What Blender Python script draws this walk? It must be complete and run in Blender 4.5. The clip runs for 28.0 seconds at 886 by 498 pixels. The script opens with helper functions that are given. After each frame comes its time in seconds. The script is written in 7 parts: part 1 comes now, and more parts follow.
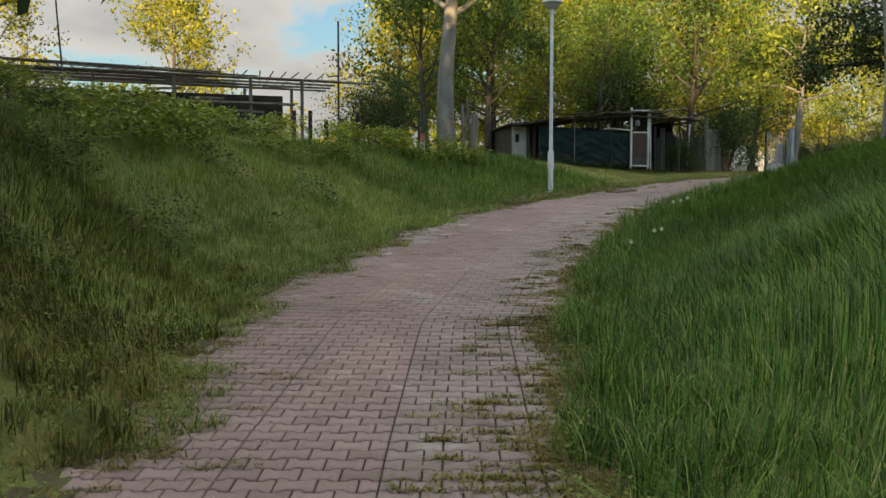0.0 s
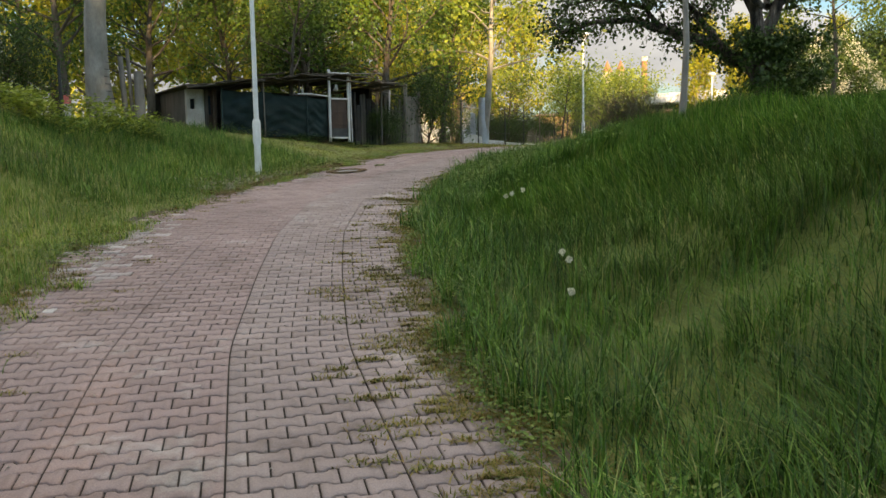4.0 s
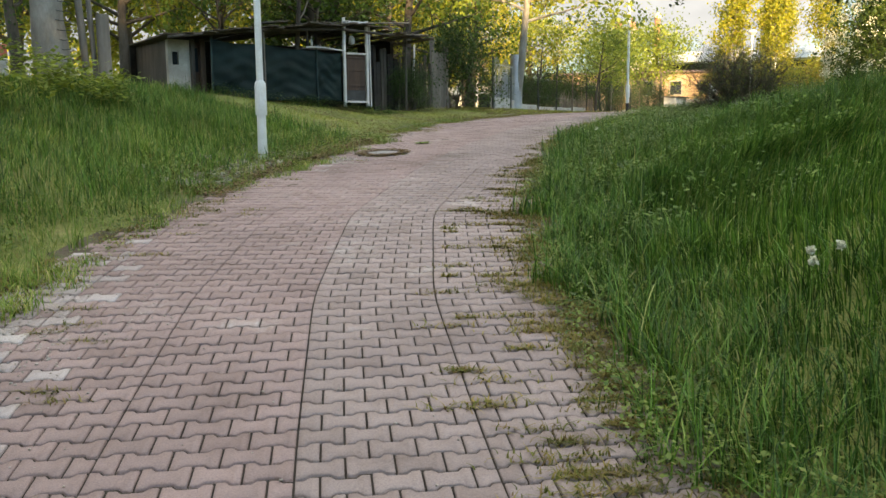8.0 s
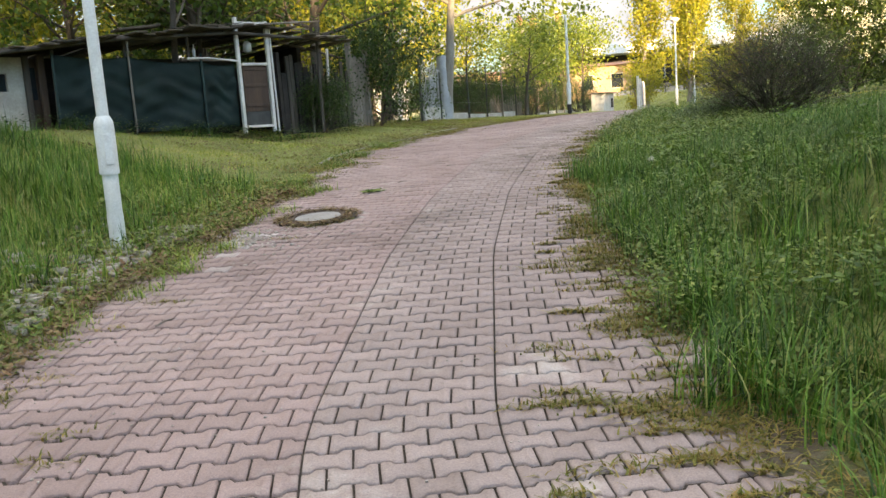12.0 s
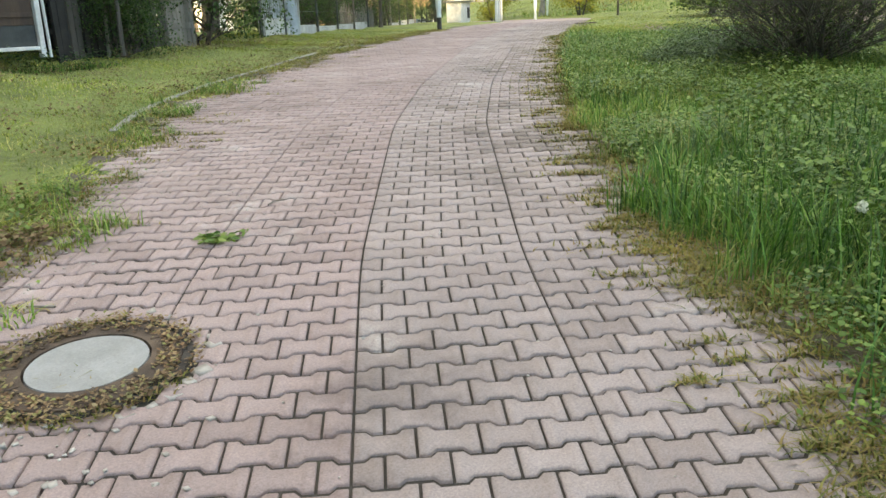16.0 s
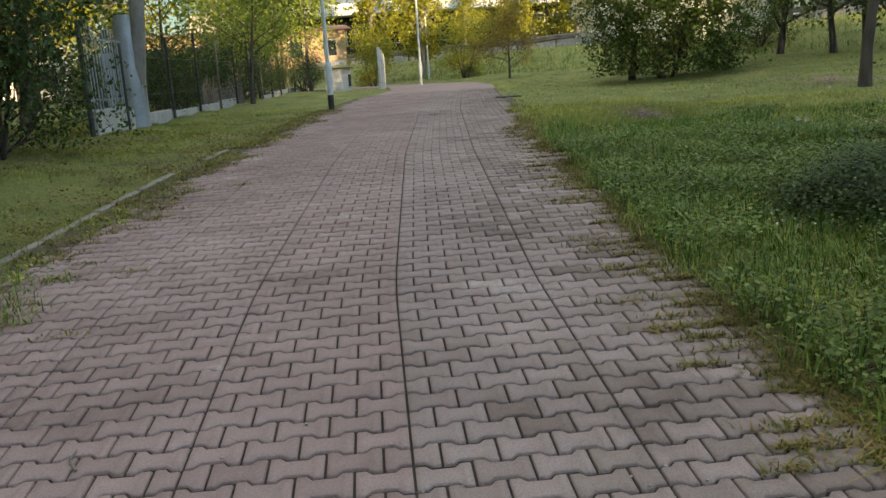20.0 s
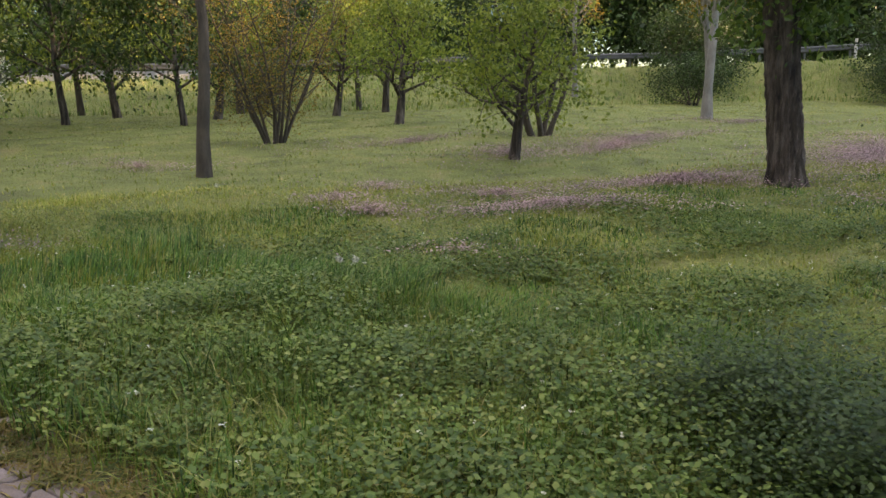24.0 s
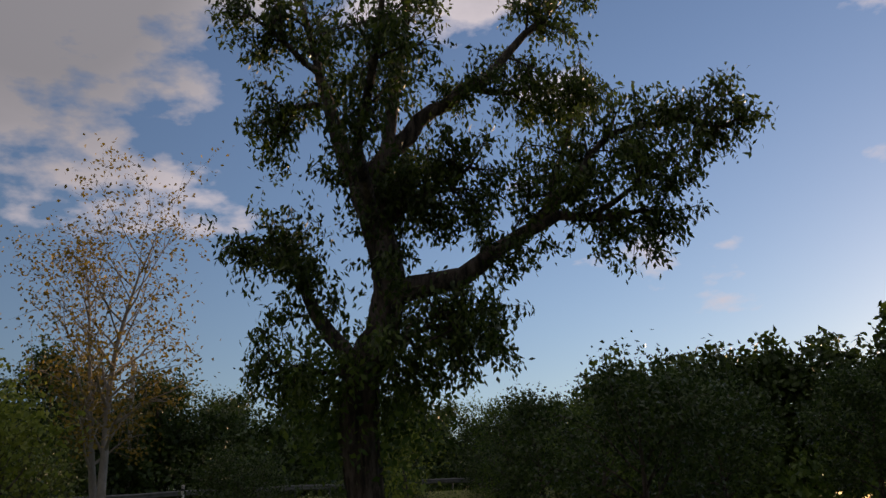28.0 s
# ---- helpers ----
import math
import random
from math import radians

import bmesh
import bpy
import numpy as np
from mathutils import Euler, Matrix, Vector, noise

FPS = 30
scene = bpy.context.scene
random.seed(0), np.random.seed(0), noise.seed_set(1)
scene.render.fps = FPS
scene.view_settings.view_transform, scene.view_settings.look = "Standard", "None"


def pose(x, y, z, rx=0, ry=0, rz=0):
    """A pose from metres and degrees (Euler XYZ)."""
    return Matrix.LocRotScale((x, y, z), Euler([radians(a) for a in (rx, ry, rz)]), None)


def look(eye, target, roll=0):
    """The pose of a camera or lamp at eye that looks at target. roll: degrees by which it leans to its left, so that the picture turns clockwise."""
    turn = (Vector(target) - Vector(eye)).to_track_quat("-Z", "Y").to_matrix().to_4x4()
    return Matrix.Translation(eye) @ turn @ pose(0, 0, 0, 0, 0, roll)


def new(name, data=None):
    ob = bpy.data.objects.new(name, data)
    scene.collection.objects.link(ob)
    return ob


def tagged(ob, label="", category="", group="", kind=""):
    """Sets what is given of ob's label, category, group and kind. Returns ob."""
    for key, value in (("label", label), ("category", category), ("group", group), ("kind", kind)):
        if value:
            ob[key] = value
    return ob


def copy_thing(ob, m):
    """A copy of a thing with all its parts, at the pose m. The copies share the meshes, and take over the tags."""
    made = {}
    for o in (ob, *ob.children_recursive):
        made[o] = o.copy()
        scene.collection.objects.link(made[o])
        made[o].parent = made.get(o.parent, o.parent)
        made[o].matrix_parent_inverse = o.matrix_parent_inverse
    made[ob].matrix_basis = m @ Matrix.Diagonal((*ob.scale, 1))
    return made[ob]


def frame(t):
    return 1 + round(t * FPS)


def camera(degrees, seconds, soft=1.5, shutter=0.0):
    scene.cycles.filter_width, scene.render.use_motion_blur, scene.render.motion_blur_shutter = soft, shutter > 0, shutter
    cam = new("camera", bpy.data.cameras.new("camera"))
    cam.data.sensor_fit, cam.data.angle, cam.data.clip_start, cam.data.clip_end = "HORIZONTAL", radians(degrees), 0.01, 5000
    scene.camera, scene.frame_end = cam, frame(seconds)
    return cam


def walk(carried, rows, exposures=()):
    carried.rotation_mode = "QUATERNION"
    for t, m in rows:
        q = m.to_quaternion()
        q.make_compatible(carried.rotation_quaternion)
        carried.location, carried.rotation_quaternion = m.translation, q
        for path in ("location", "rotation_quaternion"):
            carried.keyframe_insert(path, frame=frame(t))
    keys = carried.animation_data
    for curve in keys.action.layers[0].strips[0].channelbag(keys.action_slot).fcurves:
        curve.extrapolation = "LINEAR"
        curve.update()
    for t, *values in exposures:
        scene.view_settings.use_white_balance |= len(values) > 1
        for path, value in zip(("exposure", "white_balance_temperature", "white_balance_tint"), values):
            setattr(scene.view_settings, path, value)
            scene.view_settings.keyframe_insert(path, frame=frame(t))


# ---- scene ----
cam = camera(56, 28.0)
PATH = [
    (0.0, pose(0.000, 0.000, 1.520, 86.80, -0.10, 0.00)),
    (0.5, pose(-0.113, 0.677, 1.548, 85.30, 0.50, -2.70)),
    (1.0, pose(-0.254, 1.297, 1.576, 85.50, 2.10, -2.20)),
    (1.5, pose(-0.395, 1.861, 1.605, 84.80, 2.60, -3.90)),
    (2.0, pose(-0.423, 2.566, 1.633, 83.50, 1.50, -6.70)),
    (2.5, pose(-0.536, 3.187, 1.689, 84.60, 0.30, -16.20)),
    (3.0, pose(-0.564, 3.807, 1.717, 85.00, 0.40, -19.90)),
    (3.5, pose(-0.620, 4.427, 1.774, 85.10, 1.10, -22.10)),
    (5.5, pose(-0.197, 6.853, 1.915, 82.30, 0.30, -26.90)),
    (6.0, pose(-0.113, 7.445, 1.943, 82.30, 1.00, -27.80)),
    (6.5, pose(-0.028, 8.065, 2.028, 82.90, 0.40, -28.20)),
    (7.0, pose(0.028, 8.629, 2.112, 83.80, 0.20, -28.90)),
    (7.5, pose(0.141, 9.221, 2.140, 84.50, -0.10, -25.60)),
    (8.0, pose(0.197, 9.757, 2.197, 81.70, 0.50, -24.30)),
    (8.5, pose(0.367, 10.378, 2.225, 82.10, 1.00, -24.80)),
    (9.0, pose(0.479, 10.942, 2.281, 82.80, 0.30, -25.50)),
    (9.5, pose(0.705, 11.534, 2.338, 83.80, 0.60, -27.00)),
    (10.0, pose(0.846, 12.070, 2.394, 85.40, 0.80, -29.90)),
    (10.5, pose(1.072, 12.662, 2.451, 84.70, -0.20, -33.80)),
    (11.0, pose(1.156, 13.169, 2.479, 83.40, -0.70, -32.30)),
    (11.5, pose(1.382, 13.705, 2.535, 81.60, 2.40, -32.70)),
    (12.0, pose(1.579, 14.354, 2.592, 81.70, 4.00, -31.20)),
    (12.5, pose(1.805, 14.946, 2.648, 81.80, 3.30, -31.90)),
    (14.5, pose(2.538, 17.230, 2.874, 80.40, 1.30, -33.70)),
    (15.0, pose(2.876, 17.766, 2.902, 80.50, 1.40, -37.70)),
    (15.5, pose(3.243, 18.302, 2.958, 75.60, 3.60, -39.80)),
    (16.0, pose(3.694, 18.809, 3.015, 74.60, 2.40, -42.90)),
    (16.5, pose(4.061, 19.317, 3.071, 73.50, 1.40, -44.10)),
    (17.0, pose(4.484, 19.881, 3.099, 74.70, -0.60, -47.50)),
    (17.5, pose(4.766, 20.360, 3.156, 74.60, 0.40, -48.20)),
    (18.0, pose(5.161, 20.868, 3.184, 73.70, 0.70, -48.10)),
    (18.5, pose(5.499, 21.404, 3.268, 73.20, 0.00, -47.50)),
    (19.0, pose(5.894, 21.911, 3.353, 75.80, 0.40, -49.10)),
    (19.5, pose(6.232, 22.447, 3.438, 77.80, 1.20, -50.10)),
    (20.0, pose(6.683, 23.011, 3.494, 77.80, 3.60, -52.20)),
    (20.5, pose(7.078, 23.575, 3.550, 78.40, 2.10, -53.40)),
    (21.0, pose(7.529, 24.111, 3.607, 77.80, 4.30, -56.30)),
    (21.5, pose(7.952, 24.506, 3.663, 77.80, 1.50, -71.20)),
    (22.0, pose(8.488, 24.816, 3.720, 77.90, 1.50, -84.20)),
    (22.5, pose(8.996, 25.211, 3.776, 76.80, 1.40, -91.10)),
    (24.5, pose(11.221, 26.544, 3.718, 80.64, -0.66, -115.01)),
    (25.0, pose(11.886, 26.573, 3.687, 80.44, -1.21, -125.56)),
    (25.5, pose(12.512, 26.745, 3.695, 81.39, -0.31, -128.28)),
    (26.0, pose(13.082, 26.983, 3.771, 82.49, -0.37, -132.29)),
    (26.5, pose(13.477, 27.216, 3.827, 89.99, 1.19, -139.55)),
    (27.0, pose(13.841, 27.482, 3.860, 103.26, 2.39, -144.61)),
    (27.5, pose(14.197, 27.620, 3.840, 110.55, 2.62, -147.93)),
    (28.0, pose(14.547, 27.737, 3.824, 108.87, 3.78, -152.44)),
]
EXPO = [(0, 1.25, 8800, 13), (1, 1.9, 8900, 13), (2, 1.7, 9100, 13), (3, 1.55, 8800, 13), (6, 1.9, 9000, 15), (8, 1.95, 8700, 13), (11, 2.05, 8700, 17), (12, 2.2, 8600, 17), (15, 1.65, 8500, 16), (16, 2.5, 8400, 8), (17, 2.2, 8500, 9), (18, 1.65, 8400, 8), (19, 1.9, 8400, 7), (20, 1.3, 8050, 11), (21, 1.02, 7950, 13), (22, 1.4, 7950, 17), (22.5, 1.72, 7980, 19), (24.5, 1.8, 8200, 25), (25, 2.4, 8250, 26), (26.1, 1.6, 8250, 28), (26.6, 0.65, 8050, 28), (27, -0.1, 8050, 30), (27.5, -0.45, 8050, 30), (28, -0.5, 8050, 30)]
walk(cam, PATH, EXPO)

# ---- world and sun ----
SUN_YAW, SUN_UP = 168.0, 8.5
BANK = (0.665, -0.46, 0.59)
world = bpy.data.worlds.new("world")
scene.world = world
world.use_nodes = True
wn, wl_ = world.node_tree.nodes, world.node_tree.links
wn.clear()
sky = wn.new("ShaderNodeTexSky")
sky.sky_type, sky.sun_disc = "NISHITA", False
sky.sun_elevation, sky.sun_rotation = radians(SUN_UP), radians(-SUN_YAW)
sky.air_density, sky.dust_density, sky.ozone_density = 1.15, 0.15, 4.0
# broken cloud, closing overhead
coord = wn.new("ShaderNodeTexCoord")
stretch = wn.new("ShaderNodeMapping")
stretch.inputs["Scale"].default_value = (2.0, 2.0, 4.2)
stretch.inputs["Location"].default_value = (1.35, 0.6, 0.2)
puff = wn.new("ShaderNodeTexNoise")
puff.inputs["Scale"].default_value, puff.inputs["Detail"].default_value, puff.inputs["Roughness"].default_value = 1.9, 8.0, 0.55
split = wn.new("ShaderNodeSeparateXYZ")
high = wn.new("ShaderNodeMapRange")
for key, val in (("From Min", 0.42), ("From Max", 0.9), ("To Min", 0.0), ("To Max", 0.26)):
    high.inputs[key].default_value = val
north = wn.new("ShaderNodeMath")
north.operation = "MULTIPLY_ADD"
north.inputs[1].default_value = 0.11
cover = wn.new("ShaderNodeMath")
cover.operation = "ADD"
ramp = wn.new("ShaderNodeValToRGB")
ramp.color_ramp.elements[0].position, ramp.color_ramp.elements[1].position = 0.54, 0.61
tone = wn.new("ShaderNodeValToRGB")
tone.color_ramp.elements[0].position, tone.color_ramp.elements[1].position = 0.56, 0.78
tone.color_ramp.elements[0].color, tone.color_ramp.elements[1].color = (5.0, 5.7, 6.6, 1), (3.1, 3.7, 4.5, 1)
mixc = wn.new("ShaderNodeMix")
mixc.data_type = "RGBA"
bg = wn.new("ShaderNodeBackground")
bg.inputs["Strength"].default_value = 0.1
wout = wn.new("ShaderNodeOutputWorld")
wl_.new(coord.outputs["Generated"], stretch.inputs["Vector"])
wl_.new(coord.outputs["Generated"], split.inputs["Vector"])
wl_.new(split.outputs["Z"], high.inputs["Value"])
wl_.new(stretch.outputs["Vector"], puff.inputs["Vector"])
wl_.new(split.outputs["Y"], north.inputs[0])
wl_.new(puff.outputs["Fac"], north.inputs[2])
wl_.new(north.outputs["Value"], cover.inputs[0])
bank_dot = wn.new("ShaderNodeVectorMath")
bank_dot.operation = "DOT_PRODUCT"
bank_dot.inputs[1].default_value = BANK
bank_in = wn.new("ShaderNodeMapRange")
for key, val in (("From Min", 0.962), ("From Max", 0.994), ("To Min", 0.0), ("To Max", 0.19)):
    bank_in.inputs[key].default_value = val
both = wn.new("ShaderNodeMath")
both.operation = "ADD"
wl_.new(coord.outputs["Generated"], bank_dot.inputs[0])
wl_.new(bank_dot.outputs["Value"], bank_in.inputs["Value"])
wl_.new(bank_in.outputs["Result"], both.inputs[0])
wl_.new(high.outputs["Result"], both.inputs[1])
wl_.new(both.outputs["Value"], cover.inputs[1])
wl_.new(cover.outputs["Value"], ramp.inputs["Fac"])
wl_.new(cover.outputs["Value"], tone.inputs["Fac"])
wl_.new(ramp.outputs["Color"], mixc.inputs["Factor"])
shade = wn.new("ShaderNodeMix")
shade.data_type = "RGBA"
shade.inputs["B"].default_value = (2.0, 2.45, 2.9, 1)
thick = wn.new("ShaderNodeMath")
thick.operation, thick.inputs[1].default_value = "MULTIPLY", 5.2
wl_.new(bank_in.outputs["Result"], thick.inputs[0])
wl_.new(thick.outputs["Value"], shade.inputs["Factor"])
wl_.new(tone.outputs["Color"], shade.inputs["A"])
# the sky is brighter towards the sun and overhead
SUNWARD = (-0.6 * math.sin(radians(SUN_YAW)), 0.6 * math.cos(radians(SUN_YAW)), 0.8)
facing = wn.new("ShaderNodeVectorMath")
facing.operation = "DOT_PRODUCT"
facing.inputs[1].default_value = SUNWARD
wl_.new(coord.outputs["Generated"], facing.inputs[0])


def sky_gain(low, high_):
    """Scales a colour from low away from the sun to high_ towards it."""
    span = wn.new("ShaderNodeMapRange")
    for key, val in (("From Min", -0.5), ("From Max", 0.7), ("To Min", low), ("To Max", high_)):
        span.inputs[key].default_value = val
    scale = wn.new("ShaderNodeVectorMath")
    scale.operation = "SCALE"
    wl_.new(facing.outputs["Value"], span.inputs["Value"])
    wl_.new(span.outputs["Result"], scale.inputs["Scale"])
    return scale


blue_gain, cloud_gain = sky_gain(0.75, 2.3), sky_gain(0.4, 1.55)
wl_.new(sky.outputs["Color"], blue_gain.inputs[0])
wl_.new(shade.outputs["Result"], cloud_gain.inputs[0])
wl_.new(blue_gain.outputs["Vector"], mixc.inputs["A"])
wl_.new(cloud_gain.outputs["Vector"], mixc.inputs["B"])
wl_.new(mixc.outputs["Result"], bg.inputs["Color"])
wl_.new(bg.outputs["Background"], wout.inputs["Surface"])

sun = new("sun", bpy.data.lights.new("sun", "SUN"))
sun.data.energy, sun.data.angle, sun.data.color = 5.0, radians(0.6), (1.0, 0.80, 0.52)
toward = Vector((-math.sin(radians(SUN_YAW)) * math.cos(radians(SUN_UP)), math.cos(radians(SUN_YAW)) * math.cos(radians(SUN_UP)), math.sin(radians(SUN_UP))))
sun.matrix_world = look(toward * 200, (0, 0, 0))


# ---- materials ----
def nodes_of(name):
    m = bpy.data.materials.new(name)
    m.use_nodes = True
    n, l = m.node_tree.nodes, m.node_tree.links
    return m, n, l, n["Principled BSDF"]


def ramp_node(n, stops):
    r = n.new("ShaderNodeValToRGB")
    e = r.color_ramp.elements
    while len(e) < len(stops):
        e.new(0.5)
    for k, (p, c) in zip(e, stops):
        k.position, k.color = p, (*c, 1)
    return r


def noise_node(n, l, scale, detail=4.0, rough=0.6, space="Object", squeeze=None):
    t = n.new("ShaderNodeTexNoise")
    t.inputs["Scale"].default_value, t.inputs["Detail"].default_value, t.inputs["Roughness"].default_value = scale, detail, rough
    src = n.new("ShaderNodeNewGeometry").outputs["Position"] if space == "World" else n.new("ShaderNodeTexCoord").outputs[space]
    if squeeze:
        mp = n.new("ShaderNodeMapping")
        mp.inputs["Scale"].default_value = squeeze
        l.new(src, mp.inputs["Vector"])
        src = mp.outputs["Vector"]
    l.new(src, t.inputs["Vector"])
    return t


def blend(n, l, kind, fac, a, b):
    x = n.new("ShaderNodeMix")
    x.data_type, x.blend_type = "RGBA", kind
    if isinstance(fac, (int, float)):
        x.inputs["Factor"].default_value = fac
    else:
        l.new(fac, x.inputs["Factor"])
    for key, v in (("A", a), ("B", b)):
        if isinstance(v, tuple):
            x.inputs[key].default_value = (*v, 1)
        else:
            l.new(v, x.inputs[key])
    return x.outputs["Result"]


def rough_mat(name, stops, scale=6.0, fine=40.0, rough=0.85, bump=0.3, metal=0.0, squeeze=None, rand=None, fleck=0.25, dist=0.01, space="Object"):
    """Two scales of variation and a fine relief. rand: 'Object' or 'Island' shifts the tone piece by piece."""
    m, n, l, p = nodes_of(name)
    a, b = noise_node(n, l, scale, space=space, squeeze=squeeze), noise_node(n, l, fine, 5.0, 0.7, space=space, squeeze=squeeze)
    r = ramp_node(n, stops)
    l.new(a.outputs["Fac"], r.inputs["Fac"])
    g = n.new("ShaderNodeRGBToBW")
    l.new(b.outputs["Color"], g.inputs["Color"])
    gray = ramp_node(n, [(0.3, (0.55, 0.55, 0.55)), (0.7, (1.25, 1.25, 1.25))])
    l.new(g.outputs["Val"], gray.inputs["Fac"])
    col = blend(n, l, "MULTIPLY", min(1.0, fleck * 2), r.outputs["Color"], gray.outputs["Color"])
    if rand:
        src = n.new("ShaderNodeObjectInfo").outputs["Random"] if rand == "Object" else n.new("ShaderNodeNewGeometry").outputs["Random Per Island"]
        v = ramp_node(n, [(0.0, (0.84, 0.82, 0.81)), (0.5, (1.0, 1.0, 1.0)), (1.0, (1.1, 1.09, 1.08))])
        l.new(src, v.inputs["Fac"])
        col = blend(n, l, "MULTIPLY", 1.0, col, v.outputs["Color"])
    l.new(col, p.inputs["Base Color"])
    p.inputs["Roughness"].default_value, p.inputs["Metallic"].default_value = rough, metal
    if bump:
        u = n.new("ShaderNodeBump")
        u.inputs["Strength"].default_value, u.inputs["Distance"].default_value = bump, dist
        l.new(b.outputs["Fac"], u.inputs["Height"])
        l.new(u.outputs["Normal"], p.inputs["Normal"])
    return m


def paver_mat(name, stops, rand):
    """Concrete stones: slow stains, pale lime bloom, dark moss, fine aggregate and a tone for each stone."""
    m, n, l, p = nodes_of(name)
    a, grain = noise_node(n, l, 0.55, 5.0, 0.6, "World"), noise_node(n, l, 130.0, 4.0, 0.75, "World")
    r = ramp_node(n, stops)
    l.new(a.outputs["Fac"], r.inputs["Fac"])
    bloom = noise_node(n, l, 1.1, 9.0, 0.72, "World")
    hit_ = ramp_node(n, [(0.6, (0, 0, 0)), (0.7, (0.6, 0.6, 0.6))])
    l.new(bloom.outputs["Fac"], hit_.inputs["Fac"])
    col = blend(n, l, "MIX", hit_.outputs["Color"], r.outputs["Color"], (0.40, 0.375, 0.35))
    stain = noise_node(n, l, 0.85, 7.0, 0.7, "World", (1.0, 1.0, 3.0))
    dark_ = ramp_node(n, [(0.30, (0.6, 0.58, 0.57)), (0.42, (0.92, 0.91, 0.90)), (0.5, (1, 1, 1)), (0.66, (1.06, 1.055, 1.05))])
    l.new(stain.outputs["Fac"], dark_.inputs["Fac"])
    col = blend(n, l, "MULTIPLY", 1.0, col, dark_.outputs["Color"])
    fine = ramp_node(n, [(0.3, (0.5, 0.49, 0.48)), (0.5, (1, 1, 1)), (0.7, (1.5, 1.48, 1.45))])
    l.new(grain.outputs["Fac"], fine.inputs["Fac"])
    col = blend(n, l, "MULTIPLY", 0.55, col, fine.outputs["Color"])
    src = n.new("ShaderNodeObjectInfo").outputs["Random"] if rand == "Object" else n.new("ShaderNodeNewGeometry").outputs["Random Per Island"]
    v = ramp_node(n, [(0.0, (0.85, 0.82, 0.80)), (0.3, (0.97, 0.96, 0.95)), (0.8, (1.03, 1.02, 1.015)), (1.0, (1.1, 1.09, 1.08))])
    l.new(src, v.inputs["Fac"])
    col = blend(n, l, "MULTIPLY", 1.0, col, v.outputs["Color"])
    l.new(col, p.inputs["Base Color"])
    p.inputs["Roughness"].default_value = 0.88
    u = n.new("ShaderNodeBump")
    u.inputs["Strength"].default_value, u.inputs["Distance"].default_value = 0.5, 0.004
    l.new(grain.outputs["Fac"], u.inputs["Height"])
    l.new(u.outputs["Normal"], p.inputs["Normal"])
    return m


def leaf_mat(name, stops, through_it=0.35, rough=0.6, patch=0.6):
    """Leaves and blades: tone by leaf, a slow drift over the plant, and light that shines through."""
    m, n, l, p = nodes_of(name)
    r = ramp_node(n, stops)
    l.new(n.new("ShaderNodeNewGeometry").outputs["Random Per Island"], r.inputs["Fac"])
    drift = noise_node(n, l, patch, 3.0, 0.6)
    v = ramp_node(n, [(0.3, (0.62, 0.66, 0.6)), (0.7, (1.25, 1.2, 1.0))])
    l.new(drift.outputs["Fac"], v.inputs["Fac"])
    col = blend(n, l, "MULTIPLY", 1.0, r.outputs["Color"], v.outputs["Color"])
    l.new(col, p.inputs["Base Color"])
    p.inputs["Roughness"].default_value = rough
    p.inputs["Specular IOR Level"].default_value = 0.3
    t = n.new("ShaderNodeBsdfTranslucent")
    l.new(col, t.inputs["Color"])
    x = n.new("ShaderNodeMixShader")
    x.inputs["Fac"].default_value = through_it
    l.new(p.outputs["BSDF"], x.inputs[1])
    l.new(t.outputs["BSDF"], x.inputs[2])
    l.new(x.outputs["Shader"], n["Material Output"].inputs["Surface"])
    return m


SOIL = rough_mat("soil_and_thatch", [(0.3, (0.11, 0.115, 0.035)), (0.42, (0.16, 0.185, 0.045)), (0.55, (0.20, 0.23, 0.055)), (0.65, (0.25, 0.245, 0.075)), (0.76, (0.29, 0.25, 0.10))], 1.1, 17.0, 0.95, 1.0, dist=0.07, fleck=0.7)
BED = rough_mat("joint_sand", [(0.3, (0.022, 0.017, 0.013)), (0.6, (0.038, 0.029, 0.022)), (0.75, (0.036, 0.04, 0.018))], 1.6, 60.0, 0.95, 0.6)
PAVER_RED = paver_mat("reddish_concrete_paver", [(0.36, (0.222, 0.161, 0.150)), (0.5, (0.253, 0.185, 0.174)), (0.62, (0.274, 0.203, 0.190)), (0.74, (0.302, 0.238, 0.221))], "Island")
PAVER_RED_ONE = paver_mat("reddish_concrete_paver_single", [(0.36, (0.222, 0.161, 0.150)), (0.5, (0.253, 0.185, 0.174)), (0.62, (0.274, 0.203, 0.190)), (0.74, (0.302, 0.238, 0.221))], "Object")
PAVER_GREY = paver_mat("greyish_concrete_paver", [(0.36, (0.214, 0.168, 0.158)), (0.5, (0.247, 0.196, 0.184)), (0.62, (0.270, 0.215, 0.201)), (0.74, (0.297, 0.246, 0.229))], "Island")
PAVER_GREY_ONE = paver_mat("greyish_concrete_paver_single", [(0.36, (0.214, 0.168, 0.158)), (0.5, (0.247, 0.196, 0.184)), (0.62, (0.270, 0.215, 0.201)), (0.74, (0.297, 0.246, 0.229))], "Object")
PAVER_GRIMY = paver_mat("soiled_concrete_paver", [(0.36, (0.140, 0.108, 0.097)), (0.5, (0.191, 0.148, 0.131)), (0.62, (0.225, 0.179, 0.161)), (0.74, (0.303, 0.253, 0.225))], "Island")
PAVER_LIME = paver_mat("lime_bloomed_concrete_paver", [(0.36, (0.27, 0.23, 0.22)), (0.5, (0.36, 0.32, 0.31)), (0.62, (0.45, 0.42, 0.40)), (0.74, (0.54, 0.51, 0.49))], "Island")
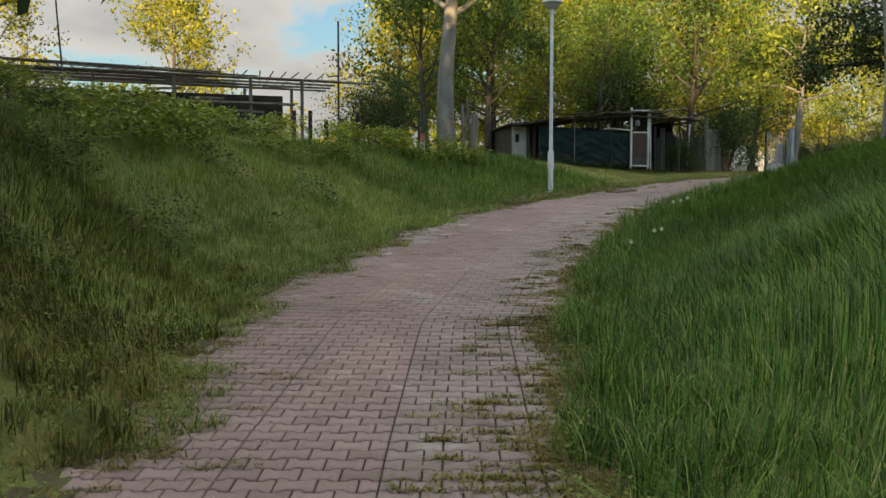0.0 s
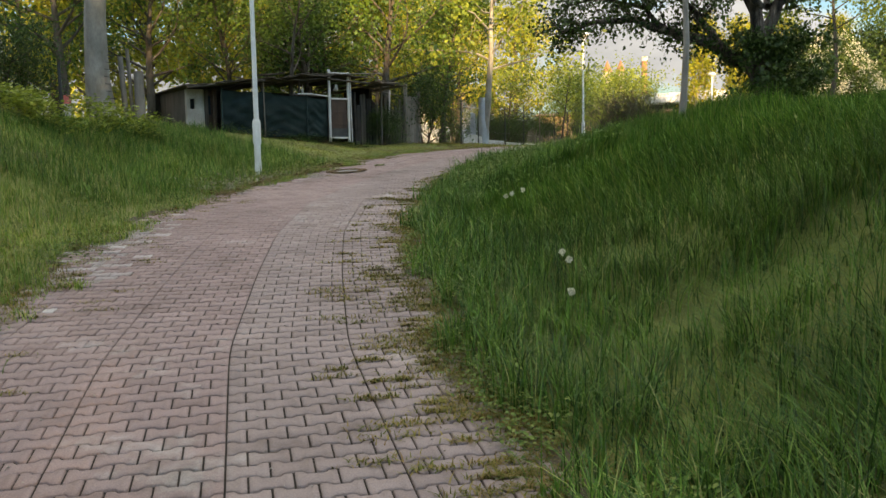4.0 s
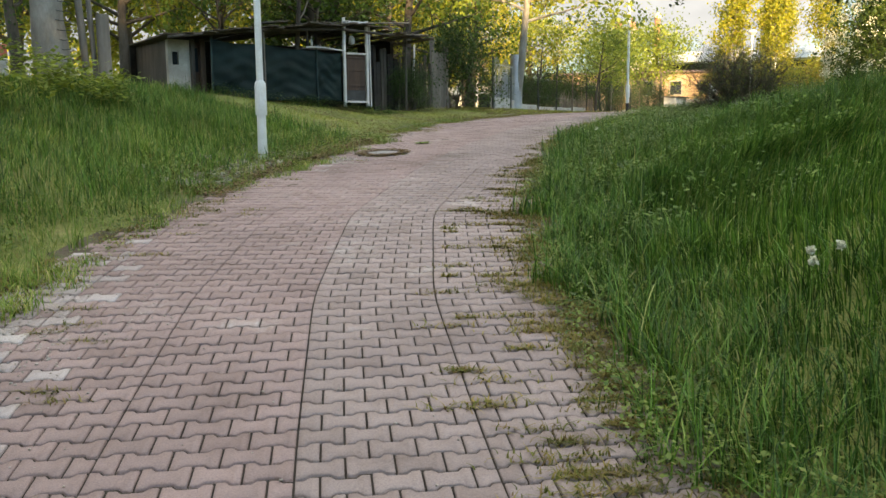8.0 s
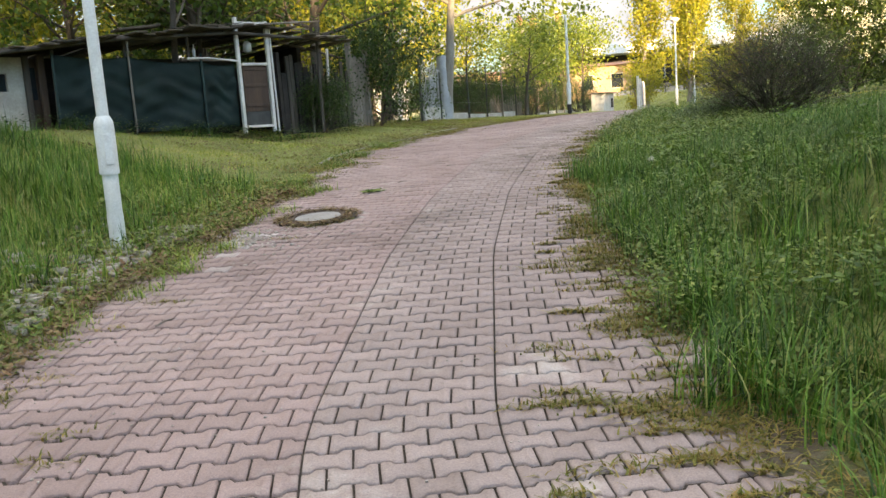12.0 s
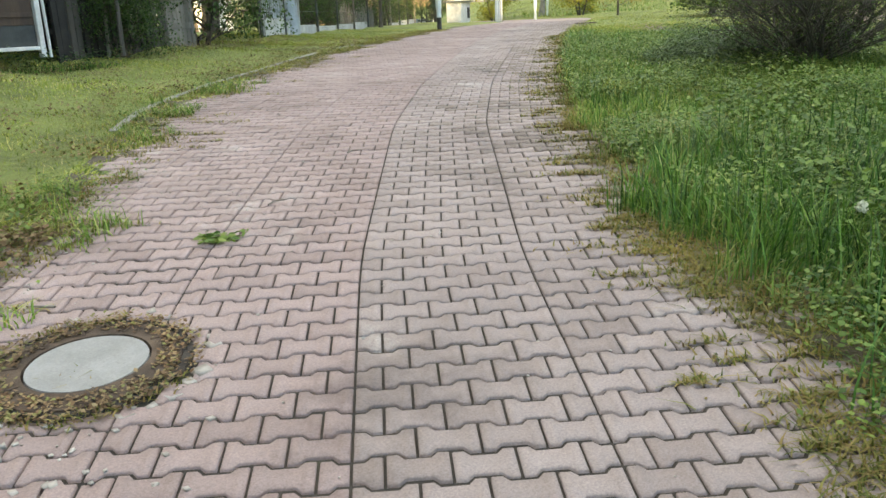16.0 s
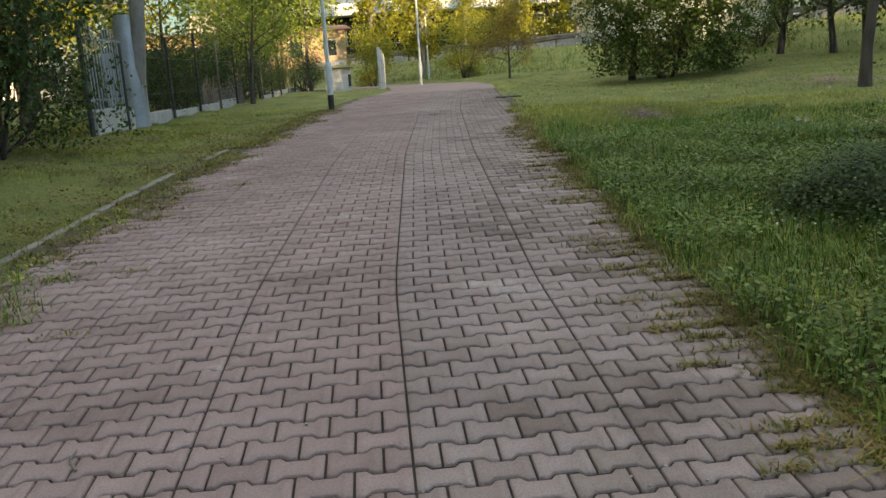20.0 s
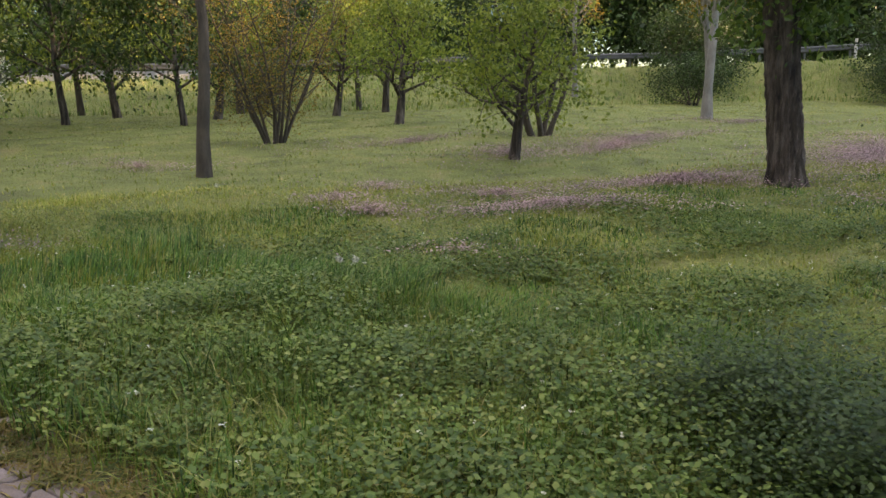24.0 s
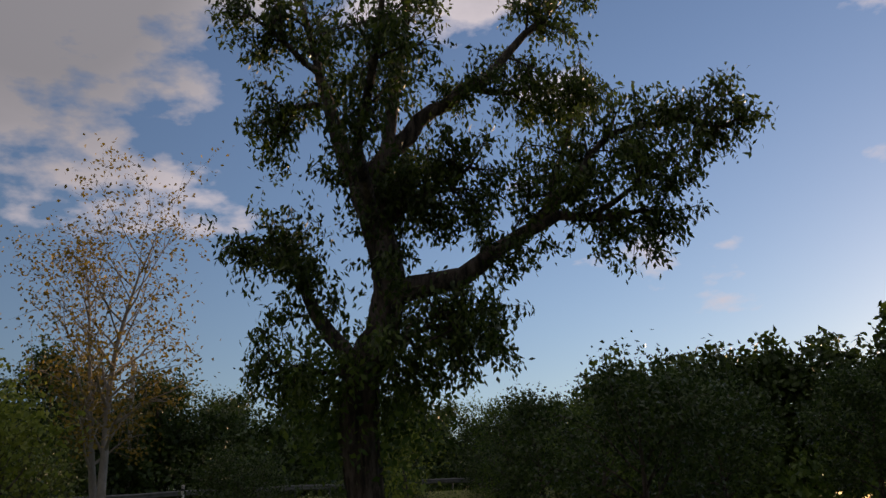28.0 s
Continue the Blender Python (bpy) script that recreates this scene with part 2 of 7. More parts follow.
CONCRETE = rough_mat("pale_concrete", [(0.3, (0.30, 0.29, 0.27)), (0.7, (0.48, 0.47, 0.44))], 3.0, 50.0, 0.9, 0.3)
IRON = rough_mat("rusty_cast_iron", [(0.3, (0.04, 0.026, 0.018)), (0.5, (0.075, 0.048, 0.033)), (0.7, (0.13, 0.088, 0.06))], 7.0, 60.0, 0.8, 0.5, metal=0.3)
BARK = rough_mat("dark_furrowed_bark", [(0.35, (0.012, 0.009, 0.008)), (0.5, (0.08, 0.062, 0.05)), (0.66, (0.19, 0.155, 0.128))], 9.0, 34.0, 0.95, 1.0, squeeze=(1, 1, 0.2), dist=0.06, fleck=0.5)
BARK_PALE = rough_mat("pale_grey_bark", [(0.3, (0.16, 0.145, 0.125)), (0.6, (0.27, 0.25, 0.22)), (0.8, (0.38, 0.36, 0.33))], 3.0, 22.0, 0.9, 0.7, squeeze=(1, 1, 0.5), dist=0.02)
BARK_BROWN = rough_mat("brown_bark", [(0.3, (0.045, 0.036, 0.028)), (0.7, (0.11, 0.09, 0.07))], 5.0, 25.0, 0.95, 0.8, squeeze=(1, 1, 0.3), dist=0.03)
PAINT = rough_mat("light_grey_pole_paint", [(0.3, (0.52, 0.55, 0.53)), (0.7, (0.66, 0.69, 0.67))], 4.0, 60.0, 0.5, 0.08)
WHITE = rough_mat("weathered_white_paint", [(0.3, (0.42, 0.40, 0.37)), (0.7, (0.62, 0.60, 0.56))], 5.0, 50.0, 0.75, 0.2)
PLASTER = rough_mat("stained_plaster", [(0.3, (0.26, 0.23, 0.19)), (0.7, (0.50, 0.46, 0.40))], 2.5, 30.0, 0.9, 0.3)
WOOD = rough_mat("weathered_grey_wood", [(0.3, (0.10, 0.085, 0.07)), (0.7, (0.24, 0.21, 0.18))], 4.0, 45.0, 0.9, 0.5, squeeze=(1, 1, 0.15), rand="Object")
WOOD_DARK = rough_mat("dark_weathered_wood", [(0.3, (0.03, 0.025, 0.02)), (0.7, (0.085, 0.07, 0.058))], 4.0, 45.0, 0.9, 0.5, squeeze=(1, 1, 0.15), rand="Object")
WOOD_BROWN = rough_mat("brown_door_wood", [(0.3, (0.035, 0.02, 0.014)), (0.7, (0.085, 0.048, 0.03))], 4.0, 40.0, 0.8, 0.4, squeeze=(1, 1, 0.15))
NET = rough_mat("dark_green_shade_net", [(0.3, (0.006, 0.022, 0.021)), (0.7, (0.014, 0.042, 0.040))], 2.5, 120.0, 0.75, 0.4)
# near-black tone for dark old boards, and for shade painted into recesses
DARK = rough_mat("dark_boards_and_shade", [(0.3, (0.012, 0.010, 0.009)), (0.7, (0.04, 0.033, 0.028))], 3.0, 30.0, 0.95, 0.3)
THATCH = rough_mat("mossy_roofing_felt", [(0.3, (0.045, 0.035, 0.025)), (0.7, (0.11, 0.085, 0.06))], 3.0, 40.0, 0.95, 0.8, dist=0.03)
STEEL = rough_mat("dull_galvanised_steel", [(0.3, (0.28, 0.30, 0.32)), (0.7, (0.42, 0.44, 0.47))], 2.0, 40.0, 0.5, 0.1, metal=0.5)
RAILSTEEL = rough_mat("dirty_rail_steel", [(0.3, (0.07, 0.075, 0.075)), (0.7, (0.14, 0.145, 0.145))], 2.0, 30.0, 0.7, 0.1, metal=0.2)
DARKSTEEL = rough_mat("dark_fence_paint", [(0.3, (0.02, 0.022, 0.022)), (0.7, (0.05, 0.052, 0.05))], 5.0, 60.0, 0.6, 0.1)
RED = rough_mat("faded_red_paint", [(0.3, (0.38, 0.07, 0.05)), (0.7, (0.5, 0.13, 0.1))], 5.0, 60.0, 0.6, 0.1)
BLACK = rough_mat("black_paint", [(0.3, (0.012, 0.012, 0.012)), (0.7, (0.03, 0.03, 0.03))], 5.0, 60.0, 0.6, 0.1)
FACADE = rough_mat("ochre_facade_plaster", [(0.3, (0.34, 0.23, 0.14)), (0.7, (0.44, 0.31, 0.2))], 0.4, 6.0, 0.9, 0.1)
ROOFTILE = rough_mat("terracotta_roof", [(0.3, (0.22, 0.10, 0.06)), (0.7, (0.34, 0.17, 0.10))], 1.0, 12.0, 0.9, 0.3)
SHEET = rough_mat("pale_roof_sheet", [(0.3, (0.55, 0.56, 0.58)), (0.7, (0.7, 0.71, 0.73))], 0.5, 8.0, 0.5, 0.1)
COVER = rough_mat("worn_concrete_cover", [(0.3, (0.19, 0.18, 0.17)), (0.7, (0.27, 0.26, 0.25))], 5.0, 90.0, 0.85, 0.3)
KERB = rough_mat("mossy_kerb", [(0.3, (0.14, 0.125, 0.10)), (0.55, (0.25, 0.23, 0.20)), (0.7, (0.14, 0.15, 0.07))], 4.0, 50.0, 0.9, 0.3)
ASPHALT = rough_mat("asphalt", [(0.3, (0.04, 0.04, 0.04)), (0.7, (0.065, 0.065, 0.062))], 2.0, 60.0, 0.9, 0.3)
STONE = rough_mat("pale_rubble", [(0.3, (0.22, 0.19, 0.16)), (0.7, (0.42, 0.38, 0.34))], 5.0, 40.0, 0.9, 0.4, rand="Island")
m_, n_, l_, p_ = nodes_of("lamp_glass")
p_.inputs["Base Color"].default_value, p_.inputs["Roughness"].default_value = (0.36, 0.34, 0.31, 1), 0.3
LAMPGLASS = m_
m_, n_, l_, p_ = nodes_of("window_glass")
p_.inputs["Base Color"].default_value, p_.inputs["Roughness"].default_value = (0.02, 0.025, 0.03, 1), 0.05
GLASS = m_

BLADE_TALL = leaf_mat("tall_grass_blades", [(0.0, (0.016, 0.048, 0.009)), (0.4, (0.044, 0.128, 0.02)), (0.75, (0.11, 0.245, 0.04)), (0.93, (0.2, 0.31, 0.07)), (1.0, (0.36, 0.35, 0.15))], 0.3, 0.5, 0.7)
BLADE_BANK = leaf_mat("bank_grass_blades", [(0.0, (0.07, 0.14, 0.025)), (0.5, (0.16, 0.27, 0.05)), (0.8, (0.27, 0.33, 0.09)), (1.0, (0.46, 0.39, 0.18))], 0.3, 0.55, 0.4)
BLADE_LAWN = leaf_mat("lawn_blades", [(0.0, (0.14, 0.19, 0.035)), (0.5, (0.27, 0.32, 0.055)), (0.8, (0.40, 0.38, 0.11)), (1.0, (0.54, 0.44, 0.22))], 0.3, 0.6, 0.4)
# old olive grass, with the bank's shade put into its colour too
BLADE_OLIVE_SHADE = leaf_mat("olive_shade_grass_blades", [(0.0, (0.022, 0.034, 0.008)), (0.45, (0.06, 0.085, 0.016)), (0.8, (0.115, 0.125, 0.03)), (1.0, (0.19, 0.15, 0.06))], 0.25, 0.6, 0.9)
EDGE_SOIL = rough_mat("mossy_edge_soil", [(0.3, (0.07, 0.05, 0.035)), (0.5, (0.10, 0.08, 0.05)), (0.62, (0.085, 0.10, 0.03)), (0.75, (0.13, 0.12, 0.045))], 3.5, 30.0, 0.95, 0.8, dist=0.03, fleck=0.45)
BLADE_DRY = leaf_mat("dry_edge_weeds", [(0.0, (0.075, 0.095, 0.02)), (0.35, (0.15, 0.155, 0.035)), (0.7, (0.30, 0.23, 0.08)), (1.0, (0.19, 0.115, 0.055))], 0.25, 0.7, 1.2)
LITTER = leaf_mat("dry_leaf_litter", [(0.0, (0.09, 0.05, 0.03)), (0.4, (0.17, 0.10, 0.06)), (0.7, (0.26, 0.18, 0.11)), (1.0, (0.16, 0.17, 0.06))], 0.1, 0.8, 1.5)
CLOVER = leaf_mat("clover_leaves", [(0.0, (0.04, 0.09, 0.02)), (0.45, (0.11, 0.18, 0.035)), (0.8, (0.17, 0.235, 0.055)), (1.0, (0.25, 0.28, 0.09))], 0.3, 0.5, 2.2)
PINK = leaf_mat("pink_dead_nettle", [(0.0, (0.12, 0.14, 0.06)), (0.25, (0.26, 0.19, 0.17)), (0.6, (0.46, 0.30, 0.38)), (1.0, (0.62, 0.44, 0.54))], 0.3, 0.7, 0.8)
PETAL = leaf_mat("white_petals", [(0.0, (0.6, 0.6, 0.55)), (1.0, (0.8, 0.8, 0.76))], 0.3, 0.6, 1.0)
LEAF_GREEN = leaf_mat("mid_green_leaves", [(0.0, (0.04, 0.085, 0.018)), (0.5, (0.085, 0.155, 0.03)), (1.0, (0.16, 0.24, 0.05))], 0.4, 0.5, 0.3)
LEAF_MID = leaf_mat("drooping_green_leaves", [(0.0, (0.028, 0.055, 0.014)), (0.5, (0.06, 0.105, 0.024)), (1.0, (0.13, 0.19, 0.045))], 0.35, 0.4, 0.3)
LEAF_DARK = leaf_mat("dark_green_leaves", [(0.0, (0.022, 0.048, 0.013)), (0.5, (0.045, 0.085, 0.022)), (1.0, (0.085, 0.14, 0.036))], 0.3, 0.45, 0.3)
LEAF_YELLOW = leaf_mat("young_yellow_green_leaves", [(0.0, (0.15, 0.19, 0.028)), (0.5, (0.29, 0.30, 0.04)), (1.0, (0.42, 0.37, 0.055))], 0.45, 0.5, 0.3)
LEAF_LIGHT = leaf_mat("light_green_leaves", [(0.0, (0.10, 0.155, 0.03)), (0.5, (0.205, 0.265, 0.045)), (1.0, (0.32, 0.37, 0.08))], 0.4, 0.5, 0.3)
LEAF_RUST = leaf_mat("bronze_young_leaves", [(0.0, (0.16, 0.12, 0.03)), (0.5, (0.27, 0.19, 0.04)), (1.0, (0.38, 0.27, 0.06))], 0.4, 0.5, 0.3)
BLOSSOM = leaf_mat("white_blossom", [(0.0, (0.5, 0.5, 0.46)), (1.0, (0.75, 0.74, 0.70))], 0.3, 0.6, 1.0)


# ---- the lie of the land ----
MID = [(-0.3, -60), (-0.3, -14), (-0.35, -6), (-0.33, 0), (-0.3, 4.4), (-0.2, 7.8), (0.32, 10.7), (0.98, 13), (1.65, 15.1), (2.7, 17.5), (4.4, 19.95), (6.04, 22.0),
       (8.3, 24.45), (10.1, 26.1), (14.1, 29.4), (19.5, 33.6), (26, 38.4), (33, 43.4), (38, 48), (40, 54), (40, 90)]
_mid = np.array(MID, float)
_len = np.r_[0, np.cumsum(np.linalg.norm(np.diff(_mid, axis=0), axis=1))]
_d = np.arange(0, _len[-1], 0.05)
LINE = np.c_[np.interp(_d, _len, _mid[:, 0]), np.interp(_d, _len, _mid[:, 1])]
for _ in range(60):
    LINE[1:-1] = (LINE[:-2] + 2 * LINE[1:-1] + LINE[2:]) / 4
LINE_S = np.r_[0, np.cumsum(np.linalg.norm(np.diff(LINE, axis=0), axis=1))]
LINE_S -= np.interp(0, LINE[:, 1], LINE_S)
_tan = np.gradient(LINE, axis=0)
LINE_T = _tan / np.linalg.norm(_tan, axis=1)[:, None]
RISE_S = [-60, -14, 0, 4.4, 7.8, 10.8, 13.2, 15.4, 18, 21, 23.6, 27, 29.4, 34.6, 41, 48, 60, 110]
RISE_Z = [-1.6, -0.6, 0, 0.19, 0.40, 0.64, 0.88, 1.10, 1.38, 1.66, 1.91, 2.16, 2.33, 2.57, 2.70, 2.76, 2.80, 2.85]
_rs = np.arange(-60, 110, 0.5)
_rz = np.interp(_rs, RISE_S, RISE_Z)
for _ in range(12):
    _rz[1:-1] = (_rz[:-2] + 2 * _rz[1:-1] + _rz[2:]) / 4
EDGE_S = [-60, 4, 6, 8, 10, 12, 14, 16, 18, 20, 22, 24, 26, 28, 30, 36, 110]
EDGE_L = [1.4, 1.43, 1.55, 1.85, 2.0, 1.9, 1.95, 2.1, 1.75, 1.95, 1.8, 1.85, 2.0, 2.4, 2.4, 2.1, 2.1]
EDGE_R = [0.95, 0.97, 1.2, 1.33, 1.45, 1.48, 1.58, 1.68, 1.72, 1.7, 1.67, 1.6, 1.6, 1.6, 1.62, 1.7, 1.85]


def path_z(s):
    return np.interp(s, _rs, _rz)


def along(xy):
    """s along the joint line and w to its left, for points."""
    xy = np.atleast_2d(xy)
    s, w = np.empty(len(xy)), np.empty(len(xy))
    coarse, near_by = LINE[::40], np.arange(-36, 37, 4)
    for k in range(0, len(xy), 4000):
        q = xy[k:k + 4000]
        i = ((q[:, None, 0] - coarse[None, :, 0]) ** 2 + (q[:, None, 1] - coarse[None, :, 1]) ** 2).argmin(1) * 40
        c = np.clip(i[:, None] + near_by[None], 0, len(LINE) - 1)
        i = c[np.arange(len(q)), ((q[:, None, :] - LINE[c]) ** 2).sum(2).argmin(1)]
        t, d = LINE_T[i], q - LINE[i]
        s[k:k + 4000] = LINE_S[i] + (t * d).sum(1)
        w[k:k + 4000] = t[:, 0] * d[:, 1] - t[:, 1] * d[:, 0]
    return s, w


def place(s, w):
    """Points at s along and w to the left of the joint line."""
    s, w = np.asarray(s, float), np.asarray(w, float)
    x, y = np.interp(s, LINE_S, LINE[:, 0]), np.interp(s, LINE_S, LINE[:, 1])
    tx, ty = np.interp(s, LINE_S, LINE_T[:, 0]), np.interp(s, LINE_S, LINE_T[:, 1])
    return np.stack([x - ty * w, y + tx * w], -1)


def smooth(x):
    x = np.clip(x, 0, 1)
    return x * x * (3 - 2 * x)


def ripple(x, y):
    return 0.05 * np.sin(x * 0.9 + 1.3) * np.cos(y * 0.7) + 0.03 * np.sin(x * 2.1 + y * 1.7)


def land(x, y):
    """The height of the ground."""
    x, y = np.asarray(x, float), np.asarray(y, float)
    shape = x.shape
    s, w = along(np.c_[x.ravel(), y.ravel()])
    xx, yy = x.ravel(), y.ravel()
    zp = path_z(s)
    el, er = np.interp(s, EDGE_S, EDGE_L), np.interp(s, EDGE_S, EDGE_R)
    meadow = 2.36 + 0.033 * (np.clip(xx, 0, 45) - 11.8) - 0.0195 * (np.clip(yy, -20, 50) - 25)
    mound = 0.3 * np.exp(-(((xx - 9.5) / 3.5) ** 2 + ((yy - 17.5) / 3.2) ** 2)) - 0.32 * smooth((13 - yy) / 3) * smooth((13 - xx) / 4)
    back = smooth((4 - yy) / 30)
    low = back * smooth((9 - xx) / 10)
    right = np.maximum(meadow + mound, zp - 0.1) * (1 - low) + (2.2 - low * 1.0) * low
    left = (2.98 - 0.12 * smooth((xx - 2) / 6)) * (1 - back) + 2.0 * back
    up = np.where(w > 0, smooth((w - el - 0.1) / 5.2), smooth((-w - er - 0.1) / 5.0))
    top = np.where(w > 0, left, right)
    z = zp + (top - zp) * up
    dip = np.where((w < el + 0.12) & (w > -er - 0.12), -0.05, 0.0)
    off = smooth(np.maximum(w - el, -w - er) / 2)
    z = z + dip + ripple(xx, yy) * off
    # the road bank to the east
    foot = 46 - 0.5 * np.clip(5 - yy, 0, 60)
    bank = smooth((xx - foot) / 6.5) * (1.95 - 0.012 * np.clip(yy, -60, 60))
    z = z + bank
    return z.reshape(shape)


def mesh_from(name, verts, faces, material, smooth_it=False):
    """faces: an (n, k) array of equal faces, or a list of such arrays."""
    groups = faces if isinstance(faces, list) else [faces]
    groups = [np.asarray(g, np.int32) for g in groups if len(g)]
    me = bpy.data.meshes.new(name)
    verts = np.asarray(verts, np.float32)
    me.vertices.add(len(verts))
    me.vertices.foreach_set("co", verts.ravel())
    loops = np.concatenate([g.ravel() for g in groups])
    sizes = np.concatenate([np.full(len(g), g.shape[1], np.int32) for g in groups])
    me.loops.add(len(loops))
    me.loops.foreach_set("vertex_index", loops)
    me.polygons.add(len(sizes))
    me.polygons.foreach_set("loop_start", np.r_[0, np.cumsum(sizes)[:-1]].astype(np.int32))
    me.polygons.foreach_set("loop_total", sizes)
    if smooth_it:
        me.polygons.foreach_set("use_smooth", np.ones(len(sizes), bool))
    me.update(calc_edges=True)
    me.materials.append(material)
    return me


def part(name, bm, material, parent=None, label=""):
    """A bmesh as one mesh object under a thing or a part."""
    me = bpy.data.meshes.new(name)
    bm.to_mesh(me)
    bm.free()
    me.materials.append(material)
    ob = new(name, me)
    ob.parent = parent
    if label:
        ob["label"] = label
    return ob


def held(name, me, parent, label=""):
    ob = new(name, me)
    ob.parent = parent
    if label:
        ob["label"] = label
    return ob


def thing(name, x, y, z, label, category, group="", kind="", turn=0):
    ob = new(name)
    ob.matrix_basis = pose(x, y, z, 0, 0, turn)
    return tagged(ob, label, category, group, kind)


def box(bm, lo, hi, bevel=0.0, m=None):
    (x0, y0, z0), (x1, y1, z1) = lo, hi
    made = bmesh.ops.create_cube(bm, size=1, matrix=Matrix.LocRotScale(((x0 + x1) / 2, (y0 + y1) / 2, (z0 + z1) / 2), None, (x1 - x0, y1 - y0, z1 - z0)))["verts"]
    if bevel:
        edges = list({e for v in made for e in v.link_edges})
        made = list({v for f in bmesh.ops.bevel(bm, geom=edges, offset=bevel, segments=1, affect="EDGES")["faces"] for v in f.verts} | {v for v in made if v.is_valid})
    if m is not None:
        bmesh.ops.transform(bm, matrix=m, verts=made)
    return bm


def tube(bm, points, radii, sides=8, cap=True):
    """A tapered tube through points."""
    pts = [Vector(p) for p in points]
    rings = []
    for i, p in enumerate(pts):
        d = (pts[min(i + 1, len(pts) - 1)] - pts[max(i - 1, 0)]).normalized()
        a = d.orthogonal().normalized() if i == 0 else (a - d * a.dot(d)).normalized()
        b = d.cross(a)
        r = radii[i] if isinstance(radii, (list, tuple)) else radii
        rings.append([bm.verts.new(p + a * (r * math.cos(2 * math.pi * k / sides)) + b * (r * math.sin(2 * math.pi * k / sides))) for k in range(sides)])
    for u, v in zip(rings, rings[1:]):
        for k in range(sides):
            f = bm.faces.new((u[k], u[(k + 1) % sides], v[(k + 1) % sides], v[k]))
            f.smooth = True
    if cap:
        bm.faces.new([bm.verts.new(v.co) for v in rings[0][::-1]])
        bm.faces.new([bm.verts.new(v.co) for v in rings[-1]])
    return bm


# ---- ground ----
def lines_of(lo, hi, step, reach):
    mid = list(np.arange(lo, hi + 0.001, step))
    out, d = [], step
    while mid[-1] < reach:
        d *= 1.18
        mid.append(mid[-1] + d)
    d = step
    while mid[0] > -reach:
        d *= 1.18
        mid.insert(0, mid[0] - d)
    return np.array(mid)


gx, gy = lines_of(-14, 56, 0.4, 2500), lines_of(-12, 56, 0.4, 2500)
GX, GY = np.meshgrid(gx, gy)
GZ = land(GX, GY)
far = np.maximum(np.abs(GX - 10), np.abs(GY - 20))
GZ = np.where(far > 90, GZ + (1.5 - GZ) * np.clip((far - 90) / 100, 0, 1), GZ)
nx = len(gx)
ii = (np.arange(len(gy) - 1)[:, None] * nx + np.arange(nx - 1)[None]).ravel()
ground = new("ground", mesh_from("ground", np.c_[GX.ravel(), GY.ravel(), GZ.ravel()], np.c_[ii, ii + 1, ii + nx + 1, ii + nx], SOIL, True))
tagged(ground, "uneven grassy ground with bare soil between plants", "ground", kind="structure")


# ---- trees ----
def leaf_cloud(rng, centres, spread, count, size, droop=0.0, flat=0.0, slim=1.0):
    """Folded leaves scattered round the given centres: vertices and faces."""
    c = centres[rng.integers(0, len(centres), count)]
    p = c + rng.normal(0, 1, (count, 3)) * spread
    d = rng.normal(0, 1, (count, 3))
    d[:, 2] = d[:, 2] * (1 - flat) - droop
    d /= np.linalg.norm(d, axis=1)[:, None]
    side = np.cross(d, rng.normal(0, 1, (count, 3)))
    side /= np.linalg.norm(side, axis=1)[:, None]
    up = np.cross(side, d)
    ln = size * rng.uniform(0.6, 1.3, (count, 1))
    wd = ln * slim * rng.uniform(0.22, 0.36, (count, 1))
    v = np.stack([p, p + d * ln * 0.45 + side * wd + up * wd * 0.35, p + d * ln, p + d * ln * 0.45 - side * wd + up * wd * 0.35], 1)
    return v.reshape(-1, 3), np.arange(count * 4).reshape(-1, 4)


def wander(rng, start, direction, length, steps, bend, lift=0.0):
    """A bent branch line."""
    p, d, out = Vector(start), Vector(direction).normalized(), [Vector(start)]
    for _ in range(steps):
        d = (d + Vector(rng.normal(0, bend, 3)) + Vector((0, 0, lift))).normalized()
        p = p + d * (length / steps)
        out.append(p.copy())
    return out


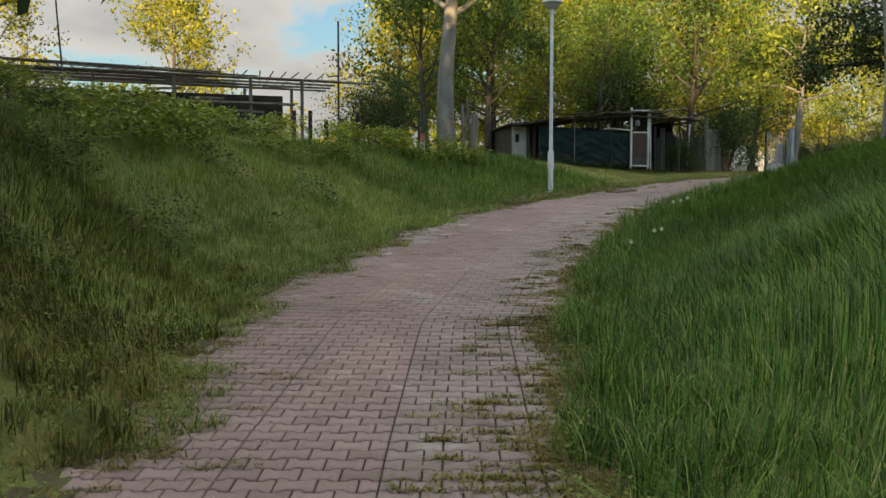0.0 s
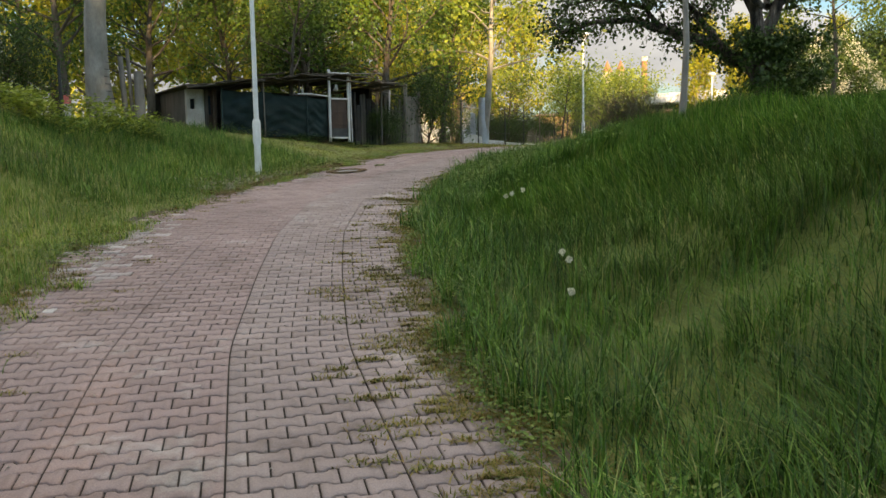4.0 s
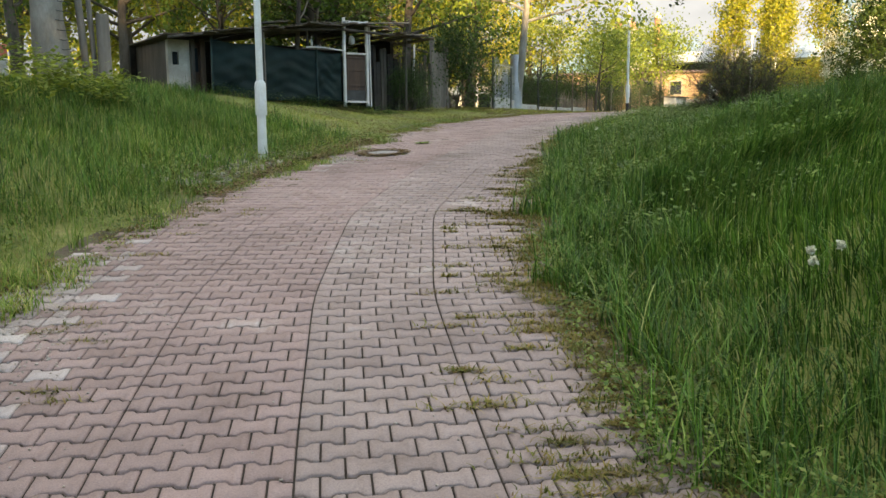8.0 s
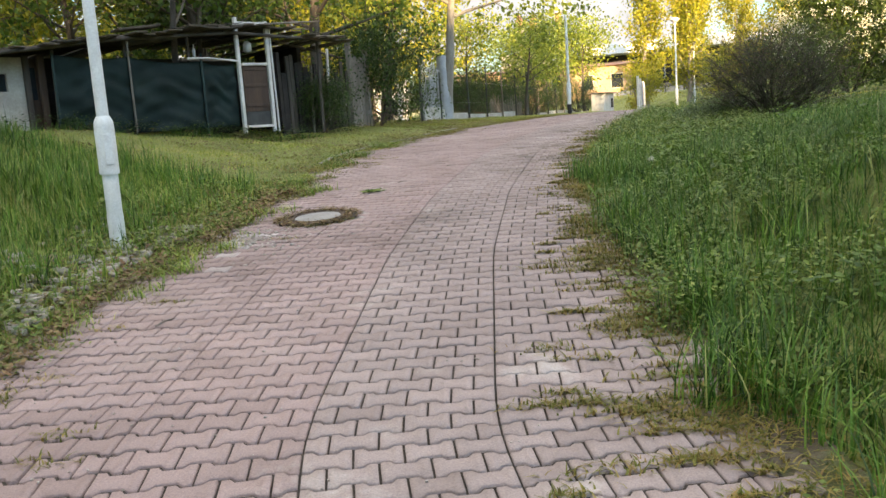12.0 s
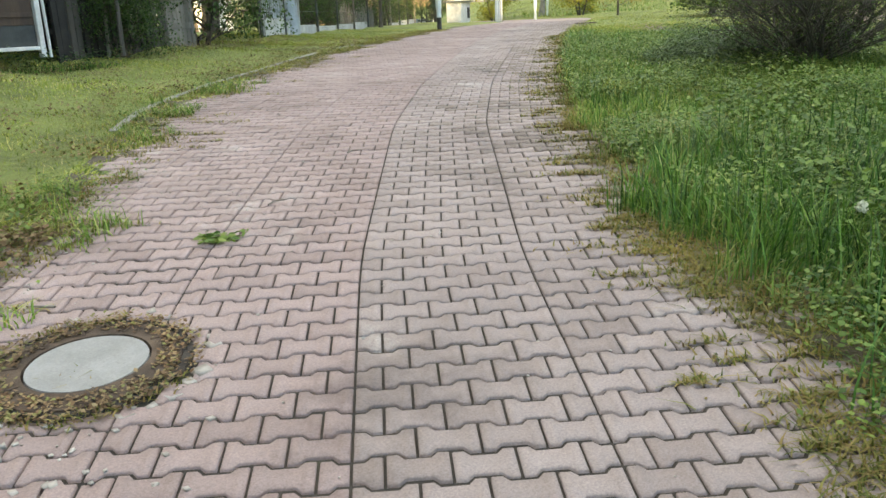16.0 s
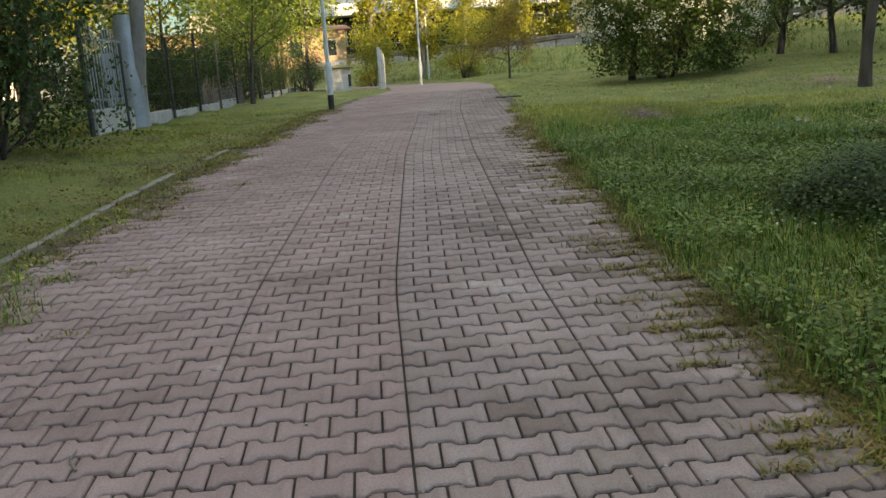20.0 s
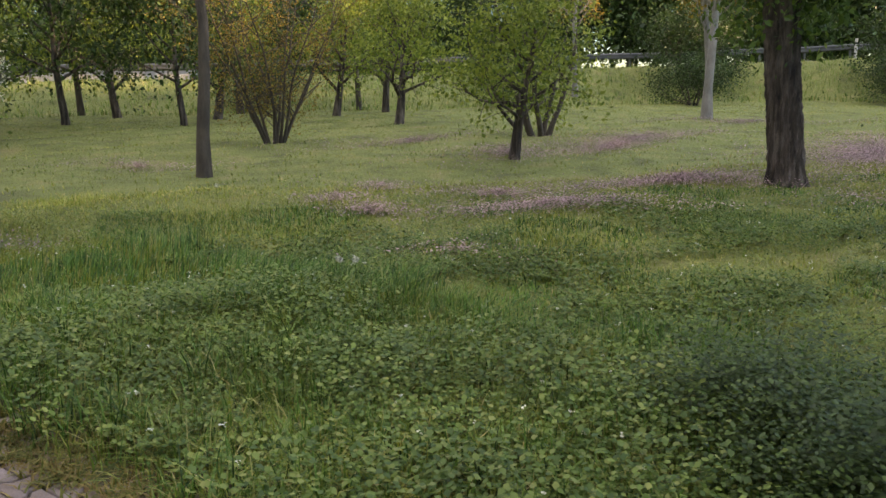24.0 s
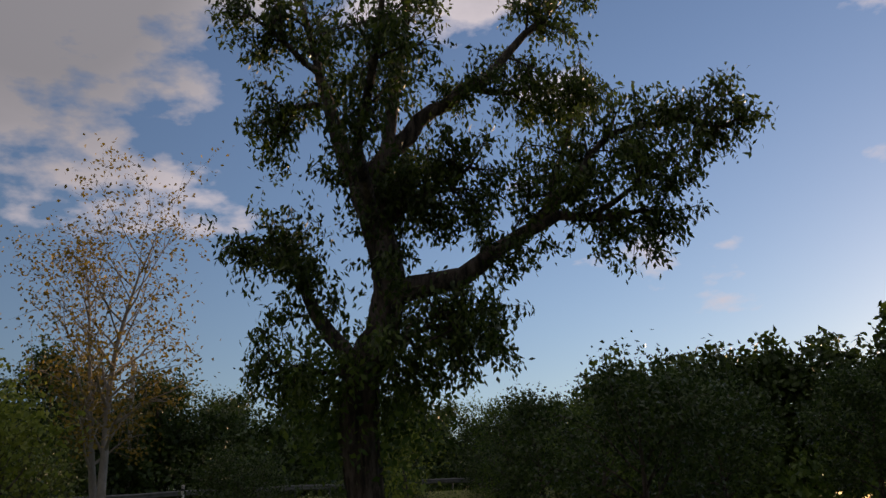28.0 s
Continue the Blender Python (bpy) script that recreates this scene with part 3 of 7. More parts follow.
def tree(name, label, seed, height, radius, clear, girth, bark, leaf, leaves, leaf_size, shape="round", stems=1, limbs=12, twigs=5, spread=0.35, droop=0.3, lean=(0, 0), category="tree", extra=None, rise=0.5):
    """A tapered trunk with limbs and twigs, and a crown of single leaves gathered round the twigs."""
    rng = np.random.default_rng(seed)
    top = thing(name, 0, 0, 0, label, category)
    wood_a, wood_b, ends = bmesh.new(), bmesh.new(), []
    for k in range(stems):
        a = 2 * math.pi * k / stems + rng.uniform(0, 1)
        out = 0.0 if stems == 1 else 0.33
        d0 = Vector((math.cos(a) * out + lean[0], math.sin(a) * out + lean[1], 1))
        foot = Vector((math.cos(a), math.sin(a), 0)) * (girth * 0.9 if stems > 1 else 0)
        line = wander(rng, foot - Vector((0, 0, 0.15)), d0, height * 0.93, 9, 0.05 if stems == 1 else 0.09)
        g = girth / (stems ** 0.5)
        rad = [g * (1.25 if i == 0 else 1) * (1 - 0.88 * i / 9) for i in range(10)]
        tube(wood_a, line, rad, 10 if girth > 0.15 else 7)
        for j in range(max(3, limbs // stems)):
            h = (j + rng.uniform(0, 0.9)) / max(3, limbs // stems)
            z = clear / height + (0.97 - clear / height) * h
            f = z * 9
            i = min(8, int(f))
            p = line[i].lerp(line[i + 1], f - i)
            if shape == "round":
                reach = radius * math.sin(math.pi * (0.22 + 0.70 * h))
            elif shape == "column":
                reach = radius * (0.55 + 0.45 * math.sin(math.pi * h))
            elif shape == "vase":
                reach = radius * (0.5 + 0.5 * h)
            else:
                reach = radius * (1.0 - 0.45 * h)
            b = j * 2.4 + rng.uniform(-0.5, 0.5)
            up = rise + 0.5 * h if shape != "column" else 1.6
            d = Vector((math.cos(b), math.sin(b), up))
            limb = wander(rng, p, d, reach * 1.15 if shape != "column" else reach * 1.8, 5, 0.16, 0.02)
            r0 = max(0.012, rad[i] * 0.48)
            tube(wood_b, limb, [r0 * (1 - 0.85 * q / 5) for q in range(6)], 5, False)
            for q in range(twigs):
                e = 0.3 + 0.7 * (q + rng.uniform(0, 1)) / twigs
                w = min(4, int(e * 5))
                tp = limb[w].lerp(limb[w + 1], e * 5 - w)
                td = (limb[w + 1] - limb[w]).normalized() + Vector(rng.normal(0, 0.75, 3))
                tw = wander(rng, tp, td, reach * rng.uniform(0.25, 0.5) + 0.2, 3, 0.2, -0.02)
                tube(wood_b, tw, [r0 * 0.3, r0 * 0.22, r0 * 0.15, r0 * 0.06], 3, False)
                ends += [tw[1], tw[2], tw[3], tw[3]]
            ends += [limb[4], limb[5]]
    if extra:
        extra(rng, wood_b, ends)
    part("trunk", wood_a, bark, top)
    part("branchwork", wood_b, bark, top)
    v, f = leaf_cloud(rng, np.array([tuple(e) for e in ends]), spread, leaves, leaf_size, droop)
    v[:, 2] = np.maximum(v[:, 2], 0.15)
    held("crown", mesh_from("crown", v, f, leaf), top)
    return top


def put(ob, x, y, turn=0.0, size=1.0, sink=0.05, tall=1.0):
    m = Matrix.LocRotScale((x, y, float(land(x, y)) - sink), Euler((0, 0, radians(turn))), (size, size, size * tall))
    ob.matrix_basis = m
    return ob


def again(ob, x, y, turn=0.0, size=1.0, tall=1.0, label=""):
    m = Matrix.LocRotScale((x, y, float(land(x, y)) - 0.05), Euler((0, 0, radians(turn))), (size, size, size * tall))
    c = copy_thing(ob, Matrix.Identity(4))
    c.matrix_basis = m
    if label:
        c["label"] = label
    return c


# the large tree in the meadow, its limbs laid out one by one
BIG = (19.87, 19.15)
_r, _f = Vector((-0.886, -0.463, 0)), Vector((0.463, -0.886, 0))


def dress(rng, wood, ends, limbs):
    """Limbs along given lines (with their radii), with twigs on them; the leaf places go into ends."""
    for line, a, b in limbs:
        thick_ = a > 0.11
        a, b = a * 1.15, b * 1.3
        fine = []
        for p, q in zip(line, line[1:]):
            fine += [p, p.lerp(q, 0.5) + Vector(rng.normal(0, 0.035, 3))]
        fine.append(line[-1])
        tube(wood, fine, [a + (b - a) * i / (len(fine) - 1) for i in range(len(fine))], 9, False)
        for i in range(5 if thick_ else 2, len(fine)):
            for _ in range(2 if thick_ and i < len(fine) - 3 else 4):
                d = Vector(rng.normal(0, 1, 3)) + (fine[i] - fine[i - 1]).normalized() * 0.7 + Vector((0, 0, 0.15))
                tw = wander(rng, fine[i], d, rng.uniform(0.35, 0.8), 4, 0.22, -0.05)
                tube(wood, tw, [0.022, 0.016, 0.011, 0.007, 0.004], 4, False)
                for s in range(3):
                    d2 = (tw[2] - tw[1]).normalized() + Vector(rng.normal(0, 0.8, 3))
                    t2 = wander(rng, tw[1 + s], d2, rng.uniform(0.2, 0.45), 3, 0.2, -0.12)
                    tube(wood, t2, [0.010, 0.007, 0.005, 0.003], 3, False)
                    ends += [t2[1], t2[2], t2[3]]
                ends += [tw[3], tw[4]]


def big_tree():
    rng = np.random.default_rng(28)
    top = thing("meadow_tree", BIG[0], BIG[1], float(land(*BIG)) - 0.05, "large old tree with dark furrowed bark and drooping green leaves", "tree")
    at = lambda r, u, f=0.0: _r * r + _f * f + Vector((0, 0, u))
    trunk, wood, ends = bmesh.new(), bmesh.new(), []
    zs = np.linspace(-0.1, 2.75, 64)
    off = np.interp(zs, (-0.1, 0.12, 0.5, 1.4, 2.3, 2.7), (0.05, 0.03, 0.0, -0.1, -0.18, -0.15))
    rad = np.interp(zs, (-0.1, 0.05, 0.2, 0.5, 1.4, 2.3, 2.7), (0.30, 0.255, 0.218, 0.198, 0.188, 0.2, 0.212))
    tube(trunk, [at(o, z) for o, z in zip(off, zs)], [float(r) for r in rad], 56)
    for k, v in enumerate(trunk.verts):
        a, z = 2 * math.pi * (k % 56) / 56, v.co.z
        ridge = abs(math.sin(9 * a + 0.9 * math.sin(z * 3.1) + 0.5 * math.sin(z * 7.7 + 3 * a))) + 0.6 * abs(math.sin(14 * a + 1.3 * math.sin(z * 4.3 + 1)))
        root = 0.05 * max(0.0, 0.35 - z) * math.sin(5 * a)
        d = v.co - at(float(np.interp(z, zs, off)), z)
        v.co += Vector((d.x, d.y, 0)).normalized() * (0.036 * (ridge - 0.85) + 0.014 * math.sin(2 * a + z) + root + rng.normal(0, 0.007))
    limbs = [([at(-0.15, 2.6), at(-0.1, 3.1), at(0.14, 3.5), at(0.27, 4.05), at(0.22, 4.57), at(0.1, 5.1), at(-0.02, 5.55)], 0.2, 0.15),
             ([at(-0.17, 2.7), at(-0.25, 3.15), at(-0.52, 3.6, 0.1), at(-0.78, 4.1, 0.2), at(-1.0, 4.6, 0.2), at(-1.3, 4.95, 0.3)], 0.13, 0.025),
             ([at(0.25, 3.98), at(0.84, 4.13), at(1.2, 4.2), at(1.59, 4.48), at(2.05, 4.75), at(2.5, 4.95), at(3.0, 4.87), at(3.6, 4.95)], 0.145, 0.025),
             ([at(-0.02, 5.5), at(-0.31, 6.2), at(-0.45, 6.8), at(-0.6, 7.5), at(-0.8, 8.4)], 0.12, 0.025),
             ([at(0.0, 5.5), at(0.36, 6.0), at(0.76, 6.42), at(1.16, 6.65), at(1.72, 7.0), at(2.34, 7.7), at(2.8, 8.2)], 0.13, 0.025),
             ([at(0.3, 5.92), at(0.43, 6.66), at(0.58, 7.44), at(0.7, 8.4)], 0.085, 0.025),
             ([at(0.2, 4.95), at(0.45, 5.22), at(0.8, 5.34), at(1.15, 5.4), at(1.4, 5.7)], 0.07, 0.02),
             ([at(2.1, 4.77), at(2.5, 5.2), at(2.97, 5.73), at(3.64, 6.15), at(4.4, 6.2), at(4.8, 6.08)], 0.06, 0.015),
             ([at(2.4, 4.9), at(2.55, 5.6, 0.3), at(2.85, 6.4, 0.4), at(3.1, 6.9, 0.4)], 0.05, 0.015),
             ([at(2.9, 4.9), at(3.5, 5.2, -0.3), at(3.95, 5.5, -0.4)], 0.04, 0.012),
             ([at(1.1, 4.2), at(1.2, 3.95, 0.4), at(1.3, 3.75, 0.7)], 0.04, 0.012),
             ([at(-0.45, 6.7), at(-0.9, 6.9, 0.3), at(-1.25, 6.75, 0.5)], 0.045, 0.015),
             ([at(-0.5, 7.2), at(-1.0, 7.6, -0.3), at(-1.4, 7.9, -0.5)], 0.045, 0.015),
             ([at(1.5, 6.9), at(2.1, 7.0, 0.4), at(2.6, 7.1, 0.7)], 0.05, 0.015),
             ([at(0.1, 5.0), at(0.2, 5.6, 1.0), at(0.5, 6.2, 1.8), at(0.6, 6.9, 2.4)], 0.08, 0.02),
             ([at(0.1, 4.9), at(0.0, 5.6, -1.0), at(0.3, 6.3, -1.8), at(0.5, 7.0, -2.4)], 0.08, 0.02),
             ([at(-0.15, 3.0), at(0.2, 3.25, -0.4), at(0.75, 3.45, -0.6), at(1.05, 3.4, -0.7)], 0.05, 0.015),
             ([at(-0.2, 3.0), at(-0.7, 3.2, 0.5), at(-1.2, 3.3, 0.7)], 0.05, 0.015)]
    dress(rng, wood, ends, limbs)
    # the dense lower growth round the fork
    for r_c, u_c, f_c, wide_ in ((-0.8, 4.3, 0.1, 0.42), (-0.85, 3.5, 0.0, 0.4), (-0.3, 3.3, -0.2, 0.35), (0.55, 3.35, 0.0, 0.35), (-0.45, 2.75, 0.0, 0.25), (0.2, 2.75, 0.1, 0.22), (-1.0, 4.9, 0.1, 0.28)):
        ends += [at(r_c, u_c, f_c) + Vector(rng.normal(0, wide_, 3)) for _ in range(26)]
    part("trunk", trunk, BARK, top)
    part("branchwork", wood, BARK, top)
    e = np.array([tuple(x) for x in ends])
    v, f = leaf_cloud(rng, e, 0.075, 46000, 0.1, droop=1.6, slim=0.72)
    held("crown", mesh_from("crown", v, f, LEAF_MID), top)
    shoots = np.array([tuple(at(rng.uniform(-0.9, 0.7), rng.uniform(2.05, 3.3), rng.uniform(-0.6, 0.6))) for _ in range(60)])
    v, f = leaf_cloud(rng, shoots, 0.2, 2200, 0.11, droop=0.9, slim=0.8)
    held("young_growth", mesh_from("young_growth", v, f, LEAF_GREEN), top, "green young shoots on the trunk")
    return top


big_tree()

# kinds of tree
orchard = tree("orchard_tree", "small fruit tree with a low spreading light green crown", 3, 2.6, 1.2, 0.75, 0.115, BARK, LEAF_LIGHT, 4200, 0.085, "spread", limbs=16, twigs=6, spread=0.15, droop=0.2, rise=0.55)
put(orchard, 24.11, 21.32, 20)
again(orchard, 34.98, 20.89, 130, 1.4, label="fruit tree with a forked trunk and dark spreading crown")
brush = tree("clump_tree", "several thin stems rising from one root, light green leaves", 4, 5.2, 1.6, 0.8, 0.2, BARK_BROWN, LEAF_LIGHT, 3600, 0.14, "vase", stems=5, limbs=30, twigs=4, spread=0.25)
put(brush, 28.86, 18.89, 0, 0.8)
vase = tree("vase_shrub", "bushy upright shrub with fine ochre-green twigs", 5, 4.2, 1.4, 0.5, 0.13, BARK_BROWN, LEAF_RUST, 11000, 0.05, "vase", stems=11, limbs=120, twigs=5, spread=0.12, category="shrub")
put(vase, 29.34, 24.94)
leaning = tree("leaning_tree", "young tree with a bare grey-brown trunk", 61, 8.0, 2.2, 4.2, 0.11, BARK_BROWN, LEAF_LIGHT, 5200, 0.15, "round", limbs=12, spread=0.3, lean=(0.0, 0.02))
put(leaning, 23.58, 26.44)
bare = tree("sparse_tree", "tall slender tree with pale bark and sparse bronze leaves", 7, 10.0, 2.9, 3.2, 0.15, BARK_PALE, LEAF_RUST, 3000, 0.13, "vase", limbs=26, twigs=7, spread=0.22, rise=1.1)
put(bare, 32.55, 12.1)
again(bare, 33.0, 11.75, 100, 0.9)
again(bare, 48, 9.3, 200, 1.0)
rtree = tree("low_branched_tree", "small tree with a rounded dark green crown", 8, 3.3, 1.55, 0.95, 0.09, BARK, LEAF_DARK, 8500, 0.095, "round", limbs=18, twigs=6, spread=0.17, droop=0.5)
put(rtree, 18.27, 13.85)
sap = tree("sapling", "thin leaning sapling with a few light leaves", 9, 3.6, 1.3, 1.4, 0.06, BARK_BROWN, LEAF_LIGHT, 1500, 0.15, "round", limbs=8, twigs=4, spread=0.25, lean=(0.1, -0.15))
put(sap, 26.44, 6.79)

green = tree("broadleaf_tree", "broadleaf tree with a full mid-green crown", 11, 9.0, 3.2, 2.6, 0.2, BARK_BROWN, LEAF_GREEN, 4400, 0.2, "round", limbs=20, twigs=7, spread=0.3)
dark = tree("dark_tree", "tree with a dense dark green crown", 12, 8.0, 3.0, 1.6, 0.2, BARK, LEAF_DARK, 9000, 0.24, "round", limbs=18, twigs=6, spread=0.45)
yellow = tree("yellow_green_tree", "tall tree with fresh yellow-green leaves", 13, 14.0, 4.2, 3.0, 0.28, BARK_BROWN, LEAF_YELLOW, 7500, 0.3, "round", limbs=22, twigs=7, spread=0.42)
poplar = tree("poplar", "slender columnar poplar with yellow-green leaves", 14, 17.0, 1.9, 1.5, 0.3, BARK_PALE, LEAF_YELLOW, 8500, 0.34, "column", limbs=40, twigs=4, spread=0.4)
bush = tree("bush", "dense rounded dark green bush", 15, 2.6, 1.7, 0.2, 0.12, BARK, LEAF_DARK, 11000, 0.095, "spread", stems=6, limbs=48, twigs=5, spread=0.28, category="bush")


# ---- lamps ----
def street_lamp(x, y, foot, foot_label, height=4.75, foot_h=0.66):
    z = float(land(x, y))
    top = thing("street_lamp", x, y, z, "slim light grey lamp post with a round capped head", "street lamp", "lamps along the path")
    bm = bmesh.new()
    tube(bm, [(0, 0, -0.2), (0, 0, foot_h)], [0.07, 0.069], 16)
    part("foot_tube", bm, foot, top, foot_label)
    bm = bmesh.new()
    tube(bm, [(0, 0, foot_h - 0.01), (0, 0, 0.66)], [0.066, 0.066], 16)
    part("lower_tube", bm, PAINT, top)
    bm = bmesh.new()
    tube(bm, [(0, 0, 0.64), (0, 0, 1.04), (0, 0, 1.09), (0, 0, 1.13)], [0.083, 0.083, 0.078, 0.056], 16)
    part("base_sleeve", bm, PAINT, top)
    bm = bmesh.new()
    tube(bm, [(0, 0, 1.11), (0, 0, height - 0.05)], [0.05, 0.042], 14)
    part("pole", bm, PAINT, top)
    bm = bmesh.new()
    box(bm, (-0.035, -0.090, 0.72), (0.035, -0.080, 0.98), 0.004)
    part("service_door", bm, PAINT, top)
    bm = bmesh.new()
    tube(bm, [(0, 0, height - 0.1), (0, 0, height), (0, 0, height + 0.03)], [0.055, 0.075, 0.06], 14)
    part("collar", bm, PAINT, top)
    bm = bmesh.new()
    tube(bm, [(0, 0, height + 0.02), (0, 0, height + 0.08), (0, 0, height + 0.17), (0, 0, height + 0.2)], [0.08, 0.17, 0.22, 0.2], 20)
    part("globe", bm, LAMPGLASS, top, "milky bowl-shaped glass")
    bm = bmesh.new()
    tube(bm, [(0, 0, height + 0.19), (0, 0, height + 0.23), (0, 0, height + 0.30), (0, 0, height + 0.33)], [0.27, 0.27, 0.17, 0.02], 20)
    part("cap", bm, PAINT, top)
    return top


street_lamp(2.83, 21.98, PAINT, "grey foot", foot_h=0.3)
street_lamp(20.4, 36.95, BLACK, "black-painted foot", foot_h=0.4)
street_lamp(38.3, 48.9, PAINT, "grey foot", foot_h=0.3)
street_lamp(46.5, 55.0, PAINT, "grey foot", 3.6, 0.3)

# ---- the hut ----
HUT = pose(3.2, 30.0, float(land(5.2, 30.4)) + 0.02, 0, 0, 11.7)


def hut_thing(name, label, category, kind="", group=""):
    ob = new(name)
    ob.matrix_basis = HUT
    return tagged(ob, label, category, group, kind)


def slab(parent, name, lo, hi, material, bevel=0.006, label="", m=None):
    bm = bmesh.new()
    box(bm, lo, hi, bevel, m)
    return part(name, bm, material, parent, label)


def pole_part(parent, name, a, b, r, material, sides=8, label=""):
    bm = bmesh.new()
    tube(bm, [a, b], [r, r * 0.9], sides)
    return part(name, bm, material, parent, label)


hut = hut_thing("garden_hut", "ramshackle garden hut of boards and plaster with a sagging roof", "hut")
# walls coloured near-black to stand in for the unlit inside of the hut
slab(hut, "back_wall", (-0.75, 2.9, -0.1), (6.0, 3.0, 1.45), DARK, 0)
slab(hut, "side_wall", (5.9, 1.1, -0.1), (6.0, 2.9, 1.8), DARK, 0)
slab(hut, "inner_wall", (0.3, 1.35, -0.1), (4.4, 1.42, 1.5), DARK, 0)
bm = bmesh.new()
for lo, hi in (((-0.6, 0.45, -0.1), (-0.07, 0.6, 0.85)), ((-0.6, 0.45, 1.15), (-0.07, 0.6, 1.42)), ((-0.6, 0.45, 0.85), (-0.5, 0.6, 1.15)), ((-0.35, 0.45, 0.85), (-0.07, 0.6, 1.15))):
    box(bm, lo, hi)
part("plaster_wall", bm, PLASTER, hut, "stained pale plaster wall")
slab(hut, "window_pane", (-0.5, 0.54, 0.85), (-0.35, 0.56, 1.15), GLASS, 0)
slab(hut, "boarded_side_wall", (-0.6, 0.603, -0.1), (-0.5, 2.9, 1.42), WOOD_DARK, 0)
slab(hut, "frame_post", (-0.09, 0.35, -0.1), (0.0, 0.448, 1.45), WOOD_DARK, 0.01)
slab(hut, "frame_post", (0.13, 0.3, -0.1), (0.24, 0.42, 1.45), WOOD_BROWN, 0.01)
slab(hut, "old_door", (-0.06, 0.5, -0.05), (0.2, 0.55, 1.4), WOOD_BROWN, 0.005)
slab(hut, "door_pane", (0.0, 0.485, 0.7), (0.12, 0.498, 1.25), GLASS, 0)
random.seed(5)
def roof_height(u):
    return 1.44 + 0.40 * min(1, max(0, (u + 0.9) / 3.4)) + 0.12 * math.exp(-((u - 4.0) / 1.1) ** 2) - 0.16 * max(0, (u - 4.6) / 1.6)


for k in range(34):
    u = -0.85 + k * 0.215
    t = random.uniform(-0.035, 0.035)
    bm = bmesh.new()
    box(bm, (0, -0.3 + random.uniform(-0.28, 0.2), 0), (random.uniform(0.2, 0.26), 3.1, random.uniform(0.02, 0.04)), 0.006)
    board = part("roof_board", bm, THATCH if k % 5 else WOOD_DARK, hut)
    board.matrix_basis = pose(u, 0, roof_height(u) + t, random.uniform(-1.0, 0.6), random.uniform(-4, 2), random.uniform(-2.5, 2.5))
# sticks and scraps lying on the roof
for k in range(26):
    u, v, ln = random.uniform(0.2, 6.0), random.uniform(-0.4, 1.2), random.uniform(0.4, 1.3)
    a_ = random.uniform(-0.5, 0.5)
    z = roof_height(u) + 0.05
    pole_part(hut, "roof_stick", (u, v, z), (u + ln * math.cos(a_), v + ln * math.sin(a_), z + random.uniform(-0.06, 0.1)), random.uniform(0.008, 0.02), WOOD_DARK if k % 3 else WOOD, 5)
for a, b in (((-0.8, -0.2, 1.40), (1.6, -0.2, 1.70)), ((1.2, -0.2, 1.66), (3.7, -0.2, 1.84)), ((3.4, -0.2, 1.84), (6.1, -0.22, 1.72))):
    pole_part(hut, "eaves_pole", a, b, 0.035, WOOD_DARK)
for u, h in ((0.27, 1.5), (1.52, 1.7), (2.75, 1.8), (5.7, 1.72)):
    pole_part(hut, "roof_post", (u, 0.02, -0.15), (u + 0.03, 0.05, h), 0.035, WOOD_DARK)
pole_part(hut, "leaning_sheet_pole", (1.5, 0.1, 1.62), (2.5, -0.1, 1.74), 0.05, WOOD_DARK)
slab(hut, "hanging_sheet", (1.7, 0.0, 1.66), (2.5, 0.4, 1.70), THATCH, 0.004, m=pose(0, 0, 0, 0, -7, 0))

net = hut_thing("shade_net_screen", "dark green shade netting sagging between thin posts", "screen")


def net_panel(u0, u1, z0, za, zb, seed):
    rng = np.random.default_rng(seed)
    nu, nz = 34, 30
    bm = bmesh.new()
    g = []
    for i in range(nu + 1):
        a = i / nu
        top_z = za + (zb - za) * a - 0.05 * math.sin(math.pi * a)
        row = []
        for j in range(nz + 1):
            b = j / nz
            fold = 0.02 * math.sin(a * 9 + b * 17 + seed) * math.sin(math.pi * b) + 0.035 * math.sin(a * 5 - b * 9 + seed) * math.sin(math.pi * a) + 0.012 * math.sin(b * 31 + 3 * math.sin(a * 6 + seed))
            row.append(bm.verts.new((u0 + (u1 - u0) * a, -0.06 + fold, z0 + (top_z - z0) * b)))
        g.append(row)
    for i in range(nu):
        for j in range(nz):
            f = bm.faces.new((g[i][j], g[i + 1][j], g[i + 1][j + 1], g[i][j + 1]))
            f.smooth = True
    bmesh.ops.solidify(bm, geom=bm.faces[:], thickness=0.004)
    part("net_panel", bm, NET, net)


net_panel(0.24, 1.55, 0.0, 1.42, 1.38, 1)
net_panel(1.56, 2.95, 0.03, 1.38, 1.30, 2)
net_panel(2.96, 3.66, 0.05, 1.30, 1.26, 3)
for u in (0.24, 1.55, 2.95):
    pole_part(net, "net_post", (u, -0.1, -0.2), (u, -0.1, 1.44 if u != 1.55 else 1.72), 0.022, WOOD if u == 1.55 else NET)
bm = bmesh.new()
tube(bm, [(2.65, -0.13, 1.35), (3.1, -0.13, 1.36), (3.75, -0.13, 1.3)], [0.02, 0.02, 0.02], 6)
part("white_rail", bm, WHITE, net, "white-painted rail")

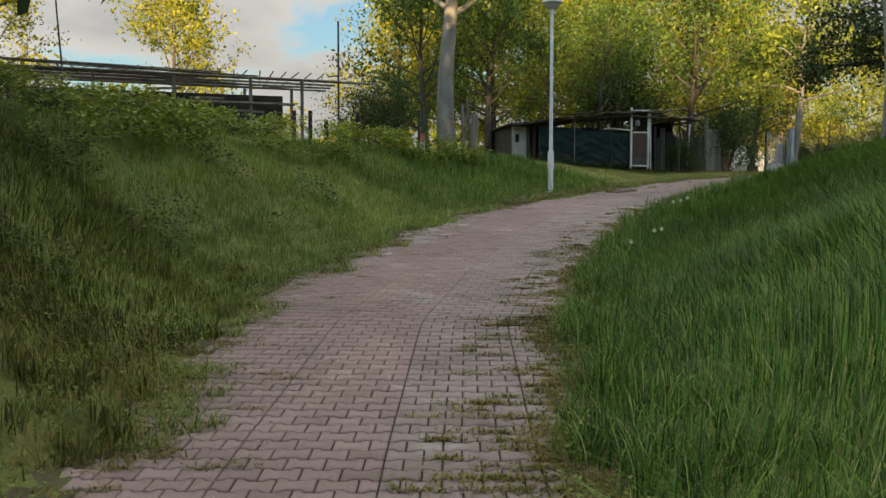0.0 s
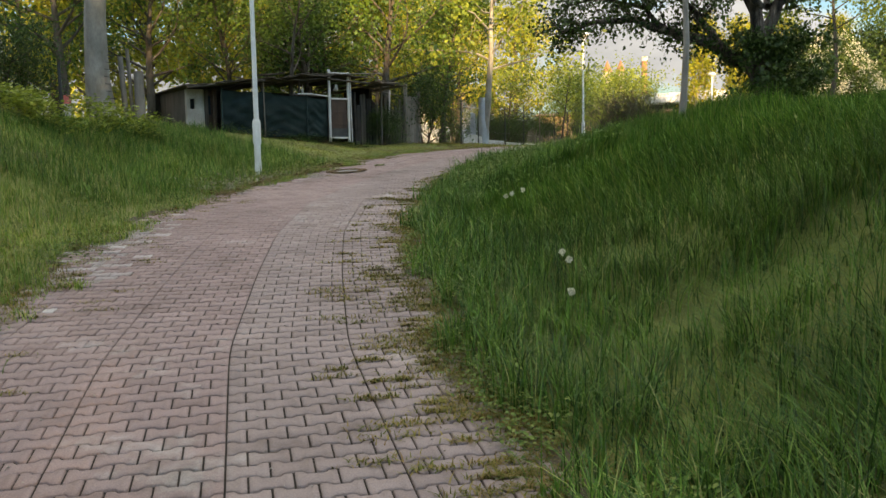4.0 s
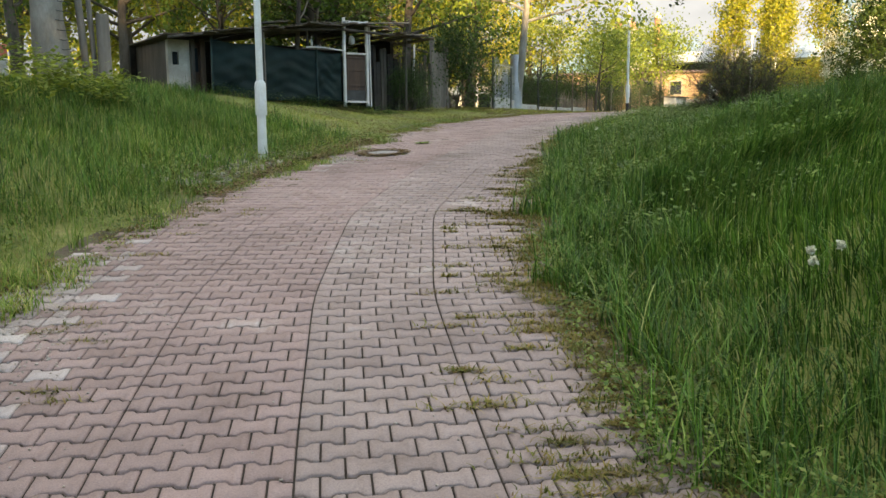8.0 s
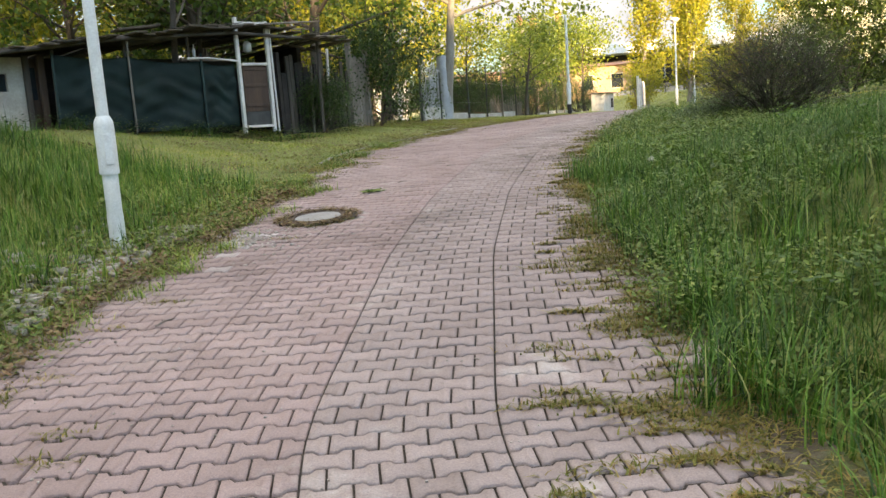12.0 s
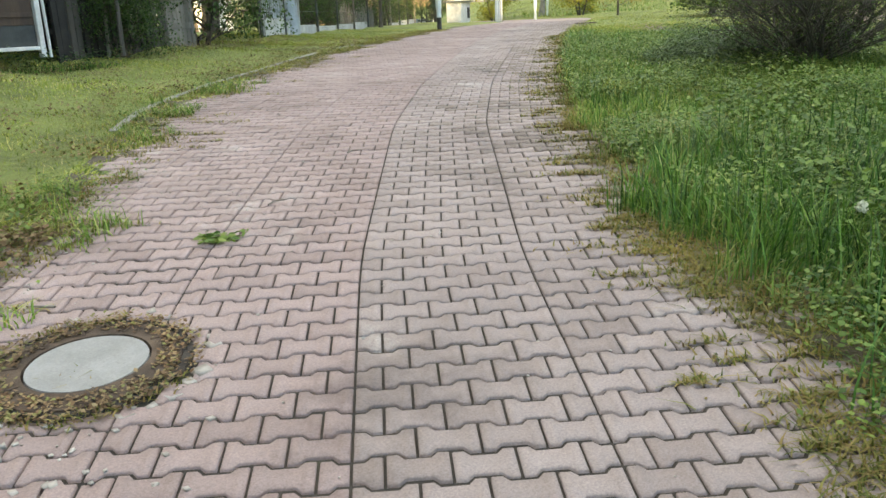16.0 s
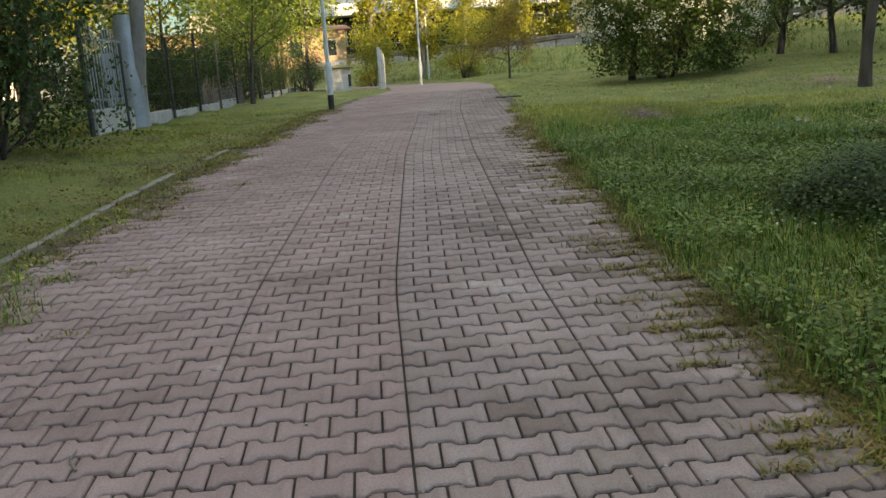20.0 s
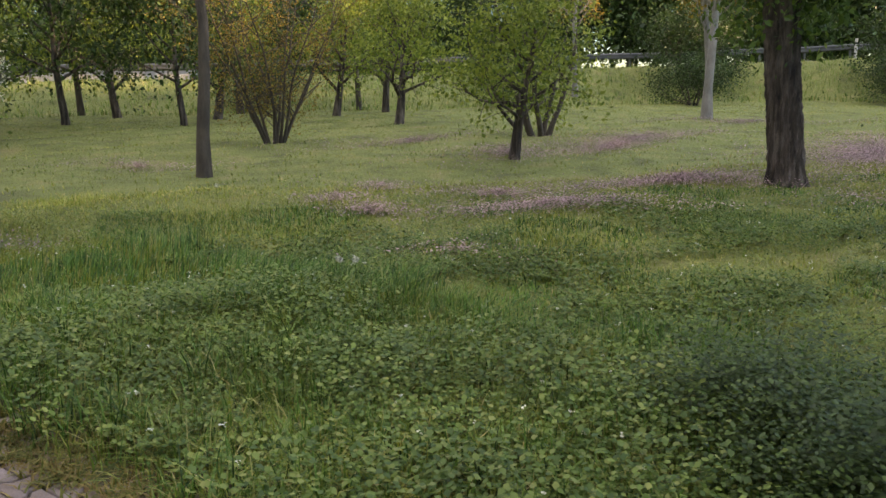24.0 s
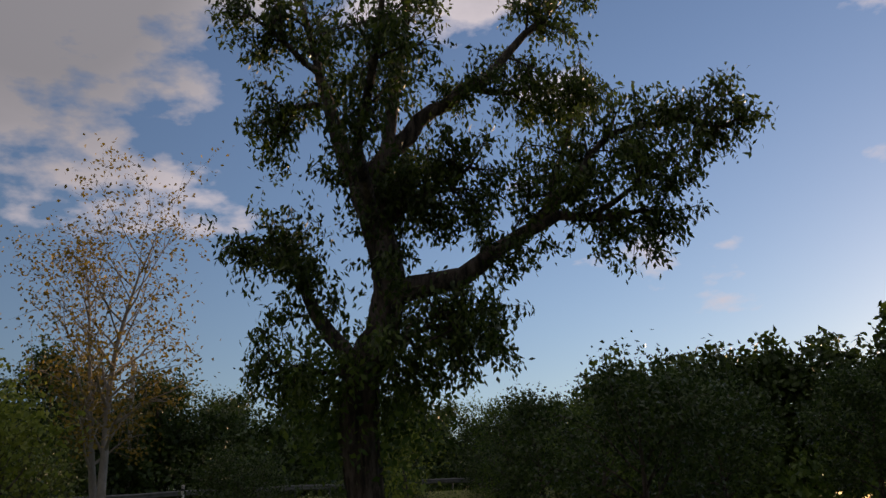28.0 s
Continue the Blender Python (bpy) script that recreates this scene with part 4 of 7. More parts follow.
gate = hut_thing("hut_doorway", "crooked white-painted wooden door frame with a brown door", "door")
for n, lo, hi in (("frame_post", (3.70, -0.15, -0.1), (3.765, -0.07, 2.14)), ("frame_post", (4.37, -0.15, -0.1), (4.44, -0.07, 2.08)), ("lintel", (3.70, -0.155, 2.0), (4.40, -0.065, 2.06)), ("middle_rail", (3.79, -0.15, 1.22), (4.36, -0.07, 1.27)), ("sill", (3.79, -0.15, 0.0), (4.36, -0.07, 0.05))):
    slab(gate, n, lo, hi, WHITE, 0.006)
slab(gate, "door_leaf", (3.80, -0.11, 0.32), (4.35, -0.09, 1.22), WOOD_BROWN, 0.004, "brown boarded door leaf")
for z in (0.42, 0.8, 1.12):
    slab(gate, "ledge", (3.82, -0.125, z), (4.33, -0.112, z + 0.06), WOOD_BROWN, 0.004)
slab(gate, "mesh_panel", (3.80, -0.10, 0.05), (4.35, -0.095, 0.32), DARKSTEEL, 0.001)
pole_part(gate, "side_pole", (4.52, -0.1, -0.1), (4.48, -0.12, 2.0), 0.022, WHITE)
jar = hut_thing("hanging_lantern", "small pale lantern hanging in the hut doorway", "lantern")
bm = bmesh.new()
tube(bm, [(4.08, 0.1, 1.5), (4.08, 0.1, 1.52), (4.08, 0.1, 1.66), (4.08, 0.1, 1.72)], [0.05, 0.085, 0.085, 0.03], 12)
part("glass", bm, LAMPGLASS, jar)
pole_part(jar, "hook", (4.08, 0.1, 1.7), (4.08, 0.1, 2.05), 0.006, DARKSTEEL, 5)
cups = hut_thing("shelf_bottle", "white bottle on the ledge behind the netting", "bottle")
bm = bmesh.new()
tube(bm, [(2.9, 0.06, 1.36), (2.9, 0.06, 1.52), (2.9, 0.06, 1.57), (2.9, 0.06, 1.64)], [0.03, 0.03, 0.012, 0.012], 10)
part("body", bm, LAMPGLASS, cups)
slab(cups, "ledge_board", (2.6, -0.02, 1.32), (3.7, 0.14, 1.36), WOOD, 0.004)


# ---- fence of boards between hut and gate ----
def line_thing(name, label, category, a, b, kind=""):
    """A thing whose x runs from a to b over the ground."""
    ang = math.degrees(math.atan2(b[1] - a[1], b[0] - a[0]))
    ob = thing(name, a[0], a[1], min(float(land(*a)), float(land(*b))), label, category, turn=ang)
    return ob, math.hypot(b[0] - a[0], b[1] - a[1])


boards, ln = line_thing("board_fence", "overgrown fence of uneven dark grey boards", "fence", (7.9, 31.25), (10.35, 33.0))
random.seed(8)
u = 0.0
while u < ln - 0.1:
    w = random.uniform(0.1, 0.18)
    h = random.uniform(1.2, 1.75)
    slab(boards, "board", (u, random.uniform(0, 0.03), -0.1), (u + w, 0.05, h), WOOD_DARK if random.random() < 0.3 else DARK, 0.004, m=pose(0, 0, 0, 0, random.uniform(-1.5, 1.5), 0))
    u += w + random.uniform(0.005, 0.06)
for z in (0.4, 1.1):
    slab(boards, "rail", (0, 0.05, z), (ln, 0.1, z + 0.07), WOOD_DARK, 0.004)
pole_part(boards, "leaning_pole", (1.75, -0.1, 0.3), (1.95, -0.05, 1.9), 0.035, WHITE)
pole_part(boards, "leaning_pole", (1.0, -0.12, -0.05), (1.15, -0.08, 1.5), 0.03, WOOD)
pole_part(boards, "overhead_pole", (-0.2, 0.1, 2.0), (3.4, 0.2, 1.75), 0.03, WOOD_DARK)

plank, ln = line_thing("plank_door", "weathered grey plank door between two posts", "door", (10.4, 33.05), (11.1, 33.55))
slab(plank, "upper_panel", (0.14, -0.012, 1.02), (0.70, -0.004, 1.66), WOOD, 0.004)
for k in range(5):
    slab(plank, "plank", (0.06 + k * 0.145, 0, 0.03), (0.06 + k * 0.145 + 0.138, 0.03, 1.72 + 0.02 * (k % 2)), WOOD, 0.004)
for z in (0.35, 1.0, 1.5):
    slab(plank, "crosspiece", (0.06, -0.025, z), (0.78, -0.002, z + 0.1), WOOD, 0.004)
slab(plank, "post", (-0.06, -0.03, -0.1), (0.05, 0.08, 2.15), WOOD, 0.01)
slab(plank, "post", (0.79, -0.03, -0.1), (0.9, 0.08, 1.95), WOOD, 0.01)

# ---- gate, sheet-wrapped trunk and the long fence ----
GA, GB = (13.6, 35.3), (15.1, 36.6)
bars, ln = line_thing("bar_gate", "grey metal bar gate above a low white concrete base", "gate", GA, GB)
slab(bars, "concrete_base", (0.05, -0.08, -0.15), (ln * 0.75, 0.08, 0.40), CONCRETE, 0.01)
slab(bars, "concrete_base", (ln * 0.77, -0.06, -0.15), (ln, 0.06, 0.34), CONCRETE, 0.01)
pole_part(bars, "gate_post", (0, 0, -0.2), (0, 0, 1.75), 0.045, DARKSTEEL)
pole_part(bars, "gate_post", (ln * 0.76, -0.1, -0.2), (ln * 0.76, -0.1, 1.45), 0.025, DARKSTEEL)
for k in range(13):
    pole_part(bars, "bar", (0.1 + k * 0.135, 0, 0.40), (0.1 + k * 0.135, 0, 1.65 + 0.1 * math.sin(k * 0.9)), 0.012, STEEL, 6)
for z in (0.55, 1.5):
    pole_part(bars, "rail", (0.05, 0.02, z), (ln, 0.02, z), 0.016, STEEL, 6)
slab(bars, "sheet_panel", (ln * 0.5, 0.04, 0.4), (ln * 0.78, 0.05, 1.3), STEEL, 0.002)

FD = Vector((0.755, 0.656))
fence, ln = line_thing("garden_fence", "wire fence on thin posts above low white concrete panels", "fence", (15.4, 36.9), (15.4 + FD.x * 30, 36.9 + FD.y * 30))
random.seed(12)
for k in range(13):
    u = k * 2.4
    if k not in (4, 5):
        slab(fence, "concrete_panel", (u + 0.05, -0.03, -0.3), (u + 2.3, 0.03, random.uniform(0.2, 0.34)), CONCRETE, 0.01)
    pole_part(fence, "post", (u, -0.06, -0.2), (u + random.uniform(-0.08, 0.08), -0.06, random.uniform(1.5, 2.1)), 0.03, DARKSTEEL if k % 3 else WOOD)
for z in (0.6, 1.3):
    pole_part(fence, "wire", (0, -0.06, z), (29, -0.06, z + 0.03), 0.002, STEEL, 4)
for k in range(40):
    u = 5.5 + k * 0.14
    pole_part(fence, "stake", (u, 0.02, -0.1), (u + random.uniform(-0.03, 0.03), 0.02, random.uniform(0.6, 1.0)), 0.018, WOOD, 5)

shed, ln = line_thing("white_shed", "small white-walled shed behind the fence", "shed", (31.9, 47.5), (33.3, 48.3))
slab(shed, "wall", (0, 0.3, -0.2), (ln, 1.0, 0.95), WHITE, 0.01)
slab(shed, "roof", (-0.1, 0.15, 0.95), (ln + 0.1, 1.15, 1.0), RAILSTEEL, 0.01)
# no real opening: a near-black slab paints the shade inside the doorway
slab(shed, "doorway", (ln * 0.68, 0.27, 0.2), (ln * 0.9, 0.3, 0.7), DARK, 0.004)
gposts, ln = line_thing("white_gateway", "tall white gate posts with a thin metal gate", "gate", (34.5, 48.1), (35.8, 49.05))
for u in (0, 0.8, ln):
    slab(gposts, "post", (u - 0.06, -0.06, -0.2), (u + 0.06, 0.06, 1.8 - 0.15 * u), WHITE, 0.015)
for k in range(10):
    pole_part(gposts, "bar", (0.9 + k * 0.16, 0, 0.1), (0.9 + k * 0.16, 0, 1.5), 0.014, STEEL, 5)

# ---- the tall pale-barked tree, its posts ----
post, _n = line_thing("marker_post", "short concrete post painted red and white", "post", (-0.62, 25.3), (-0.5, 25.3))
slab(post, "shaft", (-0.07, -0.07, -0.3), (0.07, 0.07, 0.62), CONCRETE, 0.012)
slab(post, "white_band", (-0.074, -0.074, 0.12), (0.074, 0.074, 0.42), WHITE, 0.01)
slab(post, "red_band", (-0.074, -0.074, 0.425), (0.074, 0.074, 0.62), RED, 0.01)
stake, _n = line_thing("fence_stake", "dark metal fence stake", "post", (-0.75, 25.9), (-0.5, 25.9))
pole_part(stake, "shaft", (0, 0, -0.2), (0, 0, 1.4), 0.04, BLACK)
stumps, _n = line_thing("wooden_posts_pair", "two thick weathered wooden posts leaning together", "post", (0.75, 26.9), (1.2, 26.9))
pole_part(stumps, "upright_post", (0.25, 0, -0.2), (0.25, 0, 1.35), 0.13, WOOD, 10)
pole_part(stumps, "leaning_post", (-0.05, 0.05, -0.2), (-0.15, 0.05, 1.7), 0.07, WOOD, 8)
pole_part(stumps, "leaning_post", (0.1, 0.1, -0.2), (0.02, 0.1, 1.9), 0.05, WOOD, 8)

# ---- pergola on the bank ----
PA, PB = (-3.4, 23.6), (-11.2, 21.2)
perg, ln = line_thing("pergola", "long low pergola of grey poles and laths", "pergola", PB, PA)
H = 1.95
for u in (0.2, 2.2, 4.2, 6.2, 7.6):
    for v in (0.0, 2.4):
        pole_part(perg, "post", (u, v, -0.2), (u, v, H - 0.02), 0.05, WOOD)
for v in (-0.2, 0.0, 0.8, 1.6, 2.4):
    pole_part(perg, "beam", (-0.6, v, H + 0.02 * v), (ln + (1.6 if v == 0.0 else 0.5), v, H - 0.06 + 0.03 * v), 0.035, WOOD, 6)
random.seed(3)
for k in range(26):
    u = -0.4 + k * 0.34
    pole_part(perg, "lath", (u, -0.7, H + 0.06), (u + random.uniform(-0.3, 0.3), 3.0, H + 0.12 + random.uniform(0, 0.08)), 0.018, WOOD, 5)
for k in range(16):
    v_, u_ = random.uniform(-0.6, 2.8), random.uniform(-0.6, 1.5)
    pole_part(perg, "loose_pole", (u_, v_, H + 0.08 + random.uniform(0, 0.12)), (u_ + random.uniform(4, 6.6), v_ + random.uniform(-0.3, 0.3), H + 0.04 + random.uniform(-0.06, 0.12)), random.uniform(0.012, 0.03), WOOD if k % 3 else WOOD_DARK, 5)
# dark slab in place of the shade beneath the pergola's laths
slab(perg, "dark_shade_panel", (0.3, 1.2, 0.4), (7.2, 1.25, 1.6), DARK, 0.01)
slab(perg, "shelf_board", (1.0, -0.1, 1.2), (7.4, 0.1, 1.26), WOOD, 0.01)
for k in range(7):
    slab(perg, "brace_board", (0.6 + k, -0.05, 1.3), (1.5 + k, 0.0, 1.36), WOOD, 0.004, m=pose(0, 0, 0, 0, 3 * (k % 3 - 1), 0))
mast, _n = line_thing("antenna_mast", "thin tall mast beside the pergola", "pole", (-2.95, 23.7), (-2.5, 23.7))
pole_part(mast, "shaft", (0, 0, -0.2), (0, 0, 3.6), 0.03, DARKSTEEL)
pole_part(mast, "arm", (-0.3, 0, 2.05), (0.1, 0, 2.1), 0.02, DARKSTEEL)
mast2, _n = line_thing("antenna_mast", "thin bent mast behind the pergola", "pole", (-9.2, 20.2), (-8.8, 20.2))
bm = bmesh.new()
tube(bm, [(0, 0, -0.2), (0.05, 0, 1.8), (-0.05, 0, 3.2), (-0.12, 0, 4.6)], [0.03, 0.025, 0.02, 0.012], 6)
part("shaft", bm, DARKSTEEL, mast2)
pfence, ln = line_thing("picket_fence", "dark uneven wooden posts with slack wire mesh", "fence", (-4.9, 22.6), (-2.4, 23.5))
for k in range(7):
    u = k * ln / 6
    slab(pfence, "post", (u - 0.05, -0.05, -0.2), (u + 0.05, 0.05, random.uniform(0.75, 1.1)), DARK, 0.01)
for z in (0.3, 0.55, 0.8):
    pole_part(pfence, "wire", (0, 0, z), (ln, 0, z), 0.006, STEEL, 4)

# ---- manhole ----
MH = place(22.62, 1.01)
hole = thing("manhole", float(MH[0]), float(MH[1]), float(path_z(22.62)) + 0.004, "round manhole with pale concrete cover in a rusty iron ring", "manhole cover")
slope = math.atan2(float(path_z(23.1) - path_z(22.1)), 1.0)
hole.matrix_basis = pose(float(MH[0]), float(MH[1]), float(path_z(22.62)) + 0.006, math.degrees(slope) * 0.7, -math.degrees(slope) * 0.7, 0)


def disc_ring(r0, r1, z0, z1, n=40, wobble=0.0):
    bm = bmesh.new()
    ring = []
    for k in range(n):
        a = 2 * math.pi * k / n
        q = 1 + wobble * math.sin(5 * a)
        ring.append([bm.verts.new((r * q * math.cos(a), r * q * math.sin(a), z)) for r, z in ((r0, z0), (r0, z1), (r1, z1 - 0.004), (r1 + 0.01, z0))])
    for k in range(n):
        u, v = ring[k], ring[(k + 1) % n]
        for j in range(3):
            bm.faces.new((u[j], v[j], v[j + 1], u[j + 1]))
    return bm


bm = bmesh.new()
bmesh.ops.create_cone(bm, cap_ends=True, segments=40, radius1=0.225, radius2=0.222, depth=0.02)
bmesh.ops.translate(bm, vec=(0, 0, -0.002), verts=bm.verts)
part("cover", bm, COVER, hole, "worn concrete cover")
part("iron_ring", disc_ring(0.232, 0.345, -0.03, 0.010), IRON, hole, "rusty iron ring")
part("mortar_collar", disc_ring(0.35, 0.388, -0.03, 0.002, wobble=0.008), BED, hole, "crumbling dark mortar collar")
for k in range(10):
    a = 2 * math.pi * k / 10
    bm = bmesh.new()
    box(bm, (-0.03, -0.008, 0.0), (0.03, 0.008, 0.014), 0.003, Matrix.Rotation(a, 4, "Z") @ Matrix.Translation((0.28, 0, 0)))
    part("rib", bm, IRON, hole)
DS = place(45.2, -1.95)
drain = thing("drain_cover", float(DS[0]), float(DS[1]), float(path_z(45.2)) + 0.01, "dark iron drain cover at the path's edge", "drain cover", turn=37)
slab(drain, "frame", (-0.3, -0.3, -0.05), (0.3, 0.3, 0.012), IRON, 0.006)
for k in range(5):
    slab(drain, "bar", (-0.26, -0.24 + k * 0.11, 0.012), (0.26, -0.19 + k * 0.11, 0.022), BLACK, 0.003)

# ---- road bank: guardrail, road ----
def road_x(y):
    return 46 - 0.5 * np.clip(5 - np.asarray(y, float), 0, 60) + 7.0


ry_ = np.arange(-75, 90, 1.5)
rx_ = road_x(ry_)
rv = np.concatenate([np.c_[rx_ + o, ry_, land(rx_, ry_) + 0.03] for o in (0.4, 7.5)])
k = np.arange(len(ry_) - 1)
road = new("road", mesh_from("road", rv, np.c_[k, k + len(ry_), k + len(ry_) + 1, k + 1], ASPHALT))
tagged(road, "grey asphalt road along the top of the bank", "road", kind="structure")
rail = thing("guardrail", 0, 0, 0, "galvanised steel guardrail on short posts along the road", "guardrail")
gy_ = np.arange(-60, 70, 2.0)
gx_ = road_x(gy_)
gz_ = land(gx_, gy_)
prof = [(0.0, 0.45), (0.05, 0.5), (0.0, 0.57), (0.0, 0.6), (0.05, 0.67), (0.0, 0.74)]
v = np.concatenate([np.c_[gx_ - o, gy_, gz_ + h] for o, h in prof])
m_ = len(gy_)
f = np.concatenate([np.c_[j * m_ + np.arange(m_ - 1), j * m_ + np.arange(1, m_), (j + 1) * m_ + np.arange(1, m_), (j + 1) * m_ + np.arange(m_ - 1)] for j in range(5)])
beam = held("beam", mesh_from("beam", v, f, RAILSTEEL, True), rail)
beam.modifiers.new("thickness", "SOLIDIFY").thickness = 0.012
for x, y, z in zip(gx_, gy_, gz_):
    slab(rail, "post", (x + 0.03, y - 0.05, z - 0.2), (x + 0.12, y + 0.05, z + 0.72), RAILSTEEL, 0)
delin = thing("delineator_post", float(road_x(-6)) - 0.3, -6, float(land(road_x(-6), -6)), "white roadside marker post with a black band", "post")
slab(delin, "shaft", (-0.06, -0.06, -0.1), (0.06, 0.06, 1.0), WHITE, 0.01)
slab(delin, "band", (-0.063, -0.063, 0.7), (0.063, 0.063, 0.82), BLACK, 0.004)
pole = thing("utility_pole", float(road_x(-9)) + 8.5, -9, float(land(road_x(-9), -9)), "tall grey concrete utility pole", "pole")
pole_part(pole, "shaft", (0, 0, -0.5), (0, 0, 9), 0.14, CONCRETE, 10)
pole_part(pole, "crossarm", (-0.6, 0, 8.4), (0.6, 0, 8.4), 0.05, STEEL, 6)


wy_ = np.arange(26, 74, 1.0)
wx_ = road_x(wy_) + 0.25
wz_ = land(wx_, wy_)
wv = np.concatenate([np.c_[wx_ + o, wy_, wz_ + h] for o, h in ((0.0, -0.2), (0.0, 0.42), (0.22, 0.42), (0.22, -0.2))])
wn_, k = len(wy_), np.arange(len(wy_) - 1)
parapet = new("road_wall", mesh_from("road_wall", wv, np.concatenate([np.c_[k + j * wn_, k + 1 + j * wn_, k + 1 + (j + 1) * wn_, k + (j + 1) * wn_] for j in range(3)]), CONCRETE))
tagged(parapet, "low pale concrete wall along the road's edge", "wall", kind="structure")

# ---- far buildings ----
def house(name, label, x, y, turn, w, d, h, roof_h, wall, roof, floors, cols, base=1.5):
    top = thing(name, x, y, base, label, "building", turn=turn)
    slab(top, "wall", (-w / 2, -d / 2, -1), (w / 2, d / 2, h), wall, 0)
    bm = bmesh.new()
    a = [bm.verts.new(p) for p in ((-w / 2 - 0.5, -d / 2 - 0.5, h), (w / 2 + 0.5, -d / 2 - 0.5, h), (w / 2 + 0.5, d / 2 + 0.5, h), (-w / 2 - 0.5, d / 2 + 0.5, h), (-w / 2 - 0.5, 0, h + roof_h), (w / 2 + 0.5, 0, h + roof_h))]
    for q in ((0, 1, 5, 4), (2, 3, 4, 5), (0, 4, 3), (1, 2, 5), (0, 3, 2, 1)):
        bm.faces.new([a[i] for i in q])
    part("roof", bm, roof, top)
    for i in range(floors):
        for j in range(cols):
            cx, cz = -w / 2 + (j + 0.5) * w / cols, (i + 0.5) * h / floors
            win = slab(top, "window", (cx - 0.6, -d / 2 - 0.06, cz - 0.7), (cx + 0.6, -d / 2 + 0.1, cz + 0.7), PLASTER, 0.02)
            slab(win, "pane", (cx - 0.5, -d / 2 - 0.075, cz - 0.6), (cx + 0.5, -d / 2 - 0.062, cz + 0.6), GLASS, 0)
    return top


house("far_house", "ochre house with a terracotta roof behind the trees", 52.8, 79.4, -40, 16, 8, 5.6, 0.5, FACADE, ROOFTILE, 2, 6)
house("far_house", "pale plastered house with a terracotta roof", 33, 84, -25, 12, 8, 6.0, 2.4, WHITE, ROOFTILE, 3, 4)
chim = thing("chimney_stack", 72.2, 100.6, 1.5, "tall slim brick factory chimney", "chimney")
pole_part(chim, "stack", (0, 0, -1), (0, 0, 15), 0.42, ROOFTILE, 14)
bm = bmesh.new()
tube(bm, [(0, 0, 14.6), (0, 0, 15.2)], [0.48, 0.48], 14)
part("rim", bm, CONCRETE, chim)
towers = thing("twin_tower", 68.6, 102.6, 1.5, "pale building with two slim pointed towers", "building", turn=-35)
slab(towers, "base", (-3.5, -2, -1), (4.5, 3, 9.5), PLASTER, 0.05)
for u_ in (-0.9, 0.9):
    slab(towers, "tower", (u_ - 0.55, -0.55, 9.5), (u_ + 0.55, 0.55, 13.2), PLASTER, 0.04)
    bm = bmesh.new()
    tube(bm, [(u_, 0, 13.2), (u_, 0, 13.5), (u_, 0, 14.8)], [0.7, 0.62, 0.05], 8)
    part("spire", bm, ROOFTILE, towers)
hall = thing("industrial_hall", 80, 70, 4.5, "long industrial hall with a pale roof and dark glazed wall", "building", turn=-50)
slab(hall, "wall", (-26, 0, -1), (26, 14, 4.6), DARK, 0)
slab(hall, "roof", (-27, -3.0, 4.6), (27, 15, 5.7), SHEET, 0.05)
slab(hall, "plinth", (-26, -0.3, -1), (26, 0, 1.0), CONCRETE, 0.02)
for k in range(18):
    win = slab(hall, "window", (-25 + k * 2.85, -0.12, 1.8), (-22.9 + k * 2.85, -0.005, 3.9), STEEL, 0.02)
    slab(win, "pane", (-24.9 + k * 2.85, -0.14, 1.9), (-23.0 + k * 2.85, -0.122, 3.8), GLASS, 0)


# ---- grass and small plants ----
def blades(name, label, material, xy, height, width, segs, seed, bend=0.45, patchy=0.0, base=None):
    """Bent tapered blades rooted at points. height: one length a blade."""
    rng = np.random.default_rng(seed)
    n = len(xy)
    z = land(xy[:, 0], xy[:, 1]) if base is None else base
    root = np.c_[xy, z - 0.02]
    a = rng.uniform(0, 2 * np.pi, n)
    out = np.c_[np.cos(a), np.sin(a), np.zeros(n)]
    side = np.c_[-np.sin(a), np.cos(a), np.zeros(n)]
    h = np.broadcast_to(height, (n,)) * rng.uniform(0.55, 1.2, n)
    w = width * rng.uniform(0.7, 1.3, n)
    curl = np.abs(rng.normal(bend, bend * 0.6, n))
    rows = []
    for k in range(segs + 1):
        t = k / segs
        c = root + out * (curl * h * t * t)[:, None] + np.array([0, 0, 1.0]) * (h * (t - 0.35 * np.minimum(curl, 1.5) * t * t))[:, None]
        if k == segs:
            rows.append(c)
        else:
            s = side * (w * (1 - t * 0.65) * 0.5)[:, None]
            rows += [c - s, c + s]
    m = 2 * segs + 1
    v = np.stack(rows, 1).reshape(-1, 3)
    o = np.arange(n)[:, None] * m
    quads = [o + np.array([[2 * k, 2 * k + 1, 2 * k + 3, 2 * k + 2]]) for k in range(segs - 1)]
    tri = o + np.array([[2 * segs - 2, 2 * segs - 1, 2 * segs]])
    ob = new(name, mesh_from(name, v, ([np.concatenate(quads)] if quads else []) + [tri], material))
    return tagged(ob, label, "grass", kind="stuff")


def strew(rng, n, s0, s1, w0, w1, power=1.0):
    """Points in a strip beside the path; power over 1 gathers them near w0."""
    s = rng.uniform(s0, s1, n)
    return s, w0 + (w1 - w0) * rng.uniform(0, 1, n) ** power


def tuft_noise(x, y, f=0.8, seed=0.0):
    return 0.5 + 0.25 * (np.sin(x * f * 1.7 + seed) * np.cos(y * f * 2.3 - seed) + np.sin((x + y) * f * 3.1 + 2 * seed) * np.cos((x - y) * f * 2.7))


def edge_w(s, side):
    return np.interp(s, EDGE_S, EDGE_L if side > 0 else EDGE_R)


